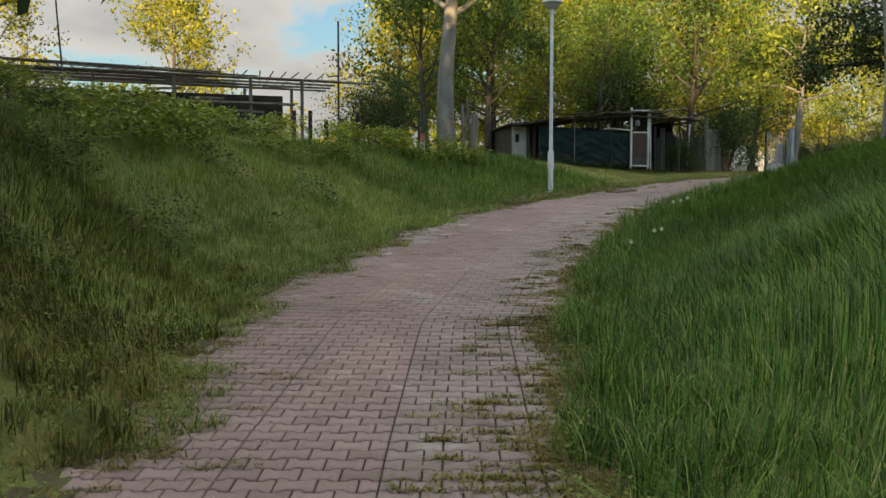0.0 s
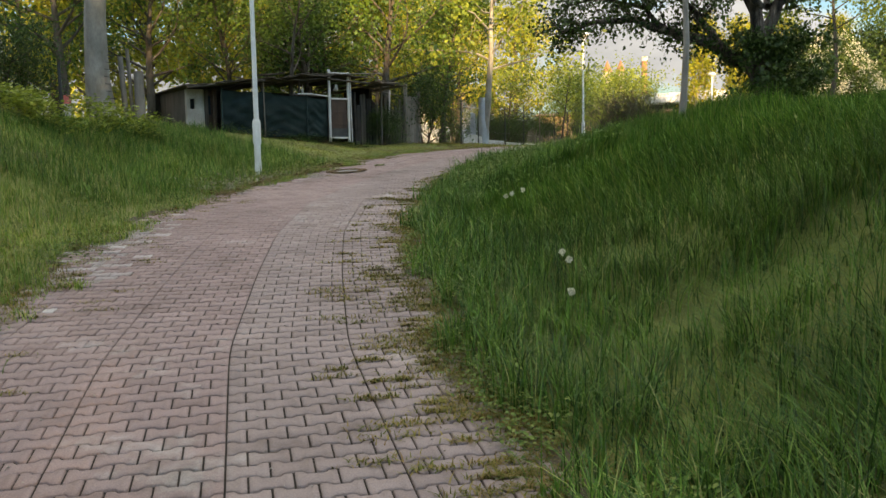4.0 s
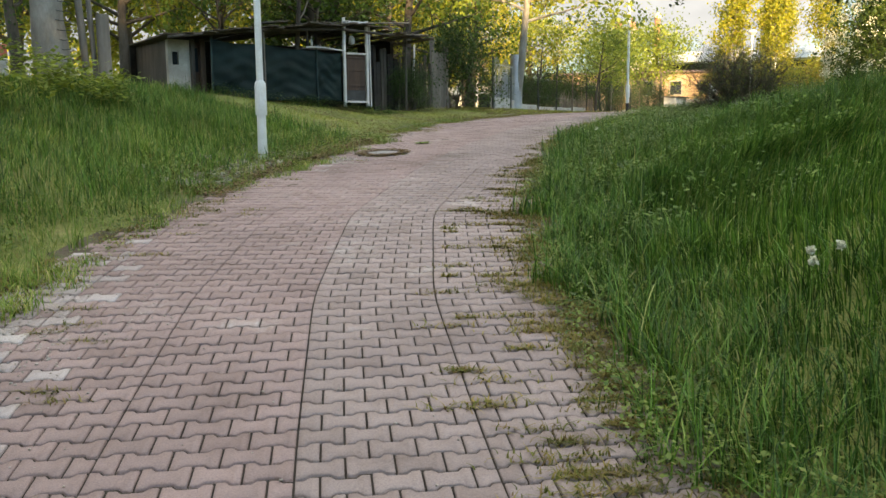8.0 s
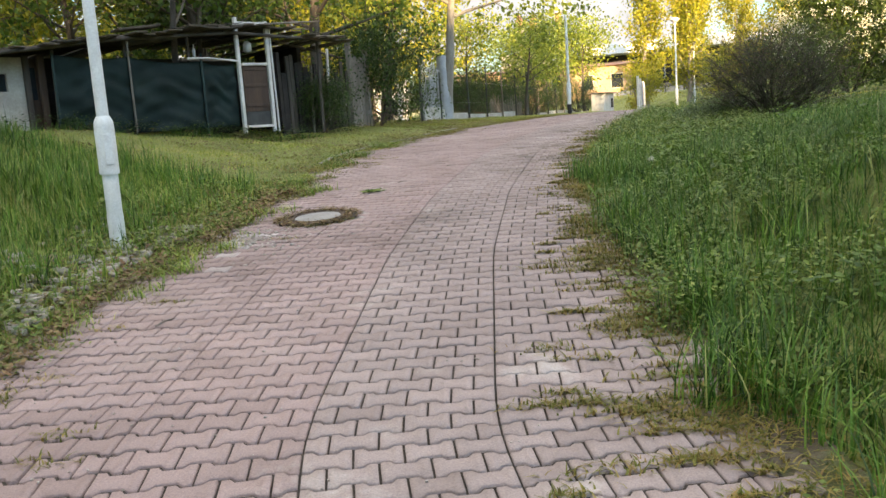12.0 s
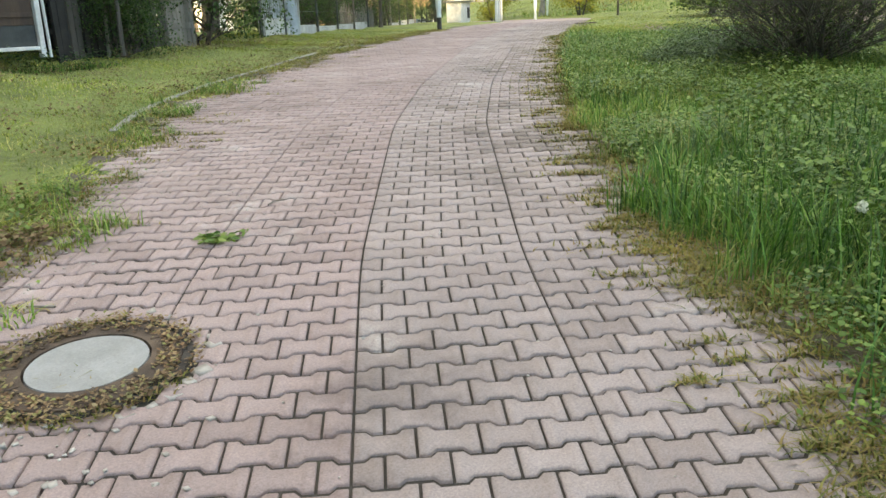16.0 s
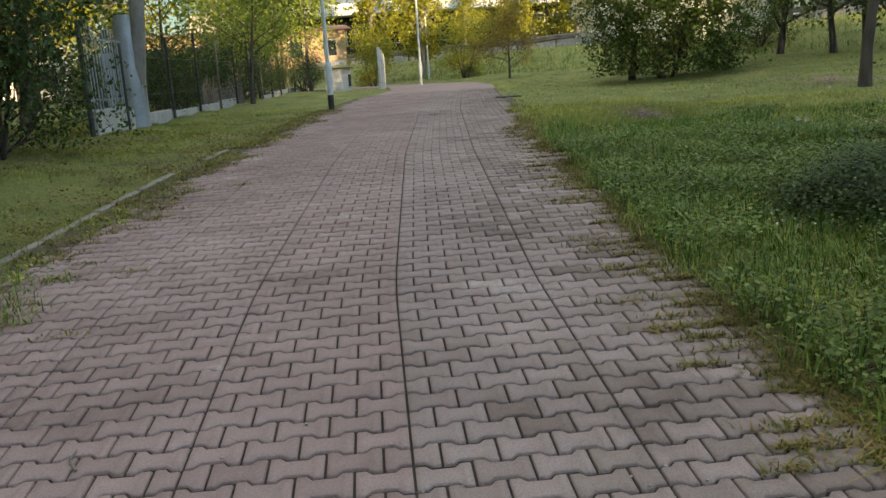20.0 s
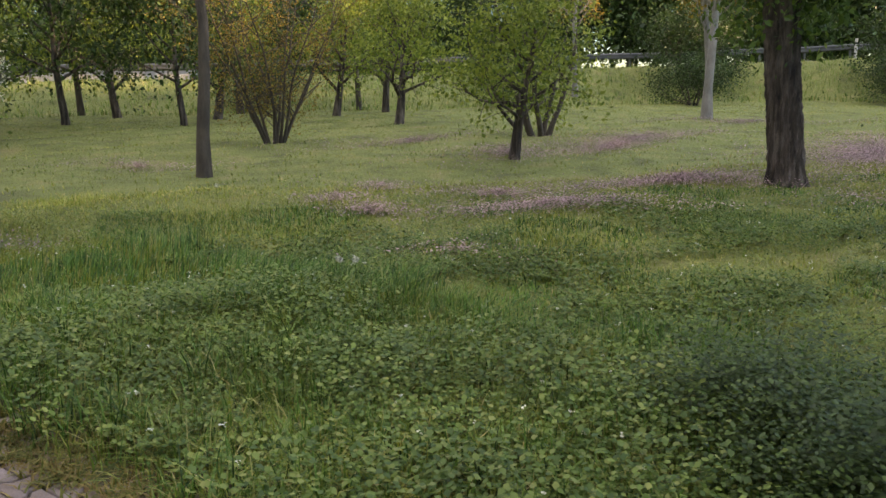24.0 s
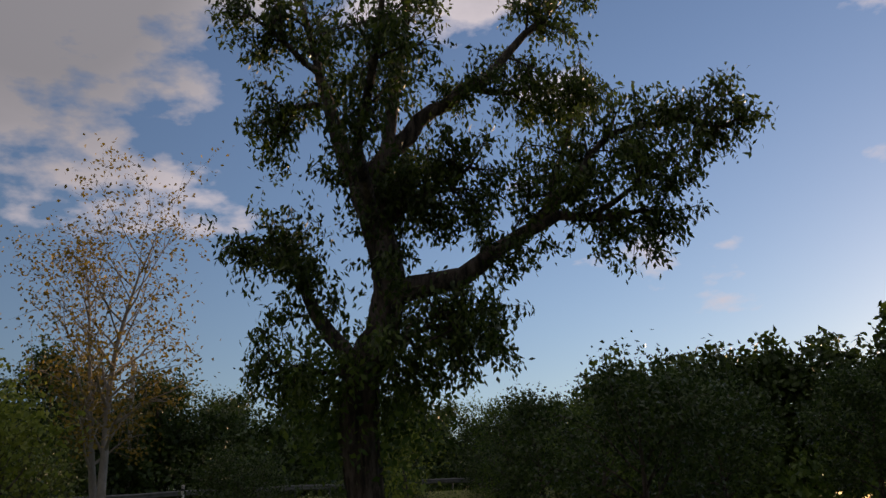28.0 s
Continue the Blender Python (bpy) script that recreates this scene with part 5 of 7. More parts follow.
def flank(name, label, mat, n, s0, s1, d0, d1, side, height, width, segs, seed, power=1.0, bend=0.45, gap=0.0, clump=0.0, rise_in=0.5, bare=0.0):
    """Blades on one side of the path, d0 to d1 from its edge."""
    rng = np.random.default_rng(seed)
    s, d = strew(rng, n, s0, s1, d0, d1, power)
    wob = 0.12 * np.sin(s * 2.3) + 0.1 * np.sin(s * 5.1 + 1) + 0.06 * np.sin(s * 11 + 2)
    wob = wob * np.where((s > 26) & (side < 0), 0.25, 1.0)
    d = np.where((s > 26) & (side < 0), np.maximum(d, -0.04), d)
    w = side * (edge_w(s, side) + d + wob)
    xy = place(s, w)
    if clump:
        k = rng.integers(0, n, n // 14)
        c = xy[k][rng.integers(0, len(k), n)]
        near = rng.uniform(0, 1, n) < clump
        xy = np.where(near[:, None], c + rng.normal(0, 0.05, (n, 2)), xy)
    tn = tuft_noise(xy[:, 0], xy[:, 1], 0.9, seed)
    keep = tn > gap
    if bare:
        # the trodden, littered strip by the lamp
        s1_ = along(xy)[0]
        keep &= (s1_ < 18.6) | (s1_ > 24.6) | (d > bare * (0.7 + 0.6 * tn)) | (rng.uniform(0, 1, n) < 0.12)
    xy, d, tn = xy[keep], d[keep], tn[keep]
    tus = tuft_noise(xy[:, 0], xy[:, 1], 2.9, seed + 0.7)
    h = height * (0.65 + 0.7 * tn) * (0.62 + 0.76 * tus) * (1 - rise_in + rise_in * np.clip((d - d0) / 1.1, 0, 1))
    h = h * (1 - 0.3 * smooth((d - 1.8) / 3))
    s2, w2 = along(xy)
    over = np.abs(w2) < np.where(w2 > 0, edge_w(s2, 1), edge_w(s2, -1)) + 0.35
    z = land(xy[:, 0], xy[:, 1])
    return blades(name, label, mat, xy, h, width, segs, seed, bend, base=np.where(over, np.maximum(z, path_z(s2) + 0.016), z))


flank("tall_grass", "lush tall green grass on the bank beside the path", BLADE_TALL, 98000, 0.5, 25, 0.1, 4.8, -1, 0.43, 0.0085, 4, 41, 1.4, 0.6, clump=0.5, rise_in=0.7)
flank("tall_grass_upper", "tall green grass higher on the bank", BLADE_TALL, 60000, 0, 26, 2.2, 8.5, -1, 0.27, 0.011, 3, 42, 1.0, 0.7, clump=0.35, rise_in=0)
flank("bank_crest_grass", "paler mixed grass along the crest of the bank", BLADE_BANK, 60000, 0, 26, 3.2, 9.5, -1, 0.2, 0.011, 3, 39, 1.0, 0.5, clump=0.35, rise_in=0, gap=0.4)
flank("verge_mixed_grass", "pale mixed grass along the meadow's edge", BLADE_LAWN, 20000, 29, 41, 0.0, 2.6, -1, 0.14, 0.009, 2, 75, 1.0, 0.7, clump=0.3)
flank("verge_grass", "mixed grass and weeds along the meadow's edge", BLADE_TALL, 34000, 23.5, 36, 0.05, 3.0, -1, 0.19, 0.008, 3, 43, 1.0, 0.5, clump=0.4)
flank("bank_grass", "mixed green and straw-coloured grass on the bank", BLADE_BANK, 44000, 7, 24, 0.15, 4.2, 1, 0.26, 0.009, 3, 44, 1.0, 0.6, clump=0.4, bare=0.65)
flank("bank_grass_upper", "rough grass and weeds on top of the bank", BLADE_BANK, 30000, 6, 26, 4.0, 10.5, 1, 0.36, 0.016, 3, 45, 1.0, 0.55, clump=0.5, rise_in=0)
flank("bank_shade_grass", "old olive-green grass low on the bank, toned darker for shade", BLADE_OLIVE_SHADE, 46000, -2, 9.5, 0.15, 8.0, 1, 0.32, 0.012, 3, 38, 1.0, 0.6, clump=0.5)
flank("verge_pale_grass", "fine yellow-green grass and weeds along the path", BLADE_BANK, 44000, 22, 35, 0.0, 2.8, -1, 0.16, 0.007, 3, 30, 1.0, 0.8, clump=0.5, gap=0.35)
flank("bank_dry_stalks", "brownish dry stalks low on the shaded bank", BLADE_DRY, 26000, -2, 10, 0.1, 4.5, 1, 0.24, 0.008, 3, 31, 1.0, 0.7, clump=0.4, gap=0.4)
flank("bank_lush_grass", "taller fresh green grass round the lamp", BLADE_TALL, 22000, 17, 25, 0.5, 4.5, 1, 0.34, 0.009, 3, 46, 1.0, 0.5, clump=0.5, bare=0.8)
flank("edge_tufts", "tufts of grass hanging over the paving's edge", BLADE_BANK, 15000, 3, 30, -0.3, 0.35, 1, 0.12, 0.008, 3, 36, 1.0, 1.0, gap=0.5, clump=0.85, rise_in=0.2)
flank("lawn", "short trodden lawn of green and straw blades", BLADE_LAWN, 90000, 24, 46, 0.05, 6.5, 1, 0.07, 0.017, 2, 47, 1.0, 1.5, rise_in=0.2)
flank("edge_weeds", "low dry weeds creeping over the paving's edge", BLADE_DRY, 90000, 1, 40, -0.22, 0.6, -1, 0.06, 0.009, 2, 48, 1.0, 1.6, gap=0.3, clump=0.7, rise_in=0.3)
flank("edge_weeds_far_side", "low dry weeds creeping over the paving's edge", BLADE_DRY, 56000, 2, 44, -0.18, 0.8, 1, 0.065, 0.009, 2, 49, 1.0, 1.6, gap=0.3, clump=0.7, rise_in=0.3)


def field(rng, n, x0, x1, y0, y1):
    xy = np.c_[rng.uniform(x0, x1, n), rng.uniform(y0, y1, n)]
    s, w = along(xy)
    return xy[(-w > edge_w(s, -1) + 0.1)]


rng = np.random.default_rng(50)
near = field(rng, 170000, 10.5, 21.5, 16.5, 31.0)
blades("meadow_grass", "short mixed meadow grass", BLADE_LAWN, near, 0.075 + 0.09 * np.clip(tuft_noise(near[:, 0], near[:, 1], 0.7, 1.0) - 0.45, 0, 1) * 2, 0.008, 2, 51, 1.0)
lush = field(rng, 80000, 11.5, 20.0, 17.5, 27.5)
tn = tuft_noise(lush[:, 0], lush[:, 1], 0.55, 2.2)
lush = lush[tn > 0.47]
blades("meadow_tufts", "fresh green tufts of longer grass in the meadow", BLADE_TALL, lush, 0.09 + 0.05 * tuft_noise(lush[:, 0], lush[:, 1], 3.5, 1.0), 0.01, 2, 52, 1.2)
wide = field(rng, 130000, 14, 52, -14, 44)
dry = field(rng, 26000, 11, 40, 8, 38)
dry = dry[tuft_noise(dry[:, 0], dry[:, 1], 0.35, 5.0) > 0.52]
blades("meadow_straw", "dry straw-coloured patches in the meadow", BLADE_BANK, dry, 0.09, 0.02, 1, 76, 0.7)
blades("meadow_grass_far", "short yellowish green meadow grass", BLADE_LAWN, wide, 0.075, 0.03, 1, 53, 1.0)
bankxy = np.c_[rng.uniform(30, 54, 44000), rng.uniform(-45, 58, 44000)]
fx = 46 - 0.5 * np.clip(5 - bankxy[:, 1], 0, 60)
bankxy = bankxy[(bankxy[:, 0] > fx - 1) & (bankxy[:, 0] < fx + 6.8)]
blades("road_bank_grass", "long rough grass on the road bank", BLADE_BANK, bankxy, 0.36, 0.035, 2, 54, 0.6)
outer = np.c_[rng.uniform(-30, 14, 30000), rng.uniform(-16, 42, 30000)]
s_, w_ = along(outer)
outer = outer[(w_ > edge_w(s_, 1) + 6) | (-w_ > edge_w(s_, -1) + 7)]
blades("rough_grass_far", "rough grass away from the path", BLADE_BANK, outer, 0.36, 0.035, 2, 55, 0.5)


def sprigs(name, label, material, xy, size, seed, lift, petals=3, category="plant", spread=0.03, base=None):
    """Small clusters of leaves or petals facing up, at points."""
    rng = np.random.default_rng(seed)
    n = len(xy)
    z = (land(xy[:, 0], xy[:, 1]) if base is None else base) + lift * rng.uniform(0.4, 1.1, n)
    c = np.c_[xy, z]
    vs = []
    for k in range(petals):
        a = rng.uniform(0, 2 * np.pi, n) if petals > 3 else rng.uniform(0, 0.4, n) + 2 * np.pi * k / petals
        d = np.c_[np.cos(a), np.sin(a), rng.uniform(-0.1, 0.7, n)]
        sd = np.c_[-np.sin(a), np.cos(a), rng.uniform(-0.3, 0.3, n)]
        q = c + (rng.normal(0, spread, (n, 3)) if petals > 3 else 0)
        ln = size * rng.uniform(0.6, 1.2, (n, 1))
        vs.append(np.stack([q, q + d * ln * 0.6 + sd * ln * 0.45, q + d * ln, q + d * ln * 0.6 - sd * ln * 0.45], 1))
    v = np.concatenate(vs).reshape(-1, 3)
    ob = new(name, mesh_from(name, v, np.arange(len(v)).reshape(-1, 4), material))
    return tagged(ob, label, category, kind="stuff")


clo = field(rng, 52000, 10.5, 20.0, 17.5, 29.5)
tn = tuft_noise(clo[:, 0], clo[:, 1], 0.6, 4.0)
sprigs("clover", "patches of round-leaved clover", CLOVER, clo[tn > 0.53], 0.02, 60, 0.085)
clo = field(rng, 46000, 12.4, 17.6, 20.5, 27.2)
tn = tuft_noise(clo[:, 0], clo[:, 1], 0.9, 7.0)
sprigs("clover_near", "dense leafy clover and low weeds in the meadow", CLOVER, clo[tn > 0.53], 0.02, 59, 0.085)
ivy = field(rng, 26000, 12.0, 18.5, 19.5, 27.5)
ivy = ivy[tuft_noise(ivy[:, 0], ivy[:, 1], 0.8, 9.0) > 0.54]
sprigs("ground_ivy", "broad-leaved low weeds spreading through the meadow", CLOVER, ivy, 0.03, 57, 0.075, 3)
# pink flowers in drifts
def drift(rng, cx, cy, rx, ry, turn, n):
    n = int(n * 1.5)
    a, r = rng.uniform(0, 2 * np.pi, n), np.abs(rng.normal(0, 0.8, n))
    x, y = rx * r * np.cos(a), ry * r * np.sin(a)
    t = radians(turn)
    return np.c_[cx + x * math.cos(t) - y * math.sin(t), cy + x * math.sin(t) + y * math.cos(t)]


drifts = [(18.75, 22.9, 1.25, 0.42, 75, 1700), (20.3, 20.4, 1.7, 0.5, 80, 2400), (22.6, 15.0, 3.4, 1.2, 130, 7500), (19.4, 14.0, 2.8, 1.1, 20, 6500), (16.9, 18.5, 1.4, 0.55, 25, 2000), (26.0, 18.5, 2.2, 0.7, 130, 1400), (24.7, 21.2, 1.6, 0.8, 130, 900),
          (19.2, 24.75, 0.4, 0.22, 60, 240), (21.4, 24.2, 0.5, 0.3, 60, 220), (16.85, 24.5, 0.5, 0.2, 60, 120), (18.6, 28.45, 0.8, 0.3, 60, 360), (20.3, 24.95, 0.45, 0.22, 60, 220), (20.15, 23.0, 0.8, 0.3, 80, 500), (27, 17.5, 3.5, 1.0, 120, 1800),
          (29, 22, 3.0, 1.0, 120, 1000), (25.5, 27.5, 1.5, 0.6, 70, 400), (31, 12, 3.0, 1.0, 60, 1000)]
pk = np.concatenate([drift(rng, *d[:5], d[5]) for d in drifts])
sprigs("pink_flowers", "drifts of low pink dead-nettle in the meadow", PINK, pk, 0.024, 61, 0.075, 4, "flower", 0.03)
dz = field(rng, 420, 11, 18, 20, 29)
sprigs("daisies", "small white daisies scattered in the grass", PETAL, dz, 0.014, 62, 0.12, 5, "flower", 0.004)
r_ = np.random.default_rng(58)
ls, ld = strew(r_, 2400, 18.8, 24.2, -0.1, 1.1, 1.5)
lxy = place(ls, edge_w(ls, 1) + ld)
sprigs("leaf_litter", "dry brown leaves and stalks lying on bare soil", LITTER, lxy, 0.035, 58, 0.03, 4, "leaf litter", 0.03, base=np.maximum(land(lxy[:, 0], lxy[:, 1]), path_z(ls)))
ls, ld = strew(r_, 9000, 24.5, 38, 0.25, 5.0)
lxy = place(ls, edge_w(ls, 1) + ld)
lxy = lxy[tuft_noise(lxy[:, 0], lxy[:, 1], 1.3, 3.0) > 0.56]
sprigs("lawn_litter", "worn brown patches of dead grass in the lawn", LITTER, lxy, 0.03, 55, 0.05, 4, "dead grass", 0.04)
# leafy weeds
def weeds(name, label, n, s0, s1, d0, d1, side, size, lift, seed, mat=CLOVER, gap=0.45):
    r = np.random.default_rng(seed)
    s, d = strew(r, n, s0, s1, d0, d1)
    xy = place(s, side * (edge_w(s, side) + d))
    keep = tuft_noise(xy[:, 0], xy[:, 1], 0.8, seed) > gap
    xy, s, d = xy[keep], s[keep], d[keep]
    z = land(xy[:, 0], xy[:, 1])
    return sprigs(name, label, mat, xy, size, seed, lift, 5, "plant", 0.05, base=np.where(d < 0.4, np.maximum(z, path_z(s)), z))


weeds("bank_nettles", "leafy nettles and brambles along the top of the bank", 9000, 4, 22, 3.0, 6.5, 1, 0.085, 0.55, 63, LEAF_LIGHT, 0.5)
weeds("verge_weeds", "broad-leaved weeds along the path's edge", 17000, 19, 34, 0.0, 2.2, -1, 0.028, 0.16, 64, CLOVER, 0.42)
weeds("path_edge_weeds", "low leafy weeds creeping onto the paving", 7000, 2, 22, -0.12, 0.55, -1, 0.026, 0.06, 56, CLOVER, 0.4)
weeds("littered_strip_weeds", "scattered leafy weeds on the littered soil", 900, 18.8, 24.4, 0.0, 1.3, 1, 0.04, 0.1, 57, CLOVER, 0.52)
weeds("broad_leaf_weeds", "broad dock and nettle leaves among the tall grass", 2200, 16, 26, 0.5, 3.0, -1, 0.045, 0.26, 52, LEAF_GREEN, 0.52)
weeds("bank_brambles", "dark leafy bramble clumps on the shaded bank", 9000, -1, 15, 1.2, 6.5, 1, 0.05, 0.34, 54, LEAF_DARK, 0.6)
weeds("far_edge_weeds", "low leafy weeds creeping onto the paving", 4200, 3, 30, -0.28, 0.5, 1, 0.024, 0.05, 53, CLOVER, 0.5)
weeds("bank_foot_weeds", "low leafy weeds at the foot of the bank", 5000, 3, 24, 0.0, 1.4, 1, 0.03, 0.08, 65, CLOVER, 0.5)
rn_ = np.random.default_rng(66)
lump = np.c_[rn_.uniform(11.9, 13.6, 26), rn_.uniform(23.2, 24.7, 26)]
lump = lump[(lump[:, 0] - 12.9) ** 2 / 1.0 + (lump[:, 1] - 23.7) ** 2 / 0.7 < 1.0]
pick = rn_.integers(0, len(lump), 9000)
tall_ = rn_.uniform(0.18, 0.5, len(lump))[pick]
off_ = rn_.normal(0, 0.2, (9000, 2))
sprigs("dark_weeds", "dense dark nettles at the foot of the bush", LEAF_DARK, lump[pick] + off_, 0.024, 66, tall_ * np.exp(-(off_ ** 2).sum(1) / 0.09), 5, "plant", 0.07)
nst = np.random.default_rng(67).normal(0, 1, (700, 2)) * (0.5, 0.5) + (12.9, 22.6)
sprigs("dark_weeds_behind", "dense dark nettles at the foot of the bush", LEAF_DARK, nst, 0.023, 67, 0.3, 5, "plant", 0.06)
# tufts growing in the joints
rng = np.random.default_rng(70)
nm = 640
cs = np.floor((3 + 34 * rng.uniform(0, 1, nm) ** 1.25) / 0.14) * 0.14 + 0.07
cw = -edge_w(cs, -1) + rng.uniform(0, 1, nm) ** 2.0 * np.interp(cs, (3, 16, 20, 24), (0.85, 0.85, 0.6, 0.4))
sz = np.repeat(rng.uniform(0.4, 1.9, nm), 60)
pts = np.repeat(np.c_[cs, cw], 60, 0) + np.c_[rng.normal(0, 0.02, nm * 60) * sz, rng.normal(0, 0.075, nm * 60) * sz]
blades("joint_moss", "dry moss and grass growing in the paving joints", BLADE_DRY, place(pts[:, 0], pts[:, 1]), 0.04, 0.009, 2, 71, 1.5, base=path_z(pts[:, 0]) + 0.017)
cs = rng.uniform(3, 34, 120)
cw = edge_w(cs, 1) - rng.uniform(0, 1, 120) ** 1.6 * 0.8
pts = np.repeat(np.c_[cs, cw], 42, 0) + np.c_[rng.normal(0, 0.025, 120 * 42), rng.normal(0, 0.08, 120 * 42)]
blades("joint_moss_far_side", "dry moss and grass growing in the paving joints", BLADE_DRY, place(pts[:, 0], pts[:, 1]), 0.035, 0.008, 2, 72, 1.6, base=path_z(pts[:, 0]) + 0.017)
flank("lawn_straw", "dry straw-coloured patches in the lawn", BLADE_LAWN, 44000, 24, 46, 0.1, 6.5, 1, 0.08, 0.01, 2, 73, 1.0, 0.8, gap=0.4, rise_in=0.2)
flank("bank_straw", "dry straw-coloured grass low on the bank", BLADE_BANK, 26000, 2, 24, 0.3, 4.0, 1, 0.2, 0.008, 2, 74, 1.0, 0.7, gap=0.45, clump=0.4, bare=0.6)


def edge_soil(name, side, s0, s1):
    """Soil and moss washed over the outermost stones."""
    ss, tt = np.arange(s0, s1, 0.07), np.linspace(0, 1, 12)
    S, T = np.meshgrid(ss, tt, indexing="ij")
    e = np.interp(S, EDGE_S, EDGE_L if side > 0 else EDGE_R)
    W = e - 0.14 + 0.46 * T
    n1 = np.sin(S * 4.7 + 3 * side) * np.cos(W * 9 + S) + 0.6 * np.sin(S * 11.3 + W * 7) + 0.5 * np.sin(S * 23 - W * 17)
    Z = path_z(S) - 0.024 + 0.034 * T ** 0.8 + 0.010 * n1 - 0.05 * (T > 0.999)
    xy = place(S.ravel(), side * W.ravel())
    k = (np.arange(len(ss) - 1)[:, None] * 12 + np.arange(11)[None]).ravel()
    ob = new(name, mesh_from(name, np.c_[xy, Z.ravel()], np.c_[k, k + 12, k + 13, k + 1], EDGE_SOIL, True))
    return tagged(ob, "crumbly mossy soil washed over the paving's edge", "soil", kind="stuff")


edge_soil("edge_soil", -1, -1, 45)
edge_soil("edge_soil_far_side", 1, -1, 50)


# ---- trees and bushes in their places ----
put(green, 10.0, 34.3, 0, 0.92)
for x, y, t, z in ((-0.6, 31.2, 90, 0.8), (1.7, 32.3, 40, 0.75), (4.4, 33.6, 200, 0.6), (7.3, 34.2, 130, 0.78), (14.2, 38.6, 300, 0.7)):
    again(green, x, y, t, z)
put(dark, -13.5, 17.5, 100, 0.85)
for x, y, t, z, h in ((7.4, 35.4, 20, 0.62, 1.0), (-11.0, 14.0, 10, 0.55, 1.1), (-6.6, 8.6, 50, 1.25, 1.0)):
    again(dark, x, y, t, z, h)
gate_tree = tree("gate_tree", "tree with a trunk wrapped in grey sheet metal, light crown", 21, 9.5, 3.0, 3.4, 0.17, BARK_PALE, LEAF_LIGHT, 6500, 0.2, "spread", limbs=15, twigs=6, spread=0.35)
put(gate_tree, 15.35, 36.85)
bm = bmesh.new()
tube(bm, [(0, 0, -0.1), (0.02, 0, 1.0), (0.02, 0, 2.0)], [0.25, 0.23, 0.21], 12)
part("sheet_wrap", bm, STEEL, gate_tree, "grey sheet metal wrapped round the trunk")
tall = tree("tall_pale_tree", "tall tree with a thick pale trunk wrapped in wire mesh", 22, 13.0, 3.2, 4.6, 0.31, BARK_PALE, LEAF_GREEN, 8500, 0.22, "round", limbs=20, twigs=6, spread=0.4)
put(tall, 0.15, 27.0)
for z in np.arange(0.15, 1.9, 0.17):
    bm = bmesh.new()
    n_ = 18
    ring = [(0.335 * math.cos(2 * math.pi * k / n_), 0.335 * math.sin(2 * math.pi * k / n_), float(z) + 0.01 * math.sin(k * 2.0)) for k in range(n_ + 1)]
    tube(bm, ring, 0.008, 4, False)
    part("wire_hoop", bm, DARKSTEEL, tall)


def overhanging_tree(x, y):
    rng = np.random.default_rng(23)
    top = thing("overhanging_tree", x, y, float(land(x, y)) - 0.05, "dark ivy-clad tree with long branches reaching over the bank", "tree")
    right, back = Vector((0.745, -0.666, 0)), Vector((0.666, 0.745, 0))
    at = lambda r, u, f=0.0: right * r + back * f + Vector((0, 0, u))
    trunk, wood, ends = bmesh.new(), bmesh.new(), []
    tube(trunk, [at(0.05, -0.15), at(0, 0.2), at(-0.08, 0.7), at(-0.12, 1.2), at(-0.1, 1.6)], [0.3, 0.25, 0.21, 0.19, 0.16], 14)
    limbs = [([at(-0.1, 0.75), at(-0.32, 1.05), at(-0.8, 1.3), at(-1.2, 1.5), at(-1.77, 1.7), at(-2.34, 1.95), at(-3.1, 1.95), at(-3.8, 1.8)], 0.15, 0.02),
             ([at(-0.1, 1.5), at(-0.2, 1.95), at(-0.48, 2.4), at(-0.8, 3.1), at(-1.2, 3.7)], 0.12, 0.025),
             ([at(-0.05, 1.5), at(0.2, 2.1), at(0.25, 2.8), at(0.4, 3.6)], 0.11, 0.025),
             ([at(-0.8, 1.32), at(-1.1, 1.75), at(-1.35, 2.1), at(-1.9, 2.5), at(-2.5, 2.6)], 0.07, 0.02),
             ([at(-1.8, 1.72), at(-2.2, 2.2, 0.3), at(-2.9, 2.45, 0.4), at(-3.7, 2.4, 0.5)], 0.045, 0.015),
             ([at(-0.5, 2.4), at(-1.2, 2.7, -0.5), at(-2.1, 2.9, -0.9), at(-2.9, 2.8, -1.1)], 0.06, 0.015),
             ([at(-0.1, 2.0), at(-0.5, 2.5, -0.9), at(-0.9, 2.7, -1.8), at(-1.4, 2.6, -2.5)], 0.06, 0.015),
             ([at(0.1, 2.0), at(0.7, 2.4, 0.2), at(1.2, 2.6, 0.3)], 0.06, 0.015),
             ([at(0.0, 2.0), at(0.0, 2.6, 1.0), at(-0.4, 3.1, 1.7)], 0.06, 0.015)]
    dress(rng, wood, ends, limbs)
    ivy_at = [at(float(rng.normal(0.15, 0.38)), float(rng.uniform(0.1, 1.6)), float(rng.normal(0, 0.35))) for _ in range(90)]
    part("trunk", trunk, BARK, top)
    part("branchwork", wood, BARK, top)
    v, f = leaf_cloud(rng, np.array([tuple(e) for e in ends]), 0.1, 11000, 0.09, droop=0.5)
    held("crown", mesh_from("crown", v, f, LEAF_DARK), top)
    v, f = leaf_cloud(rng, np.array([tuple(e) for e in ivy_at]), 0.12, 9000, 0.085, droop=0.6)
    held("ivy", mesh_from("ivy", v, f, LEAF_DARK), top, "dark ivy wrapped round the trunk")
    return top


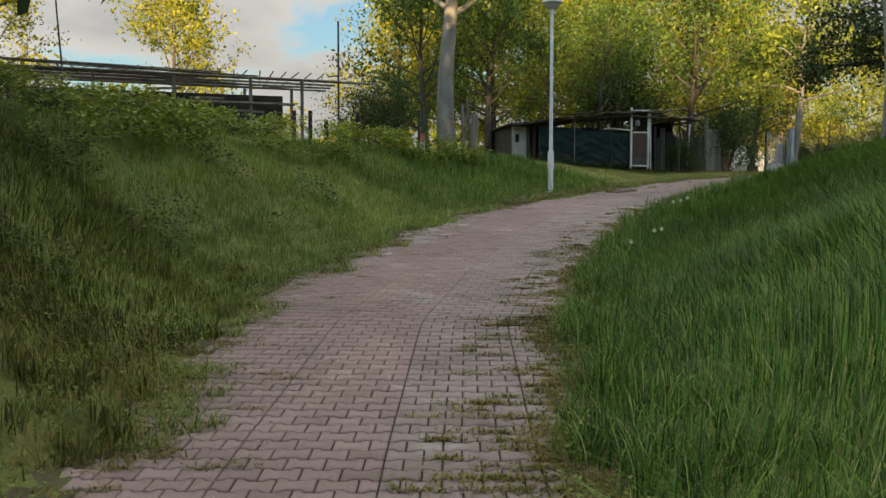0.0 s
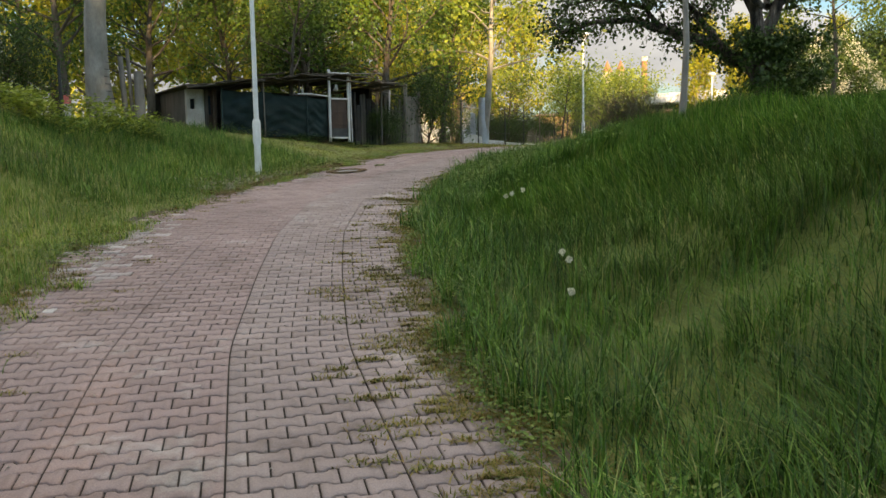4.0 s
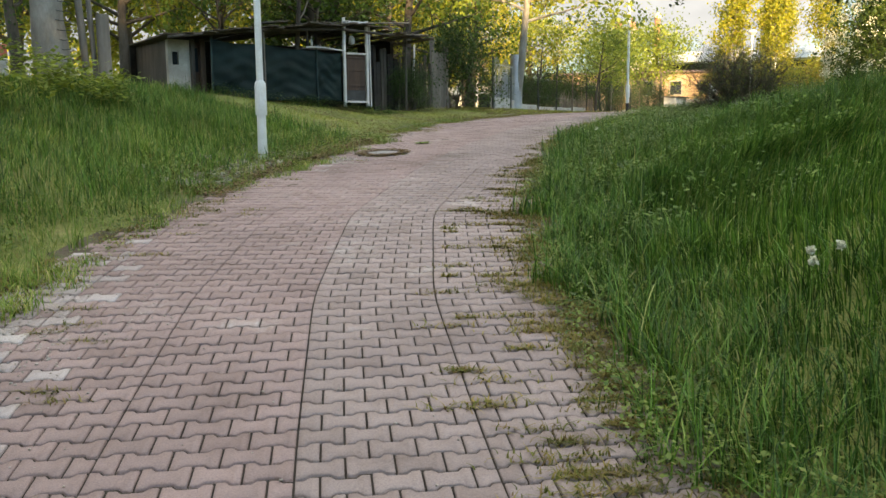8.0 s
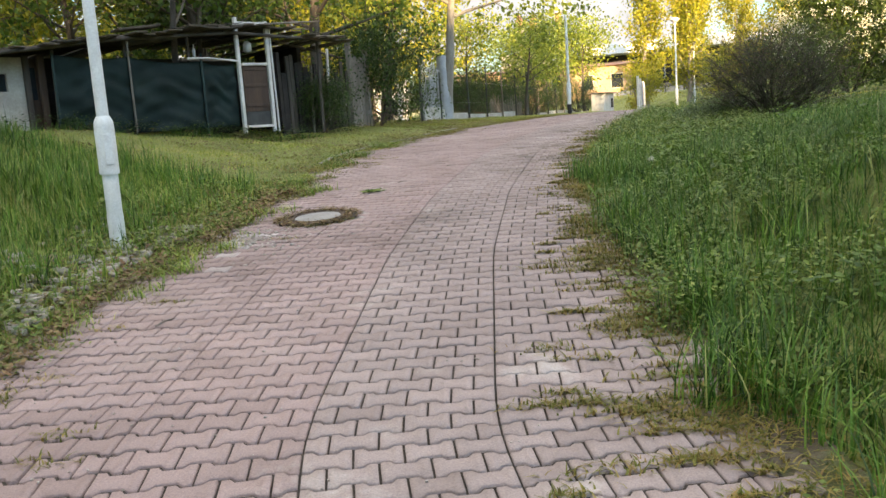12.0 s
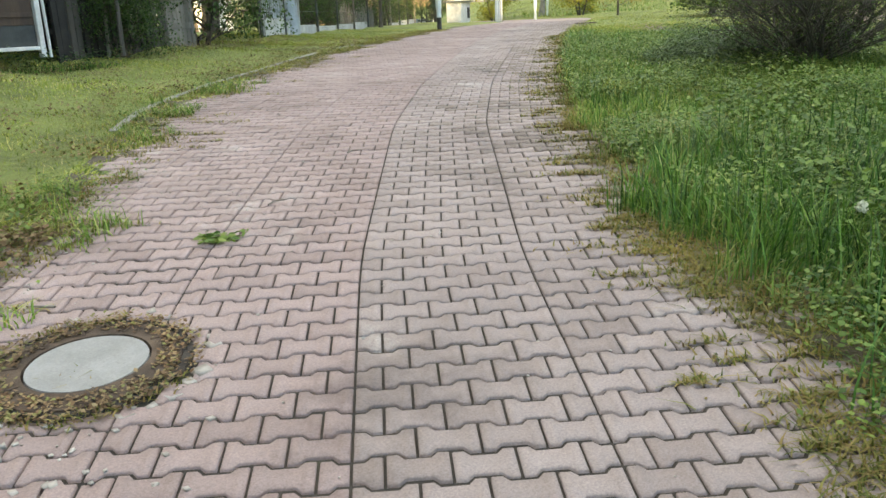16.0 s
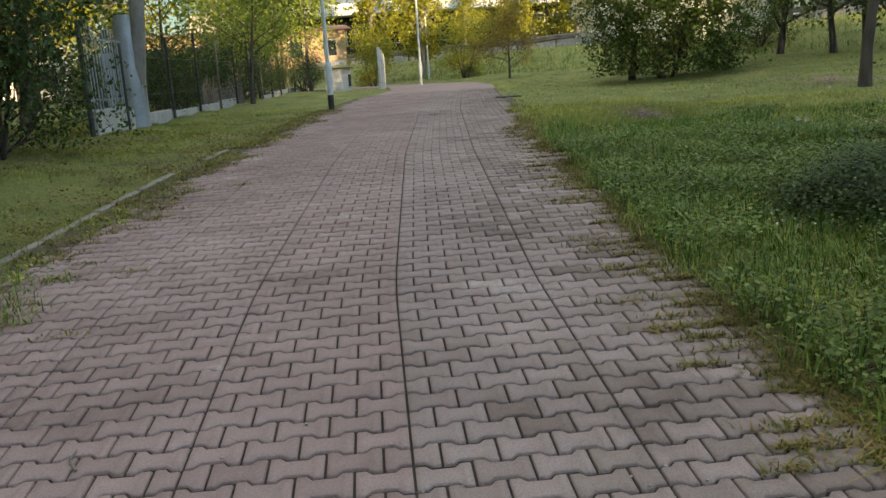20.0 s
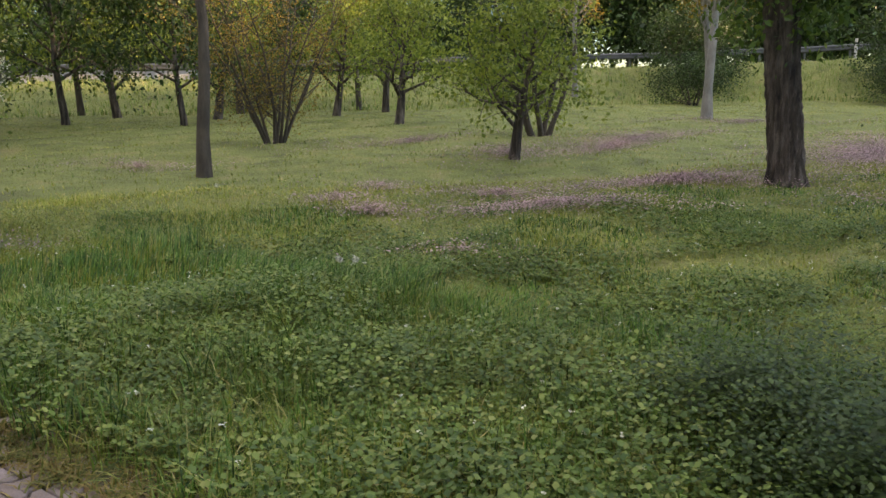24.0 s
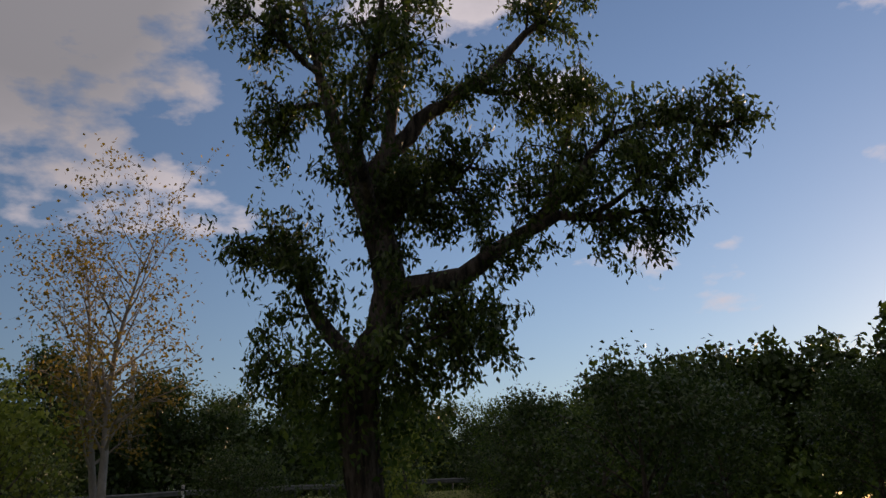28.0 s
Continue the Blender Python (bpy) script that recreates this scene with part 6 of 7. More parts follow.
overhanging_tree(11.2, 16.9)
hut_tree = tree("hut_tree", "forked tree growing up through the hut's roof", 30, 6.0, 2.3, 2.5, 0.13, BARK_BROWN, LEAF_GREEN, 5200, 0.13, "spread", stems=2, limbs=16, twigs=6, spread=0.28)
put(hut_tree, *(HUT @ Vector((3.0, 1.0, 0)))[:2], 30)
rngh = np.random.default_rng(97)
foot_u = rngh.uniform(-1.4, 5.4, 1500)
foot_xy = np.array([tuple((HUT @ Vector((u_, o_, 0)))[:2]) for u_, o_ in zip(foot_u, rngh.uniform(-0.4, -0.16, 1500))])
blades("hut_foot_grass", "long grass left uncut along the foot of the hut", BLADE_TALL, foot_xy, 0.16 + 0.08 * np.sin(foot_u * 3.1), 0.008, 3, 98, 0.6)
sprigs("hut_foot_weeds", "dark leafy weeds along the foot of the hut", LEAF_DARK, foot_xy[:380], 0.045, 99, 0.2, 5, "plant", 0.05)
thin = tree("slender_tree", "slender pale trunk with ivy at its foot", 24, 7.0, 1.6, 3.8, 0.06, BARK_PALE, LEAF_LIGHT, 2600, 0.12, "round", limbs=10, twigs=5, spread=0.25)
put(thin, 8.2, 15.62)
put(yellow, 5.5, 48)
for x, y, t, z in ((7.5, 41.5, 10, 0.62), (2.5, 40.8, 100, 0.66), (-2.5, 40.0, 200, 0.6), (12.6, 42.0, 300, 0.55), (11.5, 47, 30, 0.85), (16.5, 51, 80, 0.95), (22, 54, 120, 0.7), (-1.5, 46, 200, 0.95), (-13.5, 41, 250, 0.66), (-17.5, 33, 10, 0.6), (26, 63, 60, 0.85), (34, 68, 90, 0.9), (20, 60, 170, 0.9), (1, 57, 30, 1.0), (9, 58, 80, 1.0)):
    again(yellow, x, y, t, z)
put(poplar, 44, 57, 0, 0.62)
for x, y, t, z in ((46.5, 55.5, 40, 0.6), (57, 60, 100, 0.6), (60.5, 57.5, 150, 0.6), (63, 54, 15, 0.6), (66, 51, 75, 0.6), (69, 47, 200, 0.6), (55, 63, 250, 0.6), (72, 43, 10, 0.6)):
    again(poplar, x, y, t, z)
twiggy = tree("twiggy_bush", "low arching twiggy bush with small dark leaves beside the meadow", 25, 1.8, 1.25, 0.05, 0.13, BARK_BROWN, LEAF_MID, 21000, 0.024, "spread", stems=15, limbs=200, twigs=9, spread=0.06, category="bush", rise=0.75)
put(twiggy, 12.45, 22.65, 0, 0.94, tall=0.7)
put(bush, 11.45, 33.9, 0, 0.72, tall=1.2)
for x, y, t, z, h, text in ((9.0, 31.8, 30, 0.42, 1.0, ""), (-2.1, 26.8, 90, 0.75, 1.05, "dense dark evergreen bush on the bank"), (16.9, 40.7, 60, 0.55, 0.9, ""), (18.7, 42.4, 120, 0.55, 0.9, ""),
                            (20.9, 44.4, 20, 0.6, 0.9, ""), (23.3, 46.4, 70, 0.6, 0.9, ""), (43, 6, 60, 0.95, 0.75, ""), (39.5, -2, 120, 1.0, 0.7, ""), (45, 14, 200, 0.9, 1.0, ""), (47, 24, 10, 0.9, 0.8, ""), (48, 36, 50, 0.8, 0.7, ""), (36, -6, 300, 1.1, 1.1, "")):
    again(bush, x, y, t, z, h, text)
gold = tree("golden_bush", "sunlit golden-leaved shrub by the path's far end", 26, 3.2, 1.6, 0.4, 0.14, BARK_BROWN, LEAF_YELLOW, 5000, 0.13, "vase", stems=6, limbs=40, twigs=4, spread=0.3, category="shrub")
put(gold, 44.8, 51.0, 0, 0.85)
gold_tree = tree("golden_tree", "small spreading tree with bronze-yellow leaves", 29, 2.9, 1.5, 0.7, 0.07, BARK_BROWN, LEAF_RUST, 4200, 0.1, "spread", limbs=14, twigs=6, spread=0.22)
put(gold_tree, 41.0, 45.6)
again(gold, 40.5, 54, 100, 0.75)
for k, (x, y) in enumerate(((62.5, 60), (65, 56.5), (67.5, 53), (70, 49.5))):
    again(gold, x, y, 80 * k, 1.7 + 0.15 * (k % 2), 1.1, "sunlit golden-leaved shrub before the industrial hall")
small = tree("garden_tree", "small light tree behind the fence", 27, 4.2, 1.6, 1.5, 0.08, BARK_BROWN, LEAF_LIGHT, 2600, 0.13, "round", limbs=12, twigs=5, spread=0.25)
put(small, 22.8, 42.6)
for x, y, t, z in ((18.6, 40.6, 40, 0.9), (26.4, 46.5, 100, 0.8), (29, 50, 160, 1.1), (30.5, 52.5, 70, 1.2), (34.6, 52.6, 50, 1.35), (34.3, 54.2, 20, 1.25), (36.0, 56.5, 220, 1.4)):
    again(small, x, y, t, z)
hedge = tree("garden_shrub", "rambling brown-green shrub growing over the fence", 33, 2.5, 1.3, 0.2, 0.09, BARK_BROWN, LEAF_DARK, 6000, 0.07, "spread", stems=6, limbs=54, twigs=5, spread=0.2, category="shrub", rise=0.5)
put(hedge, 17.0, 39.4, 0, 0.6)
for k, (x, y) in enumerate(((18.4, 40.3), (19.9, 41.9), (21.6, 43.2), (23.0, 44.6), (25.2, 46.3), (27.2, 48.2), (29.4, 49.9), (31.5, 51.3), (33.4, 51.8), (35.5, 53.6))):
    again(hedge, x, y, 67 * k, 0.55 + 0.14 * (k % 3), 0.9 + 0.2 * (k % 2))
# flowering bush
def dome(rng, wood, ends):
    """Leaf places filling a rounded dome down to the ground."""
    for _ in range(1500):
        a, h, r = rng.uniform(0, 2 * math.pi), rng.uniform(0.03, 1.0), rng.uniform(0.55, 1.0)
        w = (1.75 + 0.45 * math.sin(math.pi * h)) * (1.05 - 0.55 * h ** 3) * r
        ends.append(Vector((math.cos(a) * w, math.sin(a) * w, h * 4.3)))


flower = tree("flowering_bush", "large rounded bush covered in white blossom", 28, 4.2, 1.9, 0.2, 0.13, BARK, LEAF_MID, 26000, 0.11, "spread", stems=7, limbs=40, twigs=4, spread=0.16, category="bush", rise=0.35, extra=dome)
put(flower, 30.5, 33.2, 0, 1.08)
rng = np.random.default_rng(31)
a_, h_ = rng.uniform(0, 2 * np.pi, 260), rng.uniform(0.25, 1.0, 260)
tips = np.c_[np.cos(a_) * (1.9 + 0.5 * np.sin(np.pi * h_)), np.sin(a_) * (1.9 + 0.5 * np.sin(np.pi * h_)), h_ * 4.4]
tips[:, :2] *= (1.05 - 0.55 * h_[:, None] ** 3)
v, f = leaf_cloud(rng, tips, 0.09, 6500, 0.075, 0.0)
held("blossom", mesh_from("blossom", v, f, BLOSSOM), flower, "clusters of white blossom")
# orchard rows behind the meadow
random.seed(21)
for x, y, z in ((31.5, 34.8, 1.2), (35.0, 33.0, 1.4), (38.5, 30.5, 1.5), (37, 27.0, 1.3), (41, 26.0, 1.6), (40, 22.0, 1.4), (43.5, 19.5, 1.5), (42.5, 33.5, 1.5), (44, 29.5, 1.6)):
    again(random.choice((orchard, rtree, orchard)), x, y, random.uniform(0, 360), z, 1.15)
for x, y, z in ((44.5, 36.5, 0.62), (46, 31, 0.7), (45.5, 25, 0.75), (46.5, 20, 0.65), (41, 38, 0.55), (38, 34.5, 0.5)):
    again(green, x, y, random.uniform(0, 360), z)
# woods beyond the road and to the south
for k in range(20):
    y = -62 + 5.6 * k
    x = float(road_x(y)) + 10.5 + random.uniform(-1.5, 2.5)
    again(dark, x, y, 47 * k, random.uniform(0.65, 0.9) * (1.3 if -14 < y < 8 else 1.0))
    if y < 34:
        again(dark, x + 5.5, y + 2.5, 31 * k, random.uniform(0.75, 1.05))
for k in range(7):
    again(bush, float(road_x(-45 + 8 * k)) - random.uniform(2.0, 5.5), -45 + 8 * k, 40 * k, random.uniform(0.9, 1.4))
for x, y, z in ((24, -3, 0.6), (20, -6, 0.68), (28, -8, 0.7), (15, -8, 0.7), (9, -9, 0.75), (31, -12, 0.7), (3, -14, 0.9), (-6, -14, 0.95), (-12, -6, 0.8)):
    again(random.choice((dark, green)), x, y, random.uniform(0, 360), z)


def wood_belt(name, label, a, b, n, low, high, count, size, material, thick, seed):
    """A far belt of woodland: crowns of leaves heaped along a line, with an uneven top."""
    rng = np.random.default_rng(seed)
    k = rng.uniform(0, 1, n)
    c = np.c_[a[0] + (b[0] - a[0]) * k, a[1] + (b[1] - a[1]) * k] + rng.normal(0, thick, (n, 2))
    r, h = rng.uniform(1.6, 3.2, n), rng.uniform(low, high, n)
    i = rng.integers(0, n, count)
    d = rng.normal(0, 1, (count, 3))
    d /= np.linalg.norm(d, axis=1)[:, None]
    up = rng.uniform(0, 1, count) ** 0.8
    p = np.c_[c[i] + d[:, :2] * (r[i] * np.sqrt(1.05 - up ** 3))[:, None], h[i] * up + d[:, 2] * 0.4]
    p[:, 2] = np.maximum(p[:, 2], 0.2) + 0.0
    v, f = leaf_cloud(rng, p, 0.25, count, size, 0.2)
    v[:, 2] += np.repeat(land(p[:, 0], p[:, 1]).mean(), len(v))
    ob = new(name, mesh_from(name, v, f, material))
    return tagged(ob, label, "woodland", kind="stuff")


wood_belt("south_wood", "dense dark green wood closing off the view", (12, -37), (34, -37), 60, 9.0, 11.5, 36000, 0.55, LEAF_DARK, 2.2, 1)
# unseen belt, added to keep the low sun off path and hut
wood_belt("south_shade_wood", "tall dense dark green wood added out of view to block the low sun", (-75, -37), (12, -37), 230, 14.0, 15.4, 150000, 0.6, LEAF_DARK, 2.2, 7)
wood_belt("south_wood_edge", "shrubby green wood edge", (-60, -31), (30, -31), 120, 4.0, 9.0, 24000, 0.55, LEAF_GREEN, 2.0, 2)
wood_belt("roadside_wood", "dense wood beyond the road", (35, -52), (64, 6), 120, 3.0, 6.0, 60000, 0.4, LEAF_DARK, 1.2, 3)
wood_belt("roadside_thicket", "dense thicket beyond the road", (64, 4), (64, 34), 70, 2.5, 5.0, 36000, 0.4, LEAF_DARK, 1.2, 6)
wood_belt("north_wood", "distant yellow-green trees", (-60, 62), (40, 92), 90, 3.0, 7.0, 16000, 0.6, LEAF_YELLOW, 3.0, 4)
wood_belt("west_wood", "distant green trees", (-45, -30), (-45, 60), 70, 6.0, 12.0, 9000, 0.9, LEAF_GREEN, 3.0, 5)


# ---- paving ----
sv = np.arange(-14, 95, 0.4)
bw = np.linspace(-1.15, 1.15, 7)
grid = np.array([[place(s, (edge_w(s, 1) + 0.02) * max(0, b) / 1.15 / 1.0 if b > 0 else (edge_w(s, -1) + 0.02) * b / 1.15) for b in bw] for s in sv])
bed_v = np.concatenate([grid.reshape(-1, 2), np.repeat(path_z(sv) - 0.013, len(bw))[:, None]], 1)
q = (np.arange(len(sv) - 1)[:, None] * len(bw) + np.arange(len(bw) - 1)[None]).ravel()
pavement = new("pavement", mesh_from("pavement", bed_v, np.c_[q, q + len(bw), q + len(bw) + 1, q + 1], BED))
tagged(pavement, "footpath of interlocking reddish concrete pavers with sandy joints", "path", kind="structure")

L, PITCH = 0.2, 0.14
PROFILE = [(-0.1, 0.0825), (-0.06, 0.0825), (-0.04, 0.0575), (0.04, 0.0575), (0.06, 0.0825), (0.1, 0.0825)]


def paver_shape(u0, u1):
    """Outline of a stone between u0 and u1: the top ring, then the lower outer ring, and their faces."""
    us = [(u, h) for u, h in PROFILE if u0 < u < u1]
    hs = np.interp([u0, u1], [p[0] for p in PROFILE], [p[1] for p in PROFILE])
    us = [(u0, hs[0])] + us + [(u1, hs[1])]
    n = len(us)
    g, c = 0.0049, 0.0034

    def ring(inset, z):
        return [(min(max(u, u0 + inset), u1 - inset), h - inset - 0.0062, z) for u, h in us] + [(min(max(u, u0 + inset), u1 - inset), -h + inset + 0.0062, z) for u, h in us]
    v = ring(g + c, 0.0) + ring(g, -0.006) + ring(g, -0.032)
    top = [(i, n + i, n + i + 1, i + 1) for i in range(n - 1)]
    loop = list(range(n)) + list(range(2 * n - 1, n - 1, -1))
    side = [(loop[i] + j, loop[(i + 1) % (2 * n)] + j, loop[(i + 1) % (2 * n)] + 2 * n + j, loop[i] + 2 * n + j) for j in (0, 2 * n) for i in range(2 * n)]
    return np.array(v), np.array(top + side)


FULL, LEFT, RIGHT = paver_shape(-0.1, 0.1), paver_shape(0.0, 0.1), paver_shape(-0.1, 0.0)
rng = np.random.default_rng(80)
stones = {"red": [], "grey": [], "grimy": [], "lime": []}


def limed(s, w):
    """How likely a stone is white with lime: washed-out patches near the far edge."""
    return max(m * math.exp(-((s - a) / b) ** 2 - ((w - c) / d) ** 2) for a, b, c, d, m in ((15.3, 1.5, 1.95, 0.45, 1.0), (13.6, 0.7, 1.7, 0.35, 0.8), (21.5, 0.5, 1.5, 0.4, 0.25)))


single = []
for r in range(int((52 + 2) / PITCH)):
    s = -1.0 + r * PITCH
    lo, hi = -edge_w(s, -1) - 0.12, edge_w(s, 1) + 0.1
    for b in range(-3, 4):
        w0 = b * 0.8
        if r % 2 == 0:
            row = [(w0 + 0.1 + 0.2 * k, FULL) for k in range(4)]
        else:
            row = [(w0, LEFT)] + [(w0 + 0.2 + 0.2 * k, FULL) for k in range(3)] + [(w0 + 0.8, RIGHT)]
        for w, shape in row:
            if lo + rng.uniform(-0.1, 0.1) * (1.0 if s < 26 else 0.25) < w < hi + rng.uniform(-0.1, 0.1) and (s - 22.62) ** 2 + (w - 1.01) ** 2 > 0.34 ** 2:
                near = 21.6 < s < 25.6 and (s - 22.62) ** 2 + (w - 1.01) ** 2 > 0.56 ** 2 and -0.85 < w < 1.3 and shape is FULL and len(single) < 300
                (single if near else stones["lime" if rng.uniform(0, 1) < 0.85 * limed(s, w) else "grimy" if s > 25.0 and rng.uniform(0, 1) < 0.8 * min(1.0, max(0.0, (-w - 0.45 + 0.25 * math.sin(s * 1.9)) / 0.8)) else "grey" if b < 0 else "red"]).append((s, w, shape, b))


def bend(v, s, w, tilt, sink):
    q = np.asarray(v)
    ss, ww = s + q[:, 1], w + q[:, 0]
    xy = place(ss, ww)
    return np.c_[xy, path_z(ss) + q[:, 2] + sink + tilt[0] * q[:, 0] + tilt[1] * q[:, 1]]


for tone, mat in (("red", PAVER_RED), ("grey", PAVER_GREY), ("grimy", PAVER_GRIMY), ("lime", PAVER_LIME)):
    vs, fs, base = [], [], 0
    quads = []
    for s, w, (pv, pf), b in stones[tone]:
        vs.append(np.c_[pv, np.full(len(pv), s), np.full(len(pv), w), np.tile(np.r_[rng.normal(0, 0.012, 2), rng.normal(0, 0.0016)], (len(pv), 1))])
        quads.append(pf + base)
        base += len(pv)
    a = np.concatenate(vs)
    ss, ww = a[:, 3] + a[:, 1], a[:, 4] + a[:, 0]
    # stones cut round the manhole
    rr = np.hypot(ss - 22.62, ww - 1.01)
    cut = np.where(rr < 0.385, 0.385 / np.maximum(rr, 0.05), 1.0)
    ss, ww = 22.62 + (ss - 22.62) * cut, 1.01 + (ww - 1.01) * cut
    xyz = np.c_[place(ss, ww), path_z(ss) + a[:, 2] + a[:, 7] + a[:, 5] * a[:, 0] + a[:, 6] * a[:, 1]]
    held("pavers_" + tone, mesh_from("pavers", xyz, np.concatenate(quads), mat), pavement)["kind"] = "stuff"

PIECE = {}
for tone, mat in (("red", PAVER_RED_ONE), ("grey", PAVER_GREY_ONE)):
    PIECE[tone] = mesh_from("paver", FULL[0], FULL[1], mat)
for s, w, shape, b in single:
    ob = new("paver", PIECE["grey" if b < 0 else "red"])
    ob.parent = pavement
    p = place(s, w)
    i = int(np.searchsorted(LINE_S, s))
    ang = math.degrees(math.atan2(LINE_T[i][1], LINE_T[i][0])) - 90
    pitch = math.degrees(math.atan2(float(path_z(s + 0.1) - path_z(s - 0.1)), 0.2))
    ob.matrix_basis = pose(float(p[0]), float(p[1]), float(path_z(s)) + rng.normal(0, 0.0014), 0, 0, ang) @ pose(0, 0, 0, pitch, 0, 0) @ pose(0, 0, 0, rng.normal(0, 0.5), rng.normal(0, 0.5), 0)

# the far end of the path, where single stones no longer show
fs_ = np.arange(52.9, 92, 0.5)
fv_ = np.concatenate([np.c_[place(fs_, np.full(len(fs_), w)), path_z(fs_)] for w in (-1.85, 0.0, 2.1)])
k = np.arange(len(fs_) - 1)
nf = len(fs_)
held("far_paving", mesh_from("far_paving", fv_, np.concatenate([np.c_[k + j * nf, k + 1 + j * nf, k + 1 + (j + 1) * nf, k + (j + 1) * nf] for j in (0, 1)]), PAVER_RED), pavement)["kind"] = "stuff"

# moss round the manhole
rm_ = np.random.default_rng(96)
ma, mr = rm_.uniform(0, 2 * math.pi, 900), rm_.normal(0.385, 0.03, 900)
keep_ = np.sin(2 * ma + 0.6) + 0.7 * np.sin(5 * ma) > 0.1
ms, mw = 22.62 + (mr * np.cos(ma))[keep_], 1.01 + (mr * np.sin(ma))[keep_]
blades("manhole_moss", "dry moss and grass round the manhole's rim", BLADE_DRY, place(ms, mw), 0.03, 0.008, 2, 37, 1.5, base=path_z(ms) + 0.017)

# leaves, soil and small setts round the manhole's ring
ma, mr = rm_.uniform(0, 2 * math.pi, 700), rm_.uniform(0.27, 0.43, 700)
ms, mw = 22.62 + mr * np.cos(ma), 1.01 + mr * np.sin(ma)
sprigs("manhole_litter", "dry leaves and crumbs lying on the manhole's ring", LITTER, place(ms, mw), 0.018, 33, 0.006, 4, "leaf litter", 0.008, base=path_z(ms) + 0.012)
# kerb along the lawn
ks = np.arange(27.0, 36, 1.0)
for s in ks:
    p, p2 = place(s, edge_w(s, 1) + 0.36), place(s + 0.98, edge_w(s + 0.98, 1) + 0.36)
    bm = bmesh.new()
    ln = float(np.linalg.norm(p2 - p))
    box(bm, (0, -0.04, -0.15), (ln, 0.04, 0.02 + rng.uniform(-0.015, 0.01)), 0.008)
    k_ = part("kerbstone", bm, KERB, pavement)
    k_.matrix_basis = pose(float(p[0]), float(p[1]), float(path_z(s)), 0, -math.degrees(math.atan2(float(path_z(s + 1) - path_z(s)), 1.0)), math.degrees(math.atan2(p2[1] - p[1], p2[0] - p[0])))

# rubble by the lamp and grit on the paving
rng = np.random.default_rng(90)


def pebbles(name, label, s, w, size, seed, lift=0.0, on_path=False):
    r = np.random.default_rng(seed)
    cube = np.array([[x, y, z] for x in (-1, 1) for y in (-1, 1) for z in (-1, 1)], float)
    fc = np.array([[0, 1, 3, 2], [4, 6, 7, 5], [0, 4, 5, 1], [2, 3, 7, 6], [0, 2, 6, 4], [1, 5, 7, 3]])
    n = len(s)
    xy = place(s, w)
    z = path_z(s) if on_path else land(xy[:, 0], xy[:, 1])
    v = cube[None] * r.uniform(0.5, 1.0, (n, 8, 1)) * (size * r.uniform(0.4, 1.0, (n, 1, 1)) * r.uniform(0.6, 1.0, (n, 1, 3)))
    v[:, :, 2] *= 0.55
    v = v + np.c_[xy, z + lift][:, None, :]
    ob = new(name, mesh_from(name, v.reshape(-1, 3), (fc[None] + np.arange(n)[:, None, None] * 8).reshape(-1, 4), STONE))
    return tagged(ob, label, "stones", kind="stuff")


n = 260
pebbles("rubble", "pale broken stones in the weeds by the lamp", rng.uniform(19.3, 22.3, n), 2.05 + np.abs(rng.normal(0, 0.45, n)), 0.075, 91, 0.03)
n = 320
fl_a, fl_r = rng.uniform(0, 2 * math.pi, n), np.abs(rng.normal(0, 0.5, n))
pebbles("lime_flakes", "pale flakes of broken stone beside the manhole", 21.75 + 0.9 * fl_r * np.cos(fl_a), 1.35 + 0.9 * fl_r * np.sin(fl_a), 0.022, 93, 0.001, True)
sa_ = np.linspace(-2.6, 0.6, 16)
pebbles("manhole_setts", "small pale setts fitted along the manhole's ring", 22.62 + 0.46 * np.cos(sa_) + rng.normal(0, 0.01, 16), 1.01 + 0.46 * np.sin(sa_) + rng.normal(0, 0.01, 16), 0.045, 97, -0.012, True)
n = 700
pebbles("lime_crumbs", "pale crumbs of lime along the paving's edge", 15.0 + rng.normal(0, 0.6, n), 2.0 - np.abs(rng.normal(0, 0.4, n)), 0.012, 94, 0.001, True)
n = 1500
gs = rng.uniform(3, 34, n)
pebbles("grit", "fine pale grit and flakes lying on the paving", gs, np.where(rng.uniform(0, 1, n) < 0.75, edge_w(gs, 1) - np.abs(rng.normal(0, 0.55, n)), -rng.uniform(-1, 1.2, n)), 0.009, 92, 0.003, True)


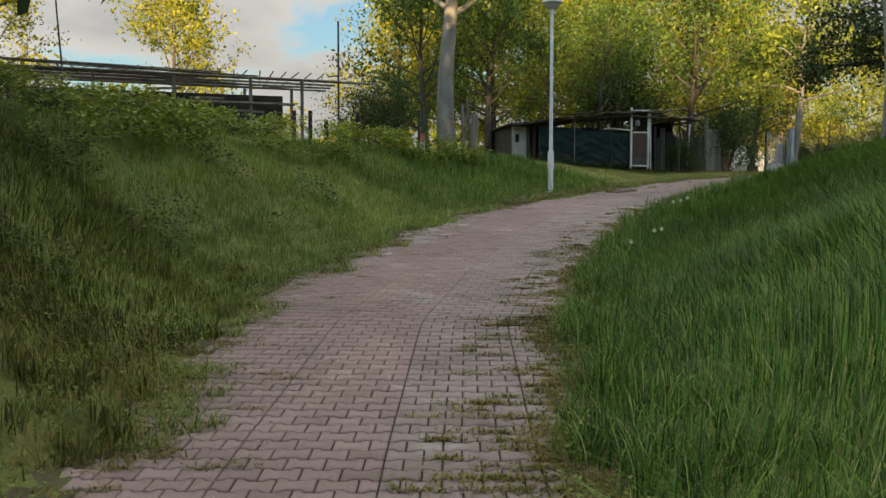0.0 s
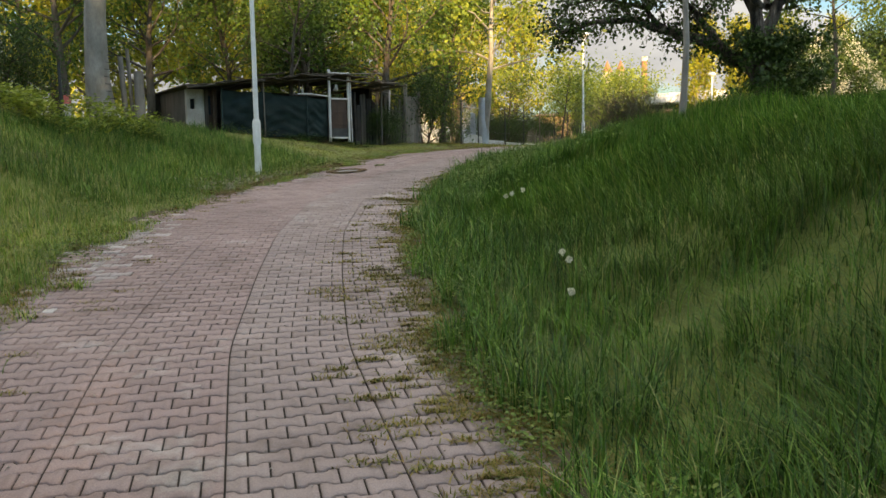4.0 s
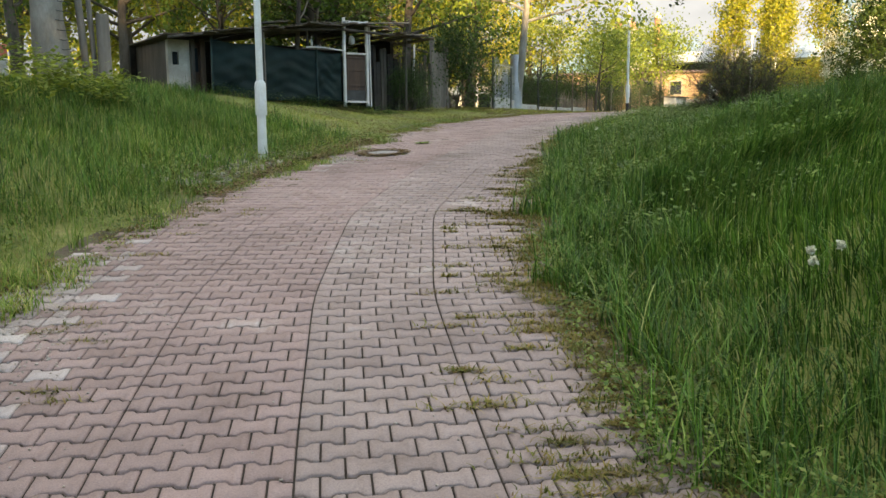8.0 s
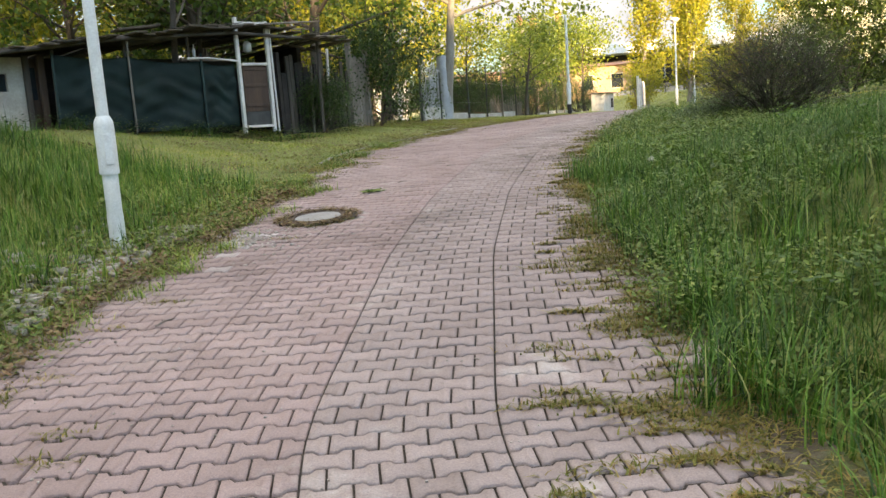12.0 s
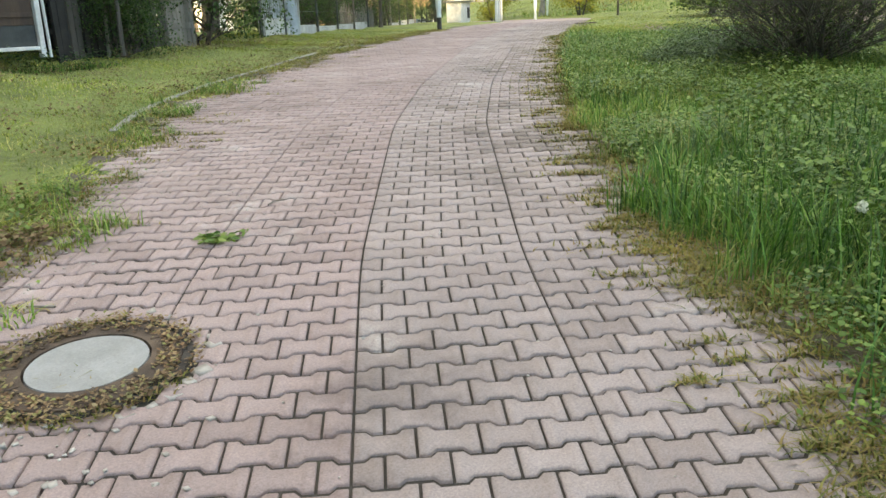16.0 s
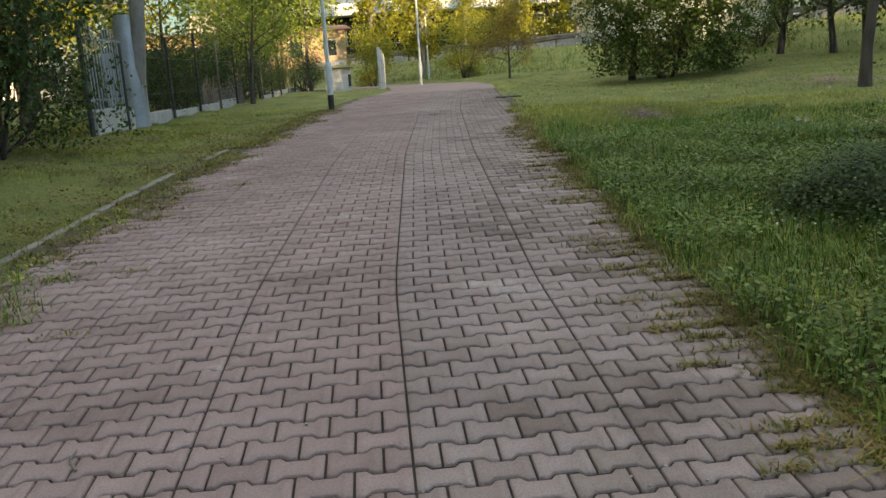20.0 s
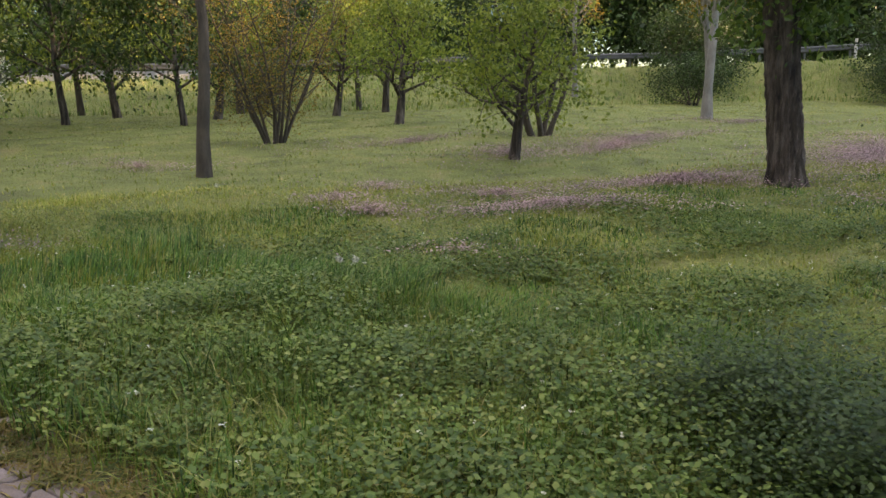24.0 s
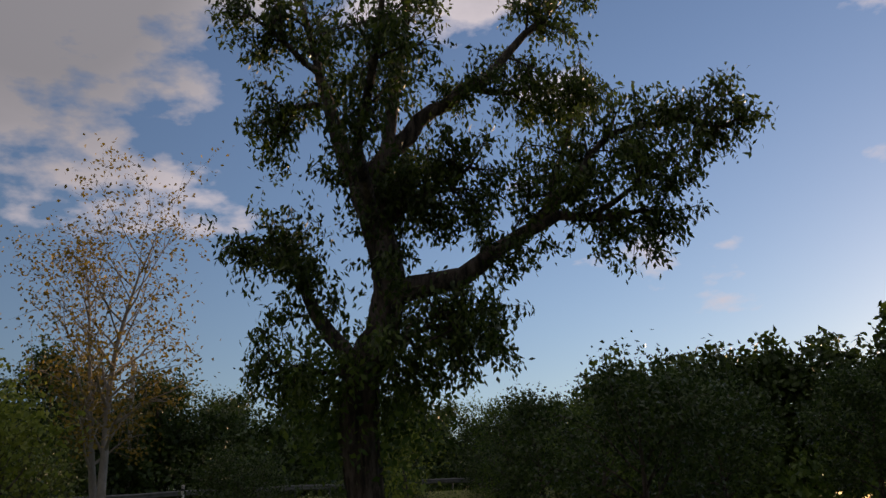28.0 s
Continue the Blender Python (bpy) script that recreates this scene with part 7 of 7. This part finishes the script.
# dandelion clocks and twigs
def clock(x, y, h):
    z = float(land(x, y))
    top = thing("dandelion_clock", x, y, z, "white dandelion seed head on a thin stalk", "flower", "dandelion clocks")
    bm = bmesh.new()
    tube(bm, [(0, 0, -0.02), (0.01, 0, h * 0.5), (0, 0, h)], 0.0025, 5)
    part("stalk", bm, CLOVER, top)
    r = np.random.default_rng(int(x * 100))
    v, f = leaf_cloud(r, np.zeros((1, 3)), 0.006, 220, 0.019)
    v[:, 2] += h
    held("seed_head", mesh_from("seed_head", v, f, PETAL), top)


for s, w, h in ((9.6, -2.0, 0.5), (10.4, -2.3, 0.5), (13.6, -2.5, 0.5), (13.8, -2.6, 0.48), (13.7, -2.7, 0.5), (11.0, -2.4, 0.45), (23.0, -2.2, 0.3)):
    p = place(s, w)
    clock(float(p[0]), float(p[1]), h)
for x, y in ((16.10, 25.56), (16.05, 25.46), (20.5, 26.3)):
    clock(x, y, 0.2)
for s, w, a, ln in ((19.6, 1.2, 40, 0.22), (21.0, 1.9, 100, 0.4), (21.2, 1.75, 70, 0.3), (24.6, 0.6, 20, 0.16), (23.2, 1.4, 130, 0.14), (27.6, 1.2, 60, 0.18), (25.9, 0.25, 10, 0.14)):
    p = place(s, w)
    tw = thing("fallen_twig", float(p[0]), float(p[1]), float(path_z(s)) + 0.006, "thin dry twig lying on the paving", "twig", turn=a)
    bm = bmesh.new()
    tube(bm, [(-ln / 2, 0, 0), (0, 0.02, 0.006), (ln / 2, 0, 0)], [0.006, 0.005, 0.003], 5)
    part("stem", bm, WOOD, tw)
# a pulled weed left on the paving
p = place(23.94, 0.79)
rngw = np.random.default_rng(95)
pw = thing("pulled_weed", float(p[0]), float(p[1]), float(path_z(23.94)) + 0.004, "wilted green weed lying on the paving", "plant")
v, f = leaf_cloud(rngw, np.c_[rngw.normal(0, 0.07, 30), rngw.normal(0, 0.05, 30), np.full(30, 0.012)], 0.012, 70, 0.07, 0.0, 0.8)
v[:, 2] = np.abs(v[:, 2]) * 0.6 + 0.002
held("leaves", mesh_from("leaves", v, f, CLOVER), pw)
bm = bmesh.new()
tube(bm, [(-0.12, 0, 0.004), (0, 0.02, 0.01), (0.13, -0.03, 0.004)], [0.005, 0.004, 0.003], 5)
part("stem", bm, CLOVER, pw)
